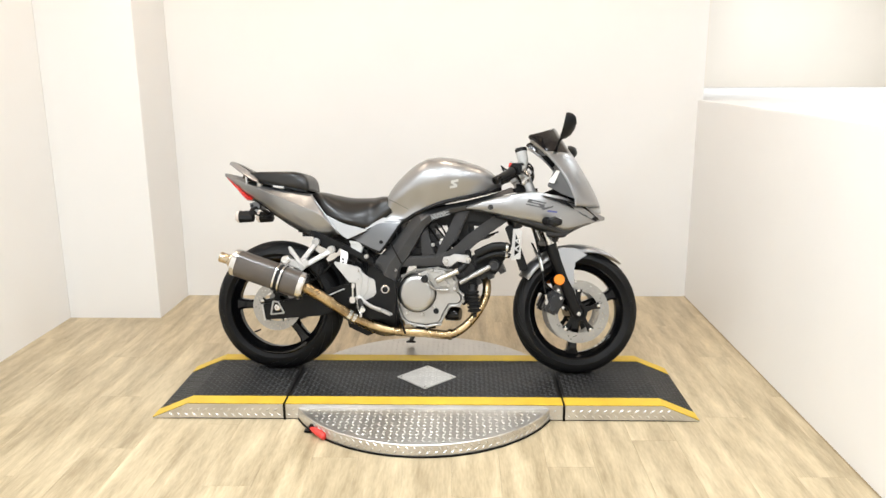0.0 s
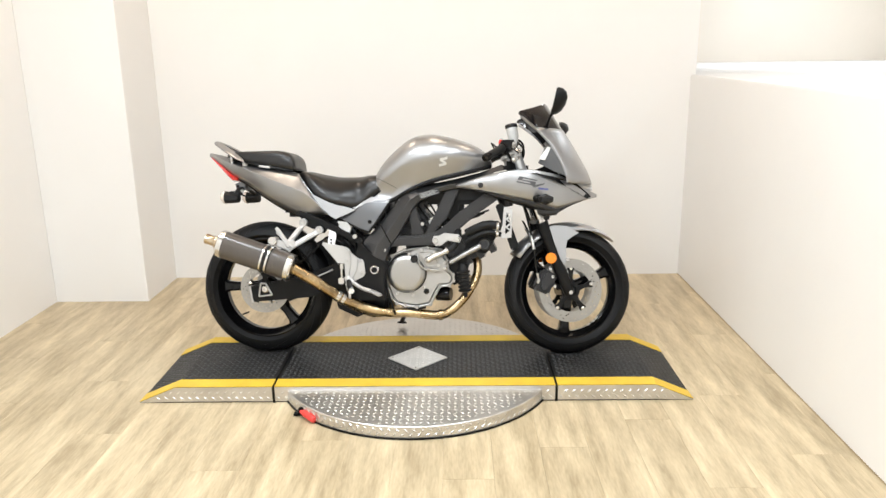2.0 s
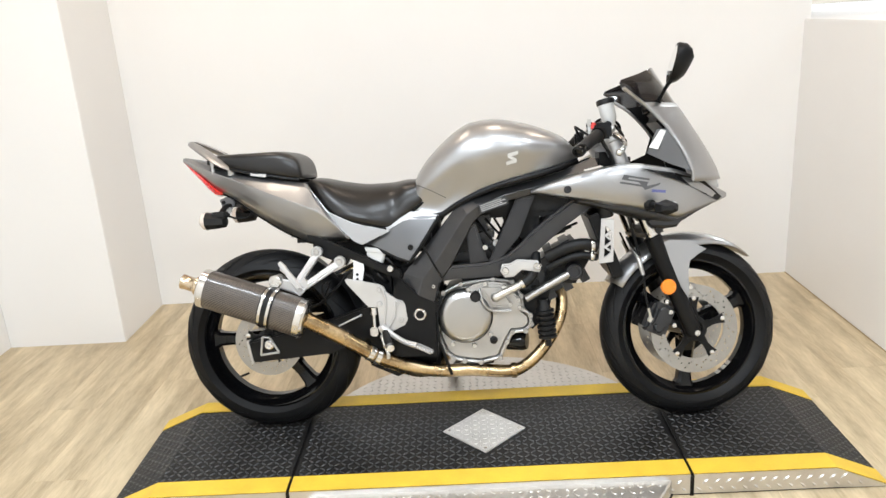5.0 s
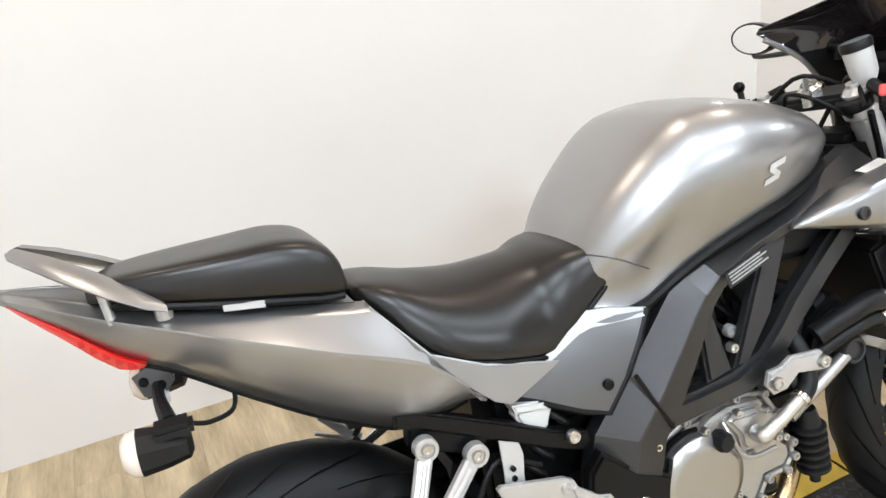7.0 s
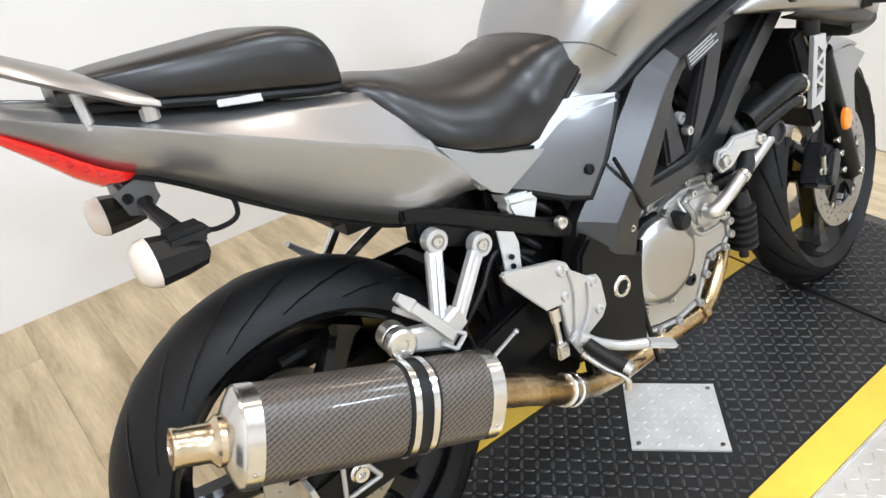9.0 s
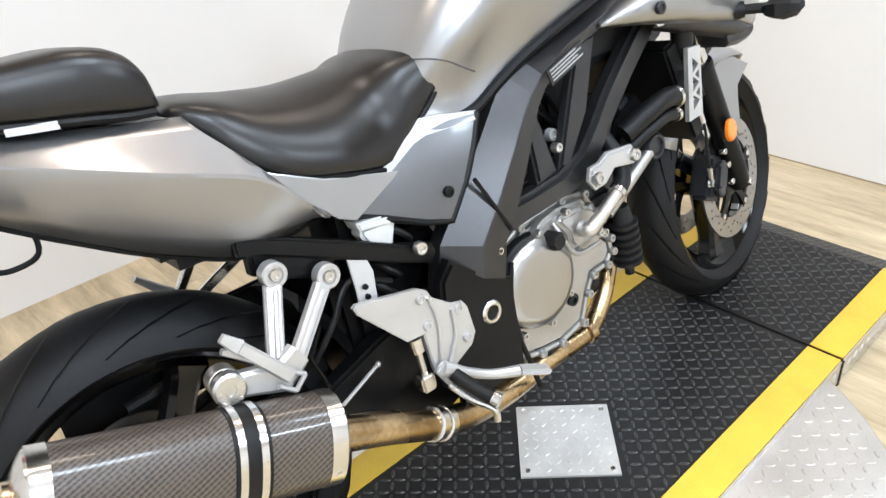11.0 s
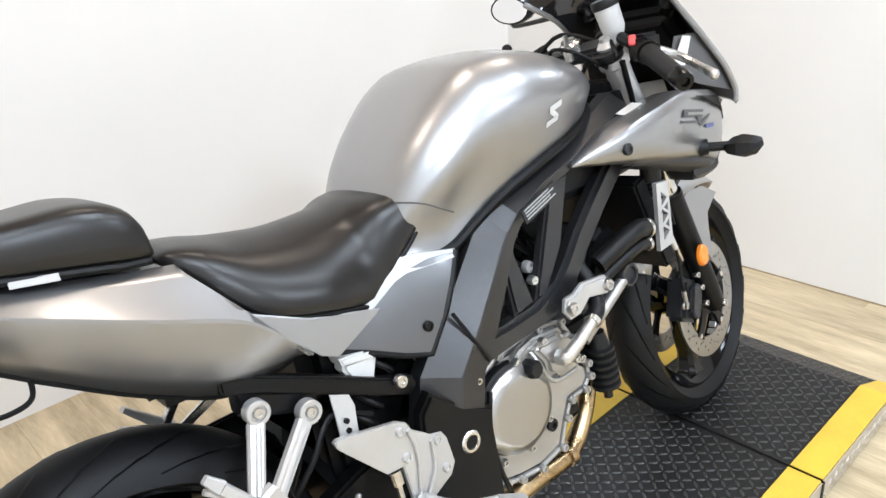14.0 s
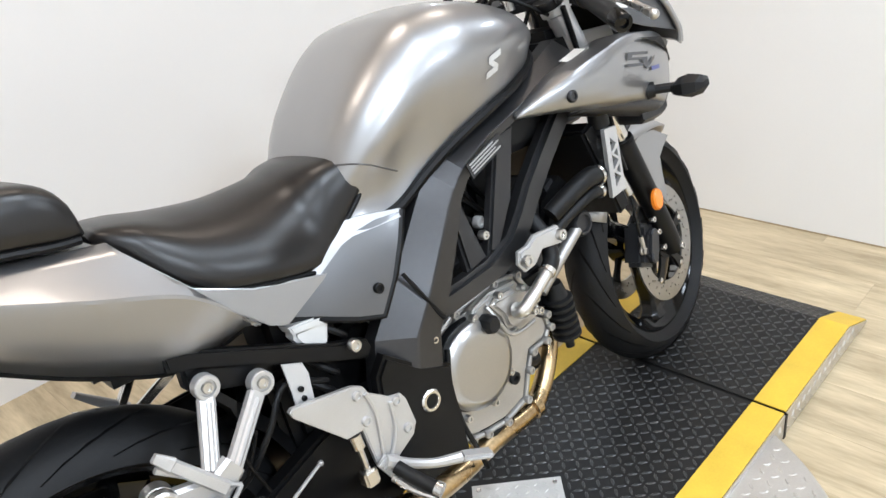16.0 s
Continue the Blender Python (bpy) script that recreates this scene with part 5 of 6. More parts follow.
for u in [-0.552, -0.549, -0.545, -0.539, -0.530] + list(np.linspace(-0.518, -0.170, 30)) + [-0.161, -0.153, -0.147, -0.142, -0.137, -0.133]:
    lo, hi, hw, m = s_low(u), s_top(u), s_hw(u), s_round(u)
    half = [(u, -hw * (a + (c - a) * m), lo + (hi - lo) * (b + (d - b) * m)) for (a, b), (c, d) in zip(BOXY, ROUND)]
    secs.append(half + mirror(half[:-1])[::-1])
loft(bm, secs)
seat = part("seat", bm, VINYL, bike, "black vinyl rider seat", smooth=60)
for s in (-1, 1):
    bm = bmesh.new()
    tube(bm, [(u, s * s_hw(u) * 0.955, s_low(u) - 0.002) for u in np.linspace(-0.545, -0.137, 18)], 0.0045, 8, 2)
    part("seat_piping", bm, BLACK, seat, "black seam along the seat edge")

# pillion seat
p_top = curve((-0.900, 0.938), (-0.86, 0.948), (-0.80, 0.950), (-0.72, 0.951), (-0.655, 0.952), (-0.610, 0.945), (-0.582, 0.930), (-0.566, 0.905), (-0.560, 0.872))
p_low = curve((-0.900, 0.918), (-0.80, 0.900), (-0.718, 0.884), (-0.64, 0.870), (-0.585, 0.860), (-0.560, 0.858))
p_hw = curve((-0.900, 0.060), (-0.84, 0.084), (-0.76, 0.102), (-0.68, 0.112), (-0.61, 0.117), (-0.580, 0.115), (-0.566, 0.110), (-0.560, 0.100))
bm = bmesh.new()
secs = []
for u in list(np.linspace(-0.900, -0.600, 24)) + [-0.590, -0.582, -0.575, -0.570, -0.566, -0.563, -0.561, -0.560]:
    lo, hi, hw = p_low(u), p_top(u), p_hw(u)
    half = [(u, -hw * a, lo + (hi - lo) * b) for a, b in ((0.95, 0.0), (0.985, 0.08), (1.0, 0.30), (0.995, 0.52), (0.98, 0.70), (0.95, 0.83), (0.90, 0.915), (0.82, 0.965), (0.68, 0.988), (0.45, 0.995), (0.22, 0.999), (0.0, 1.0))]
    secs.append(half + mirror(half[:-1])[::-1])
loft(bm, secs)
part("pillion_seat", bm, VINYL, bike, "black vinyl passenger seat", smooth=60)
for s in (-1, 1):
    bm = bmesh.new()
    tube(bm, [(u, s * (p_hw(u) * 0.97), p_low(u) - 0.004) for u in np.linspace(-0.87, -0.57, 10)], 0.006, 8, 2)
    part("pillion_base", bm, BLACK, bike)
bm = bmesh.new()
plate(bm, [(-0.735, -p_hw(-0.735) - 0.004, 0.874), (-0.680, -p_hw(-0.68) - 0.004, 0.867), (-0.680, -p_hw(-0.68) - 0.003, 0.877), (-0.735, -p_hw(-0.735) - 0.003, 0.884)], 0.004, 0.001)
part("helmet_hook", bm, BRUSHED, bike, "small bright plate below the passenger seat")

# tail cowl: upper edge, ridge and lower edge on each side
r_top = curve((-1.020, 0.946), (-0.95, 0.930), (-0.823, 0.892), (-0.705, 0.868), (-0.578, 0.846), (-0.530, 0.840))
r_mid = curve((-1.020, 0.938), (-0.947, 0.914), (-0.832, 0.876), (-0.717, 0.834), (-0.60, 0.790), (-0.50, 0.752), (-0.40, 0.656))
r_low = curve((-1.020, 0.930), (-0.945, 0.882), (-0.87, 0.828), (-0.82, 0.806), (-0.729, 0.748), (-0.613, 0.680), (-0.513, 0.644), (-0.40, 0.652))
r_hw = curve((-1.020, 0.010), (-0.95, 0.054), (-0.87, 0.092), (-0.80, 0.114), (-0.70, 0.142), (-0.60, 0.168), (-0.50, 0.184), (-0.40, 0.160))


def bend(u):
    return 0.03 * max(0.0, (-0.70 - u) / 0.30) ** 1.4


def front_cut(w):
    """Front edge of the cowl, slanting under the seat."""
    return -0.545 + 0.78 * max(0, 0.835 - w) if w > 0.655 else -0.405


for s in (-1, 1):
    bm = bmesh.new()
    grid = []
    for k in range(45):
        f = k / 44
        col = []
        uu = -1.020 + (0.475 + 0.145) * f
        top, mid, low = r_top(uu), r_mid(uu), r_low(uu)
        hw = r_hw(uu)
        for a, w in ((0.66, top), (0.75, top + (mid - top) * 0.26), (0.842, top + (mid - top) * 0.54), (0.938, top + (mid - top) * 0.82), (0.996, top + (mid - top) * 0.975), (0.996, mid + (low - mid) * 0.035), (0.968, mid + (low - mid) * 0.2), (0.925, mid + (low - mid) * 0.45), (0.845, mid + (low - mid) * 0.74), (0.74, low)):
            u = min(uu, front_cut(w))
            col.append((u, s * hw * a + bend(u), w))
        grid.append(col)
    loft(bm, grid, closed=False)
    bmesh.ops.remove_doubles(bm, verts=bm.verts[:], dist=0.0008)
    tc = part("tail_cowl", bm, SILVER, bike, "silver metallic tail side panel with a sharp ridge", smooth=14)
    sol = tc.modifiers.new("thick", "SOLIDIFY")
    sol.thickness, sol.offset = 0.004, -1 if s < 0 else 1
    bm = bmesh.new()
    tube(bm, [(u, s * r_hw(u) * 0.70 + bend(u), r_low(u) - 0.003) for u in np.linspace(-0.86, -0.42, 12)], 0.005, 6, 2)
    part("tail_edge", bm, BLACK, bike, "black lower edge of the tail")
# centre of the tail above and below
bm = bmesh.new()
secs = []
for u in np.linspace(-1.016, -0.56, 16):
    a = r_hw(u) * 0.665
    secs.append([(u, -a + bend(u), r_top(u)), (u, a + bend(u), r_top(u)), (u, a * 0.8 + bend(u), r_top(u) - 0.012), (u, -a * 0.8 + bend(u), r_top(u) - 0.012)])
loft(bm, secs)
part("tail_top", bm, GREY, bike, "grey tail top panel", smooth=30)
bm = bmesh.new()
secs = []
for u in np.linspace(-0.90, -0.42, 12):
    a = r_hw(u) * 0.70
    secs.append([(u, -a + bend(u), r_low(u) + 0.003), (u, a + bend(u), r_low(u) + 0.003), (u, a + bend(u), r_low(u) + 0.012), (u, -a + bend(u), r_low(u) + 0.012)])
loft(bm, secs)
part("under_tail", bm, BLACK, bike, "black under-tail panel", smooth=30)
# tail lamp
bm = bmesh.new()
secs = []
for u in list(np.linspace(-1.012, -0.872, 12)) + [-0.862, -0.854, -0.848]:
    a = r_hw(u) * 0.88
    x = (u + 1.012) / 0.164
    dp = 0.003 + 0.030 * min(1, x / 0.62) ** 0.8 * min(1, max(0, 1 - x) / 0.22) ** 0.6
    top = r_low(u) + 0.004
    secs.append([(u, -a * 1.02 + bend(u), top), (u, a * 1.02 + bend(u), top), (u, a * 0.90 + bend(u), top - dp * 0.7), (u, a * 0.5 + bend(u), top - dp), (u, -a * 0.5 + bend(u), top - dp), (u, -a * 0.90 + bend(u), top - dp * 0.7)])
loft(bm, secs)
tl = part("tail_lamp", bm, RED, bike, "red wedge-shaped tail lamp", smooth=40)
for u in (-0.924, -0.910, -0.896, -0.882, -0.868):
    a = -r_hw(u) * 0.88 * 0.985 + bend(u)
    bm = bmesh.new()
    box(bm, (u - 0.0048, a - 0.0018, r_low(u) - 0.0085), (u + 0.0048, a + 0.004, r_low(u) - 0.001), 0.001, 1)
    part("lamp_cell", bm, DARKRED, tl, "darker red cell of the lamp")
# grab rails
for s in (-1, 1):
    bm = bmesh.new()
    secs = []
    for u, v, w, wd, th in ((-0.990, 0.020, 0.994, 0.005, 0.003), (-0.972, 0.034, 0.991, 0.014, 0.006), (-0.93, 0.060, 0.970, 0.019, 0.008), (-0.88, 0.086, 0.943, 0.020, 0.008), (-0.838, 0.106, 0.918, 0.015, 0.007), (-0.806, 0.120, 0.901, 0.006, 0.004)):
        c = Vector((u, s * v + bend(u), w))
        o = Vector((0.25, s * 0.75, -0.35)).normalized() * wd * 2.0
        n = Vector((0.45, s * 0.3, 0.85)).normalized() * th
        secs.append([c + o, c + o * 0.6 + n, c - o * 0.6 + n, c - o, c - o * 0.6 - n, c + o * 0.6 - n])
    loft(bm, secs)
    gr = part("grab_rail", bm, SILVER, bike, "silver blade-shaped grab rail", smooth=40)
    bm = bmesh.new()
    tube(bm, [(-0.88, s * 0.082 + bend(-0.88), 0.930), (-0.876, s * 0.082 + bend(-0.88), 0.885)], 0.007, 10, 1)
    part("rail_post", bm, BRUSHED, gr)
    bm = bmesh.new()
    tube(bm, [(-0.81, s * 0.092 + bend(-0.81), 0.900), (-0.81, s * 0.088 + bend(-0.81), 0.880)], 0.012, 10, 1)
    part("rail_post", bm, BRUSHED, gr)
# rear indicators on their grey bracket
bm = bmesh.new()
box(bm, (-0.866, -0.030, 0.768), (-0.822, 0.085, 0.802), 0.006)
brk = part("lamp_bracket", bm, FRAME, bike, "grey bracket under the tail")
bm = bmesh.new()
plate(bm, [(u, -0.036, w) for u, w in ((-0.876, 0.796), (-0.856, 0.804), (-0.828, 0.812), (-0.822, 0.776), (-0.842, 0.756), (-0.866, 0.764))], 0.006, 0.0015)
bp = part("bracket_plate", bm, GREY, brk, "grey bracket plate with dark bolts")
for u, w in ((-0.862, 0.786), (-0.840, 0.776)):
    bolt(bp, (u, -0.036, w), 0.007, BLACK, 0.005)
bm = bmesh.new()
box(bm, (-0.848, -0.054, 0.750), (-0.832, -0.038, 0.770), 0.003)
part("wire_plug", bm, CUP, brk, "pale plastic wire plug")
for s in (-1, 1):
    cv = 0.150 * s
    bm = bmesh.new()
    tube(bm, [(-0.846, s * 0.03, 0.776), (-0.844, s * 0.08, 0.768), (-0.836, cv * 0.86, 0.752)], [0.008, 0.009, 0.012], 10, 3)
    box(bm, (-0.860, cv - 0.024, 0.740), (-0.806, cv + 0.024, 0.760), 0.006, 2)
    secs = []
    for x, r in ((-0.812, 0.012), (-0.818, 0.021), (-0.845, 0.027), (-0.880, 0.031)):
        c = Vector((x, cv, 0.729 - 0.06 * (x + 0.84)))
        secs.append([c + Vector((0, math.cos(t) * r * 1.25, math.sin(t) * r * 0.98)) for t in [radians(22.5 + 45 * k) for k in range(8)]])
    loft(bm, secs)
    ind = part("rear_indicator", bm, DARK, bike, "black indicator with a pale amber lens", smooth=30)
    bm = bmesh.new()
    secs = []
    for x, r in ((-0.877, 0.0315), (-0.888, 0.029), (-0.897, 0.021), (-0.900, 0.010)):
        c = Vector((x, cv, 0.729 - 0.06 * (x + 0.84)))
        secs.append([c + Vector((0, math.cos(t) * r * 1.25, math.sin(t) * r * 0.98)) for t in [2 * math.pi * k / 16 for k in range(16)]])
    loft(bm, secs)
    part("indicator_lens", bm, AMBER, ind, "pale lens with an amber tint", smooth=50)
bm = bmesh.new()
tube(bm, [(-0.80, 0.0, 0.806), (-0.768, -0.03, 0.798), (-0.748, -0.07, 0.768), (-0.752, -0.105, 0.738), (-0.785, -0.125, 0.735), (-0.812, -0.135, 0.745)], 0.0035, 8, 5)
part("lamp_wire", bm, BLACK, brk)

# silver and grey side panels under the seat
for s in (-1, 1):
    bm = bmesh.new()
    plate(bm, [(u, s * v, w) for u, v, w in ((-0.545, 0.118, 0.838), (-0.469, 0.141, 0.743), (-0.391, 0.149, 0.707), (-0.270, 0.147, 0.676), (-0.280, 0.149, 0.670), (-0.361, 0.153, 0.633), (-0.388, 0.154, 0.646), (-0.432, 0.150, 0.688), (-0.475, 0.143, 0.733))], -s * 0.006, 0.002)
    part("lower_seat_panel", bm, SILVER, bike, "silver panel below the seat")
    bm = bmesh.new()
    across = lambda u, w: 0.348 + 0.2 * u - 0.239 * w + 0.006 - 1.2 * (w - 0.655) ** 2 - 0.4 * (u + 0.2) ** 2
    a = [(u, across(u, w), w) for u, w in ((-0.360, 0.634), (-0.300, 0.662), (-0.268, 0.680), (-0.217, 0.713), (-0.160, 0.720), (-0.107, 0.717), (-0.135, 0.673), (-0.163, 0.631), (-0.206, 0.574), (-0.246, 0.586), (-0.303, 0.612))]
    patch(bm, [(u, w) for u, v, w in a], lambda u, w: s * across(u, w), -s * 0.008)
    sp = part("side_panel", bm, GREY, bike, "dark grey metallic side panel", smooth=25)
    bm = bmesh.new()
    tube(bm, [(u, s * (v - 0.006), w) for u, v, w in a[5:] + [a[0]]], 0.0075, 8, 1)
    part("panel_edge", bm, BLACK, sp, "black rubber panel edge")
    bm = bmesh.new()
    strip = [(-0.338, 0.650), (-0.287, 0.690), (-0.262, 0.714), (-0.233, 0.738), (-0.170, 0.732), (-0.108, 0.721), (-0.116, 0.709), (-0.205, 0.710), (-0.228, 0.704), (-0.275, 0.678)]
    patch(bm, strip, lambda u, w: s * (across(u, w) + 0.004 - 0.16 * max(0.0, w - 0.69)), -s * 0.010)
    part("seat_trim", bm, SILVER, bike, "silver strip between seat and side panel", smooth=25)
    if s < 0:
        bolt(sp, (-0.202, -0.166, 0.621), 0.009, BLACK, 0.004, "dark recessed fastener", name="fastener")

# front fairing: side panels
f_top = curve((0.190, 0.786), (0.245, 0.806), (0.385, 0.842), (0.493, 0.856), (0.60, 0.842), (0.70, 0.810), (0.76, 0.780), (0.838, 0.745))
f_low = curve((0.190, 0.778), (0.26, 0.767), (0.337, 0.752), (0.445, 0.730), (0.54, 0.711), (0.60, 0.694), (0.645, 0.680), (0.70, 0.697), (0.76, 0.716), (0.838, 0.735))
f_v = curve((0.190, 0.160), (0.25, 0.185), (0.33, 0.203), (0.42, 0.212), (0.52, 0.205), (0.60, 0.189), (0.68, 0.162), (0.75, 0.112), (0.80, 0.062), (0.838, 0.004))
for s in (-1, 1):
    bm = bmesh.new()
    grid = []
    for k in range(41):
        u = 0.190 + (0.838 - 0.190) * k / 40
        lo, hi, v = f_low(u), f_top(u), f_v(u)
        inn = 0.065 * min(1, (u - 0.185) / 0.12) * max(0.1, min(1, (0.82 - u) / 0.1))
        col = [(0.92, 0.0), (0.965, 0.15), (0.99, 0.35), (1.0, 0.55), (0.995, 0.78), (0.975, 0.95), (0.955, 1.0)]
        line = [(u, s * v * a, lo + (hi - lo) * b) for a, b in col]
        if u < 0.60:
            line += [(u, s * (v * 0.94 - inn * 0.5), hi + 0.004), (u, s * (v * 0.93 - inn), hi + 0.002)]
        else:
            line += [(u, s * v * 0.945, hi + 0.002), (u, s * v * 0.94, hi + 0.003)]
        grid.append(line)
    loft(bm, grid, closed=False)
    bmesh.ops.remove_doubles(bm, verts=bm.verts[:], dist=0.0006)
    fs = part("fairing_side", bm, SILVER, bike, "silver metallic fairing side", smooth=35)
    sol = fs.modifiers.new("thick", "SOLIDIFY")
    sol.thickness, sol.offset = 0.004, -1 if s < 0 else 1
    if s < 0:
        bolt(fs, (0.304, -0.199, 0.787), 0.012, FRAME, 0.005, "dark fairing fastener", name="fastener")
        # plain slanted shapes in place of the model marking
        def slant(x, y):
            return 0.462 + 0.080 * x + 0.014 * y, 0.800 + 0.026 * y - 0.016 * x

        bars = [[(0.0, 0.80), (1.0, 0.80), (1.0, 1.0), (0.0, 1.0)], [(0.0, 0.44), (0.0, 0.80), (0.22, 0.80), (0.22, 0.44)], [(0.22, 0.44), (1.0, 0.44), (1.0, 0.62), (0.22, 0.62)], [(0.80, 0.0), (1.0, 0.0), (1.0, 0.44), (0.80, 0.44)], [(0.0, 0.0), (0.80, 0.0), (0.80, 0.20), (0.0, 0.20)]]
        for q in bars:
            bm = bmesh.new()
            bm.faces.new([bm.verts.new((u, -f_v(u) - 0.0022, w)) for u, w in [slant(x, y) for x, y in q]])
            part("decal", bm, DECALGREY, fs, "charcoal decal shape", smooth=0)
        for q, m, lb in (([(0.519, 0.803), (0.535, 0.800), (0.548, 0.788), (0.540, 0.776)], DECALGREY, "charcoal decal shape"), ([(0.540, 0.776), (0.548, 0.788), (0.590, 0.796), (0.584, 0.789)], DECALGREY, "charcoal decal shape"), ([(0.562, 0.777), (0.606, 0.772), (0.604, 0.764), (0.560, 0.769)], BLUE, "blue decal shape")):
            bm = bmesh.new()
            bm.faces.new([bm.verts.new((u, -f_v(u) - 0.0022, w)) for u, w in q])
            part("decal", bm, m, fs, lb, smooth=0)
    # lower black edge and inner panel
    bm = bmesh.new()
    grid = []
    for k in range(21):
        u = 0.34 + 0.425 * k / 20
        drop = max(0.0, f_low(u) - (0.746 - 0.30 * (u - 0.34) if u < 0.645 else 0.6545 + 0.62 * (u - 0.645)))
        v = f_v(u) * 0.91
        grid.append([(u, s * v, f_low(u) + 0.004), (u - 0.004, s * v * 0.94, f_low(u) - drop * 0.5), (u - 0.012, s * v * 0.84, f_low(u) - drop)])
    loft(bm, grid, closed=False)
    lo = part("fairing_edge", bm, FRAME, bike, "dark grey lower fairing edge", smooth=40)
    sol = lo.modifiers.new("thick", "SOLIDIFY")
    sol.thickness = 0.004
    # dark vent line ahead
    bm = bmesh.new()
    plate(bm, [(0.529, s * 0.210, 0.843), (0.626, s * 0.190, 0.826), (0.732, s * 0.136, 0.798), (0.808, s * 0.062, 0.738), (0.788, s * 0.080, 0.728), (0.735, s * 0.132, 0.756), (0.657, s * 0.180, 0.796), (0.58, s * 0.203, 0.826)], -s * 0.006)
    part("fairing_vent", bm, BLACK, bike, "dark slot beside the headlamp", smooth=0)

    bm = bmesh.new()
    secs = []
    for u, h in ((0.560, 0.012), (0.566, 0.022), (0.61, 0.026), (0.645, 0.022), (0.655, 0.010)):
        secs.append([(u, s * v, 0.676 + z * h) for v, z in ((0.160, 0.6), (0.160, -0.6), (0.150, -1.0), (0.085, -1.0), (0.075, -0.6), (0.075, 0.6), (0.085, 1.0), (0.150, 1.0))])
    loft(bm, secs)
    part("lower_cowl_block", bm, FRAME, bike, "dark grey block below the fairing", smooth=35)

# upper cowl and screen: level curves round the nose
c_front = curve((0.73, 0.826), (0.77, 0.823), (0.826, 0.807), (0.898, 0.771), (0.962, 0.734), (1.026, 0.694), (1.09, 0.653), (1.12, 0.634), (1.162, 0.608))
c_rear = curve((0.73, 0.668), (0.815, 0.690), (0.866, 0.674), (0.95, 0.630), (1.03, 0.562), (1.075, 0.505), (1.108, 0.468), (1.135, 0.535), (1.162, 0.592))
c_half = curve((0.73, 0.160), (0.815, 0.198), (0.866, 0.194), (0.95, 0.172), (1.03, 0.160), (1.075, 0.178), (1.108, 0.200), (1.135, 0.140), (1.162, 0.060))


def full(w, grow=0.0, n=30):
    """The cowl's outline at height w, from its right edge round the nose to its left edge."""
    f, r, h = c_front(w), c_rear(w), c_half(w)
    return [(r + (f - r) * max(0, math.cos(t)) ** 1.7 + grow * math.cos(t), math.sin(t) * (h + grow) + 0.018 * math.cos(t) ** 2, w) for t in np.linspace(-math.pi / 2, math.pi / 2, n + 1)]


bm = bmesh.new()
loft(bm, [full(w) for w in np.linspace(0.795, 1.045, 16)], closed=False)
uc = part("upper_cowl", bm, SILVER, bike, "silver metallic upper fairing", smooth=40)
sol = uc.modifiers.new("thick", "SOLIDIFY")
sol.thickness, sol.offset = 0.004, 0
bm = bmesh.new()
loft(bm, [full(w, -0.006) for w in np.linspace(0.80, 1.05, 14)], closed=False)
part("inner_cowl", bm, BLACK, bike, "black inner fairing panel", smooth=40)
bm = bmesh.new()
loft(bm, [full(w, -0.001) for w in np.linspace(1.035, 1.160, 12)], closed=False)
ws = part("windscreen", bm, TINT, bike, "dark tinted windscreen", smooth=50)
sol = ws.modifiers.new("thick", "SOLIDIFY")
sol.thickness = 0.003
# silver rim along the cowl's rear edge
for s in (-1, 1):
    bm = bmesh.new()
    tube(bm, [(c_rear(w) - 0.002, s * c_half(w), w) for w in np.linspace(0.80, 1.09, 12)], 0.0065, 8, 2)
    part("cowl_rim", bm, SILVER, bike)
    if s < 0:
        continue
    bm = bmesh.new()
    plate(bm, [(0.50, s * 0.140, 0.842), (0.685, s * 0.170, 0.815), (0.665, s * 0.172, 0.88), (0.625, s * 0.156, 0.950), (0.600, s * 0.13, 0.884)], -s * 0.005, 0.002)
    part("inner_panel", bm, DARK, bike, "dark inner fairing panel")
bm = bmesh.new()
plate(bm, [(0.630, -0.164, 0.962), (0.672, -0.182, 0.890), (0.694, -0.190, 0.824), (0.625, -0.156, 0.853), (0.562, -0.126, 0.888), (0.592, -0.128, 0.962)], 0.004)
part("dash_side", bm, GREY, bike, "dark grey scooped panel inside the fairing")
# dash board
bm = bmesh.new()
box(bm, (-0.03, -0.11, -0.05), (0.03, 0.11, 0.05), 0.02, 3, pose(0.640, 0, 0.985, 0, -40, 0))
part("dash_panel", bm, BLACK, bike, "black dash panel with gauges")
bm = bmesh.new()
plate(bm, [(0.566, -0.136, 0.906), (0.592, -0.146, 0.899), (0.618, -0.150, 0.957), (0.601, -0.142, 0.960)], 0.004, 0.001)
part("warning_label", bm, WHITE, bike, "white warning label with unreadable print")
bm = bmesh.new()
plate(bm, [(0.360, -0.136, 0.845), (0.415, -0.136, 0.857), (0.422, -0.154, 0.853), (0.366, -0.154, 0.841)], 0.003)
lb = part("warning_label", bm, WHITE, bike, "white label on the fairing shelf", smooth=0)

# headlamp
bm = bmesh.new()
loft(bm, [[(c_front(w) + 0.004 - 0.09 * abs(v) / 0.1, v + 0.045, w) for v in np.linspace(-0.08, 0.08, 11)] for w in np.linspace(0.765, 0.85, 6)], closed=False)
hl = part("headlamp", bm, CLEAR, bike, "clear headlamp glass", smooth=60)
sol = hl.modifiers.new("thick", "SOLIDIFY")
sol.thickness = 0.003

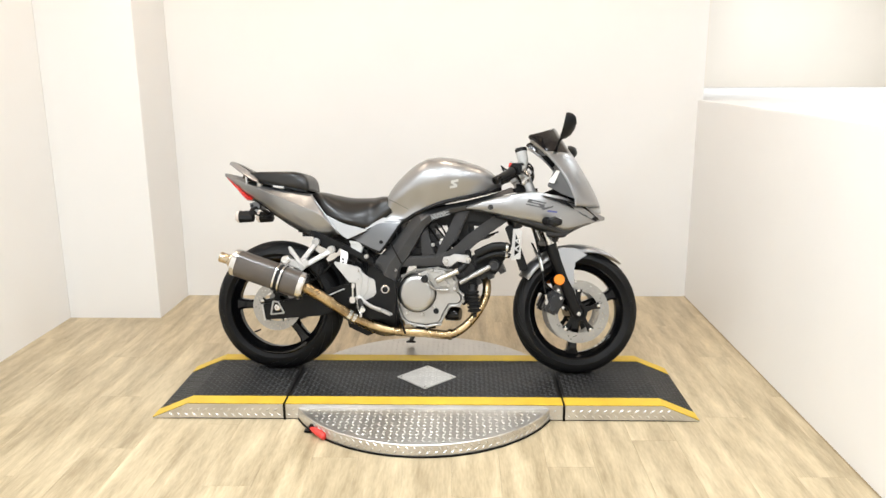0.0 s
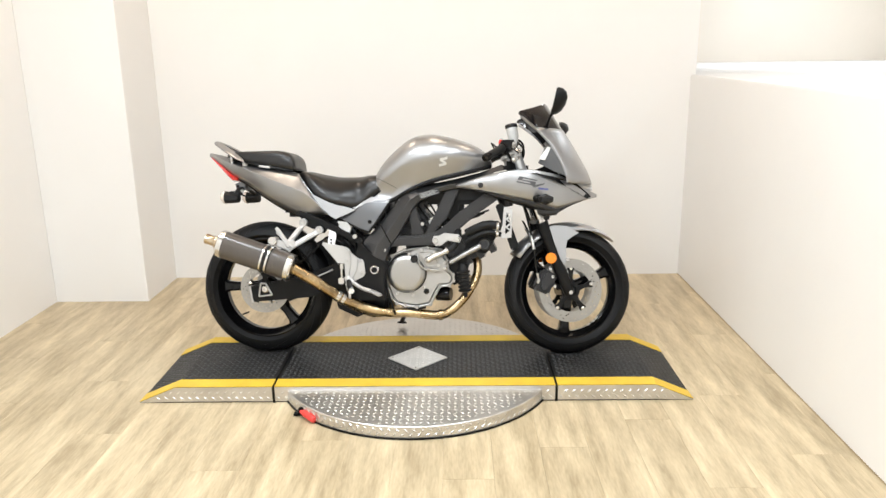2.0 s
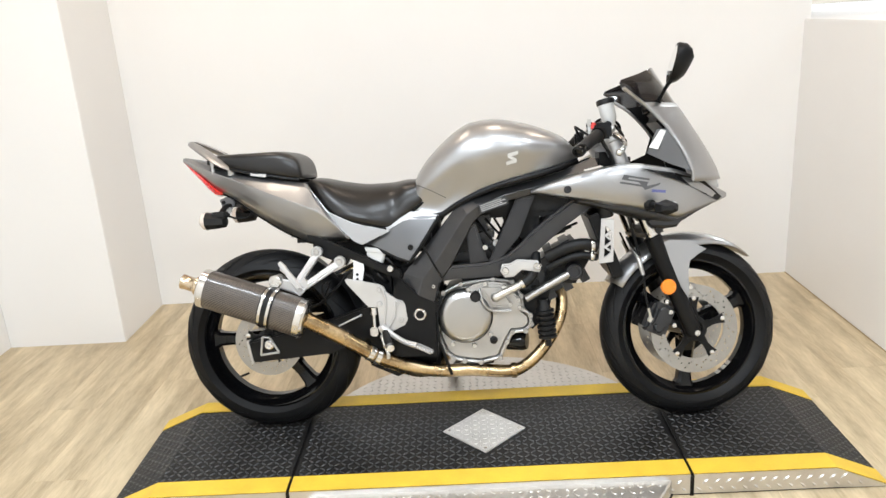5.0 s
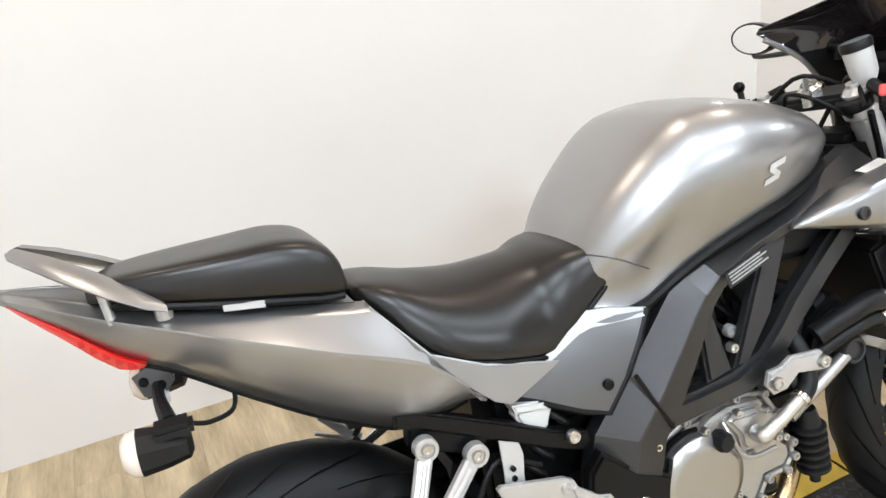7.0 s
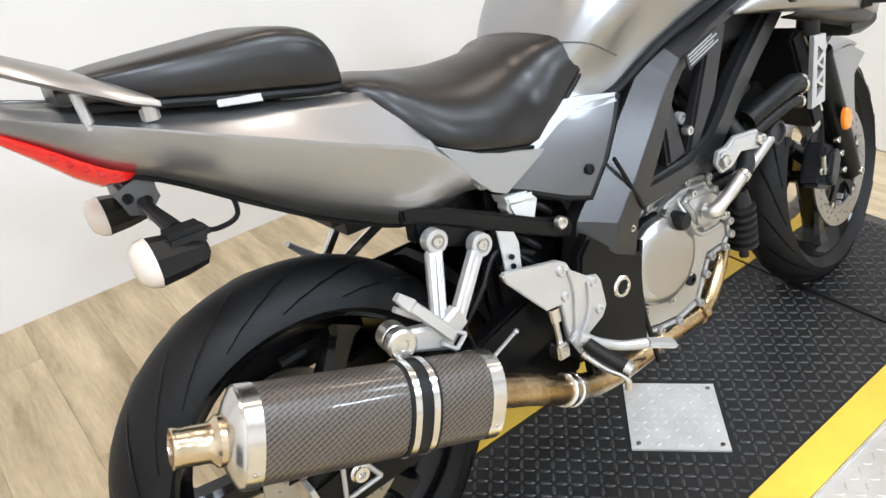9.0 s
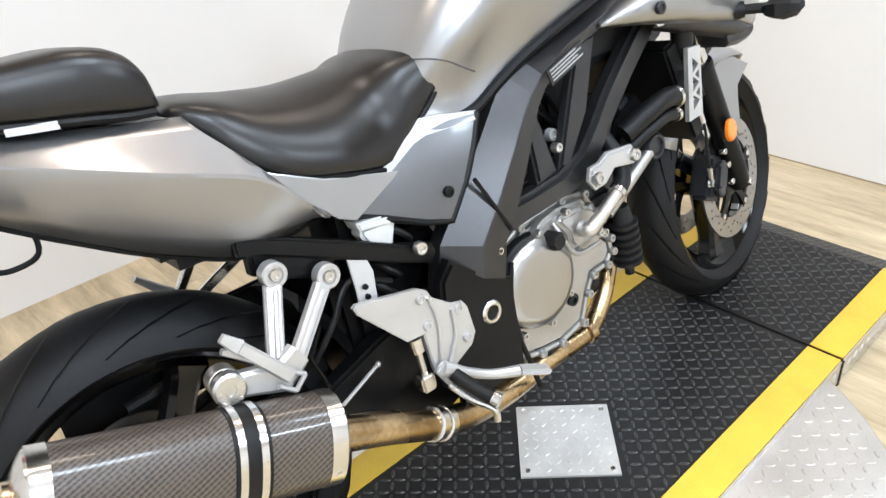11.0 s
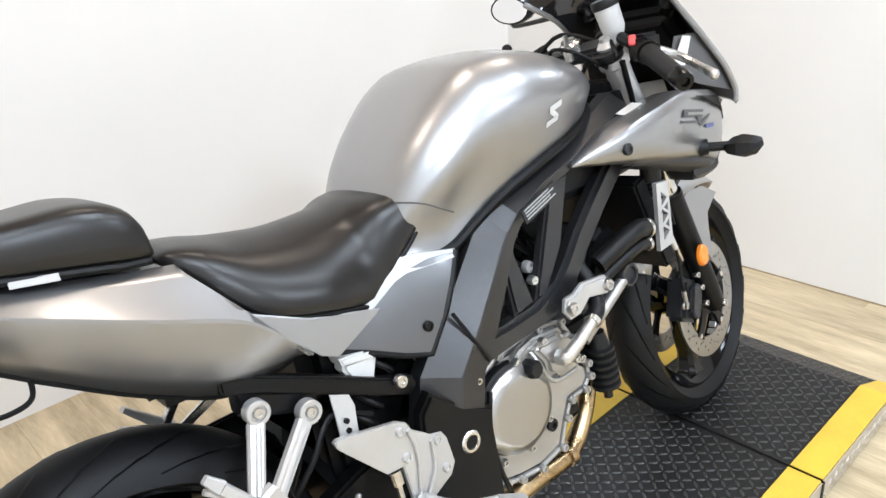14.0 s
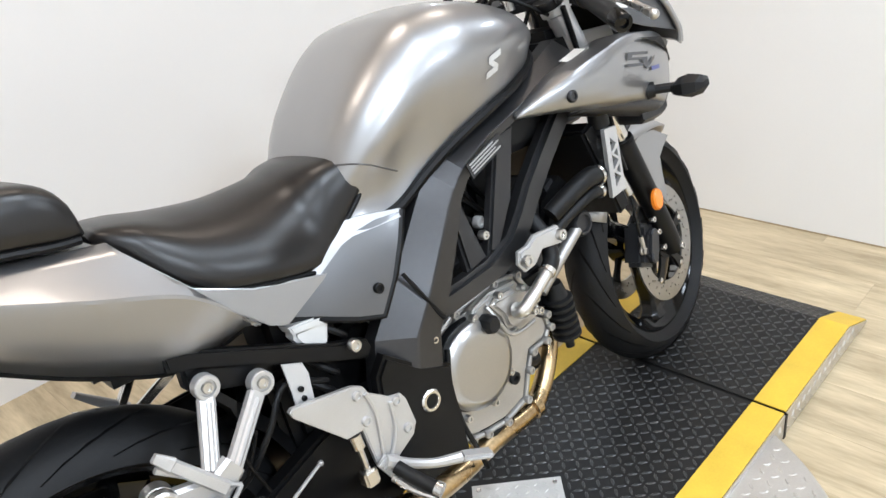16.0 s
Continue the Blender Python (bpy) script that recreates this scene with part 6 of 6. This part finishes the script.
# front indicators
for s in (-1, 1):
    bm = bmesh.new()
    tube(bm, [(0.552, s * 0.185, 0.729), (0.562, s * 0.200, 0.729)], [0.019, 0.016], 12, 1)
    tube(bm, [(0.556, s * 0.195, 0.729), (0.575, s * 0.225, 0.727), (0.585, s * 0.24, 0.725)], 0.010, 10, 2)
    secs = []
    for x, r in ((0.0, 0.011), (0.012, 0.023), (0.032, 0.029), (0.055, 0.023), (0.064, 0.010)):
        c = Vector((0.580 + 0.30 * x, s * (0.232 + x), 0.724))
        secs.append([c + Vector((math.cos(t) * r * 1.25, 0, math.sin(t) * r * 0.85)) for t in [radians(30 + 60 * k) for k in range(6)]])
    loft(bm, secs)
    fi = part("front_indicator", bm, DARK, bike, "black front indicator on a short stalk", smooth=30)
    bm = bmesh.new()
    lathe(bm, (0.612, s * 0.262, 0.724), (1, 0, 0), [(0.020, -0.004), (0.016, 0.008), (0, 0.011)], 14)
    part("indicator_lens", bm, CLEAR, fi, "clear lens")

# mirrors
for s in (-1, 1):
    bm = bmesh.new()
    C = Vector((0.690, 0.455, 1.090)) if s > 0 else Vector((0.622, -0.222, 1.152))
    a, b = (0.075, 0.040) if s > 0 else (0.046, 0.056)
    secs = []
    for x, k in ((0.0, 1.0), (0.008, 1.04), (0.028, 0.95), (0.046, 0.68), (0.056, 0.25)):
        secs.append([C + Vector((x + 0.22 * math.sin(t) * b * k, math.cos(t) * a * k + s * 0.02 * math.sin(t), math.sin(t) * b * k)) for t in [2 * math.pi * j / 20 for j in range(20)]])
    loft(bm, secs)
    tube(bm, [C + Vector((0.0, -s * a * 0.1, -b * 0.85)), C + Vector((-0.012, -s * a * 0.5, -b * 1.15)), (0.600, s * 0.128, 1.050), (0.604, s * 0.105, 1.030)], [0.0075, 0.006, 0.007, 0.016], 10, 4)
    mi = part("mirror", bm, BLACK, bike, "black rear-view mirror on a stalk", smooth=50)
    bm = bmesh.new()
    bm.faces.new([bm.verts.new(C + Vector((-0.0012 + 0.22 * math.sin(t) * b * 0.9, math.cos(t) * a * 0.9 + s * 0.018 * math.sin(t), math.sin(t) * b * 0.9))) for t in [2 * math.pi * j / 20 for j in range(20)]])
    part("mirror_glass", bm, MIRROR, mi, "mirror glass", smooth=0)

# front fork
AX = Vector(FW) + Vector((-0.004, 0, -0.002))
for s in (-1, 1):
    o = AX + Vector((-0.006, s * 0.098, -0.012))
    bm = bmesh.new()
    tube(bm, [o, o + FD * 0.05, o + FD * 0.33, o + FD * 0.345], [0.023, 0.027, 0.028, 0.030], 18, 3)
    fk = part("fork_leg", bm, BLACK, bike, "black fork leg")
    fk.matrix_basis = STEER
    bm = bmesh.new()
    tube(bm, [o + FD * 0.34, o + FD * 0.52], 0.0215, 16, 1)
    part("stanchion", bm, CHROME, fk, "polished fork tube")
    bm = bmesh.new()
    lathe(bm, o, FD, [(0.0275, 0.48), (0.0275, 0.690), (0.0335, 0.694), (0.0345, 0.704), (0.0300, 0.713)], 24)
    part("upper_tube", bm, BRUSHED, fk, "silver upper fork tube")
    bm = bmesh.new()
    lathe(bm, o + FD * 0.734, FD, [(0.024, 0), (0.025, 0.006), (0.019, 0.012), (0.013, 0.016), (0.012, 0.024), (0, 0.024)], 20)
    part("fork_cap", bm, BRUSHED, fk)
    bolt(fk, o + Vector((0, s * 0.022, 0.008)), 0.010, CHROME, 0.008, axis=(0, s, 0))
    bm = bmesh.new()
    box(bm, (-0.04, -0.022, -0.052), (0.038, 0.030, 0.052), 0.010, 2, Matrix.Translation((0.590, 0.02 + s * 0.076, 0.338)) @ pose(0, 0, 0, 0, 25, 0))
    box(bm, (-0.028, -0.034, -0.03), (0.022, 0.034, 0.03), 0.008, 2, Matrix.Translation((0.590, 0.02 + s * 0.080, 0.340)) @ pose(0, 0, 0, 0, 25, 0))
    for q in (-0.026, 0.024):
        lathe(bm, (0.590 + q * 0.4, 0.02 + s * 0.10, 0.338 + q), (0, s, 0), [(0.016, 0), (0.016, 0.010), (0.012, 0.013), (0, 0.013)], 16)
    cp = part("brake_calliper", bm, FRAME, bike, "dark grey front brake calliper")
    cp.matrix_basis = STEER
    for q in ((0.618, 0.398), (0.630, 0.362), (0.640, 0.318)):
        bolt(cp, (q[0] - 0.012, 0.02 + s * 0.108, q[1]), 0.008, CHROME, 0.008, axis=(0, s, 0))
    bm = bmesh.new()
    tube(bm, [(0.570, 0.02 + s * 0.112, 0.36), (0.556, 0.02 + s * 0.118, 0.42), (0.550, 0.02 + s * 0.12, 0.48), (0.54, 0.02 + s * 0.11, 0.54), (0.50, s * 0.07, 0.62)], 0.0034, 8, 5)
    bl = part("brake_line", bm, DARK, bike, "dark brake line")
    bm = bmesh.new()
    lathe(bm, (0.572, 0.02 + s * 0.106, 0.345), (0, s, 0), [(0.011, 0), (0.011, 0.004), (0.008, 0.006), (0.008, 0.012), (0, 0.012)], 14)
    tube(bm, [(0.573, 0.02 + s * 0.112, 0.345), (0.564, 0.02 + s * 0.115, 0.385)], 0.0056, 10, 1)
    part("line_fitting", bm, POLISH, bl, "bright brake line fitting")
    bm = bmesh.new()
    tube(bm, [(0.548, 0.02 + s * 0.118, 0.495), (0.535, 0.02 + s * 0.108, 0.548), (0.515, 0.02 + s * 0.09, 0.585)], [0.0065, 0.008, 0.006], 10, 3)
    part("line_sleeve", bm, POLISH, bl, "bright brake line sleeve")
    bm = bmesh.new()
    lathe(bm, (0.606, 0.0145 + s * 0.127, 0.448), (0.1, s, 0), [(0.0255, -0.004), (0.0255, 0.003), (0.022, 0.007), (0, 0.008)], 32)
    part("reflector", bm, ORANGE, fk, "round orange reflector")
for w0, nm in ((0.36, "lower_clamp"), (0.722, "upper_clamp")):
    bm = bmesh.new()
    o = AX + FD * w0
    box(bm, (-0.032, -0.116 if w0 < 0.5 else -0.090, -0.014), (0.036 if w0 < 0.5 else 0.026, 0.116 if w0 < 0.5 else 0.090, 0.014), 0.008, 2, Matrix.Translation(o) @ pose(0, 0, 0, 0, -22, 0))
    part(nm, bm, FRAME, bike, "dark grey fork clamp").matrix_basis = STEER
bm = bmesh.new()
lathe(bm, AX + FD * 0.735, FD, [(0.026, 0), (0.026, 0.012), (0.016, 0.018), (0.016, 0.022), (0, 0.022)], 8)
part("stem_nut", bm, POLISH, bike)
# front mud guard
bm = bmesh.new()
secs = []
for k in range(22):
    a = radians(46 + 102 * k / 21)
    hw = 0.012 + 0.060 * min(1, k / 3.5) ** 0.8
    r = 0.319 + 0.002 * min(1, k / 5)
    d = Vector((math.cos(a), 0, math.sin(a)))
    c = Vector(FW)
    secs.append([c + d * (r - 0.040 * min(1, k / 8) * abs(x) ** 3) + Vector((0, x * hw, 0)) for x in np.linspace(-1, 1, 13)])
loft(bm, secs, closed=False)
mg = part("front_mud_guard", bm, SILVER, bike, "silver front mud guard", smooth=60)
mg.matrix_basis = STEER
sol = mg.modifiers.new("thick", "SOLIDIFY")
sol.thickness = 0.004
for s in (-1, 1):
    bm = bmesh.new()
    inv = STEER.inverted()
    pts = [(0.754, 0.083, 0.572), (0.728, 0.086, 0.557), (0.700, 0.089, 0.536), (0.694, 0.092, 0.500), (0.696, 0.094, 0.440), (0.690, 0.094, 0.418), (0.668, 0.094, 0.454), (0.622, 0.090, 0.550), (0.600, 0.085, 0.592), (0.640, 0.082, 0.606), (0.700, 0.082, 0.602)]
    pts = [inv @ Vector((u, -v, w)) for u, v, w in pts]
    plate(bm, [p if s < 0 else Vector((p.x, 2 * FW[1] - p.y, p.z)) for p in pts], -s * 0.004, 0.0015)
    wing = part("guard_wing", bm, SILVER, mg, "silver side wing of the mud guard")
    bolt(wing, (0.690, FW[1] + s * 0.100, 0.440), 0.008, CHROME, 0.006, axis=(0, s, 0))

# handle bars and controls
for s in (-1, 1):
    GI, GO = Vector((0.405, s * 0.192, 0.954)), Vector((0.320, s * 0.334, 0.896))
    if s > 0:
        GI, GO = Vector((0.372, 0.190, 0.940)), Vector((0.262, 0.316, 0.872))
    d = (GO - GI).normalized()
    bm = bmesh.new()
    tube(bm, [(0.445, s * 0.105, 0.985), GI, GI + d * 0.02], [0.012, 0.012, 0.012], 12, 3)
    lathe(bm, AX + FD * 0.724 + Vector((-0.006, s * 0.098, -0.012)), FD, [(0.030, -0.010), (0.032, -0.007), (0.032, 0.007), (0.030, 0.010)], 24)
    hb = part("clip_on_bar", bm, BLACK, bike, "black clip-on handle bar")
    bm = bmesh.new()
    tube(bm, [GI + d * 0.012, GI + d * 0.02, GI + d * 0.05, GI + d * 0.125, GI + d * 0.13], [0.020, 0.0200, 0.0185, 0.0180, 0.0185], 16, 3)
    part("grip", bm, DARK, hb, "black rubber grip")
    bm = bmesh.new()
    lathe(bm, GI + d * 0.13, d, [(0.014, 0), (0.0185, 0.002), (0.0195, 0.02), (0.017, 0.032), (0.009, 0.034), (0.007, 0.028), (0, 0.028)], 24)
    part("bar_end", bm, GLOSSBLACK, hb, "black bar-end weight")
    bm = bmesh.new()
    q = GI - d * 0.018
    tube(bm, [q - d * 0.022, q, q + d * 0.026], [0.022, 0.026, 0.024], 12, 3)
    box(bm, (-0.026, -0.024, -0.024), (0.026, 0.022, 0.026), 0.007, 2, Matrix.Translation(q + Vector((0.004, 0, 0.002))))
    sb = part("switch_box", bm, BLACK, hb, "black switch housing")
    if s < 0:
        bm = bmesh.new()
        box(bm, (-0.010, -0.007, -0.003), (0.010, 0.007, 0.006), 0.002, 2, Matrix.Translation(q + Vector((-0.022, 0.006, 0.020))) @ pose(0, 0, 0, 30, -75, 25))
        part("stop_switch", bm, REDGRIP, sb, "red engine stop switch")
    LV = [GI + Vector((0.045, 0, -0.008)) - d * 0.01, GI + Vector((0.085, 0, -0.014)) + d * 0.03, GI + Vector((0.105, 0, -0.018)) + d * 0.08, GI + Vector((0.110, 0, -0.016)) + d * 0.135]
    bm = bmesh.new()
    tube(bm, LV, [0.010, 0.0085, 0.0080, 0.0095], 10, 4)
    bmesh.ops.create_uvsphere(bm, u_segments=12, v_segments=8, radius=0.0105, matrix=Matrix.Translation(LV[-1]))
    part("lever", bm, POLISH, hb, "polished hand lever")
# front brake reservoir
R0, RA = Vector((0.452, -0.084, 1.000)), Vector((-0.20, 0.10, 0.97)).normalized()
bm = bmesh.new()
lathe(bm, R0, RA, [(0.006, -0.034), (0.009, -0.026), (0.0205, -0.004), (0.0245, 0.006), (0.0262, 0.050), (0.0, 0.050)], 24)
rv = part("brake_reservoir", bm, CUP, bike, "translucent white brake fluid reservoir with black lid")
bm = bmesh.new()
lathe(bm, R0 + RA * 0.050, RA, [(0.0275, 0), (0.0285, 0.004), (0.0285, 0.014), (0.026, 0.018), (0, 0.019)], 24)
part("lid", bm, DARK, rv, "black screw lid")
bm = bmesh.new()
tube(bm, [R0 + Vector((0, 0, -0.02)), R0 + Vector((0.0, -0.05, -0.03)), (0.425, -0.14, 0.965)], [0.008, 0.012, 0.016], 10, 3)
part("master_cylinder", bm, POLISH, bike, "silver brake master cylinder")
# ball mount, cables
bm = bmesh.new()
tube(bm, [(0.405, 0.175, 0.940), (0.420, 0.203, 0.990)], 0.007, 8, 1)
bmesh.ops.create_uvsphere(bm, u_segments=14, v_segments=10, radius=0.0125, matrix=Matrix.Translation((0.420, 0.205, 0.999)))
part("ball_mount", bm, BLACK, bike, "small black ball mount")
bm = bmesh.new()
tube(bm, [(0.41, -0.12, 0.95), (0.46, -0.05, 1.0), (0.50, 0.02, 0.97), (0.47, 0.06, 0.88)], 0.005, 8, 5)
part("cable", bm, BLACK, bike, "black control cable")
bm = bmesh.new()
tube(bm, [(0.40, 0.12, 0.95), (0.44, 0.05, 1.01), (0.50, -0.04, 0.95), (0.47, -0.08, 0.86)], 0.005, 8, 5)
part("cable", bm, BLACK, bike, "black control cable")
bm = bmesh.new()
tube(bm, [(0.37, 0.03, 0.95), (0.35, 0.0, 0.985), (0.36, -0.05, 0.975), (0.42, -0.08, 0.93)], 0.004, 8, 5)
part("cable", bm, BLACK, bike, "black control cable")
bm = bmesh.new()
tube(bm, [(0.42, -0.12, 0.94), (0.46, -0.10, 0.86), (0.45, -0.12, 0.78), (0.47, -0.12, 0.70)], 0.006, 8, 5)
part("cable", bm, BLACK, bike, "black control cable")
bm = bmesh.new()
tube(bm, [(0.43, -0.05, 0.94), (0.49, -0.09, 0.82), (0.50, -0.12, 0.70), (0.52, -0.11, 0.62), (0.535, -0.11, 0.56)], 0.005, 8, 5)
part("cable", bm, BLACK, bike, "black control cable")
bm = bmesh.new()
box(bm, (0.40, -0.08, 0.80), (0.52, 0.08, 0.90), 0.02)
part("ignition_housing", bm, BLACK, bike)
bm = bmesh.new()
tube(bm, [(0.40, 0.0, 0.955), (0.396, 0.0, 0.985)], 0.010, 10, 1)
box(bm, (0.390, -0.002, 0.985), (0.402, 0.002, 1.01), 0.001)
part("ignition_key", bm, POLISH, bike)

# side stand
bm = bmesh.new()
tube(bm, [(-0.045, 0.12, 0.22), (-0.08, 0.20, 0.155), (-0.118, 0.325, 0.088)], [0.014, 0.011, 0.011], 10, 3)
lathe(bm, (-0.120, 0.335, 0.072), (0, 0.208, 0.978), [(0.025, 0), (0.025, 0.008), (0.012, 0.014)], 16)
part("side_stand", bm, BLACK, bike, "black side stand leg with a foot")

# ---- floor planks ----
WIDE, LONG = 0.185, 1.22
x, col = LEFT, 0
cache = {}


def plank_mesh(w, l):
    key = (round(w, 3), round(l, 3))
    if key not in cache:
        bm = bmesh.new()
        g, c = 0.0001, 0.0003
        lo = [(g, g), (w - g, g), (w - g, l - g), (g, l - g)]
        hi = [(g + c, g + c), (w - g - c, g + c), (w - g - c, l - g - c), (g + c, l - g - c)]
        a = [bm.verts.new((*p, -0.006)) for p in lo]
        m = [bm.verts.new((*p, -0.0010)) for p in lo]
        t = [bm.verts.new((*p, 0.0)) for p in hi]
        bm.faces.new(t)
        for k in range(4):
            bm.faces.new((a[k], a[(k + 1) % 4], m[(k + 1) % 4], m[k]))
            bm.faces.new((m[k], m[(k + 1) % 4], t[(k + 1) % 4], t[k]))
        cache[key] = finish("plank", bm, WOOD, 0)
    return cache[key]


while x < RIGHT - 0.01:
    w = min(WIDE, RIGHT - x)
    y = FRONT - (0.41 * col % 1.0) * LONG
    while y < BACK - 0.01:
        y0, y1 = max(y, FRONT), min(y + LONG, BACK)
        if y1 - y0 > 0.02:
            o = new("plank", plank_mesh(w, y1 - y0))
            o.parent = floor
            o.location = (x, y0, 0)
        y += LONG
    x += WIDE
    col += 1
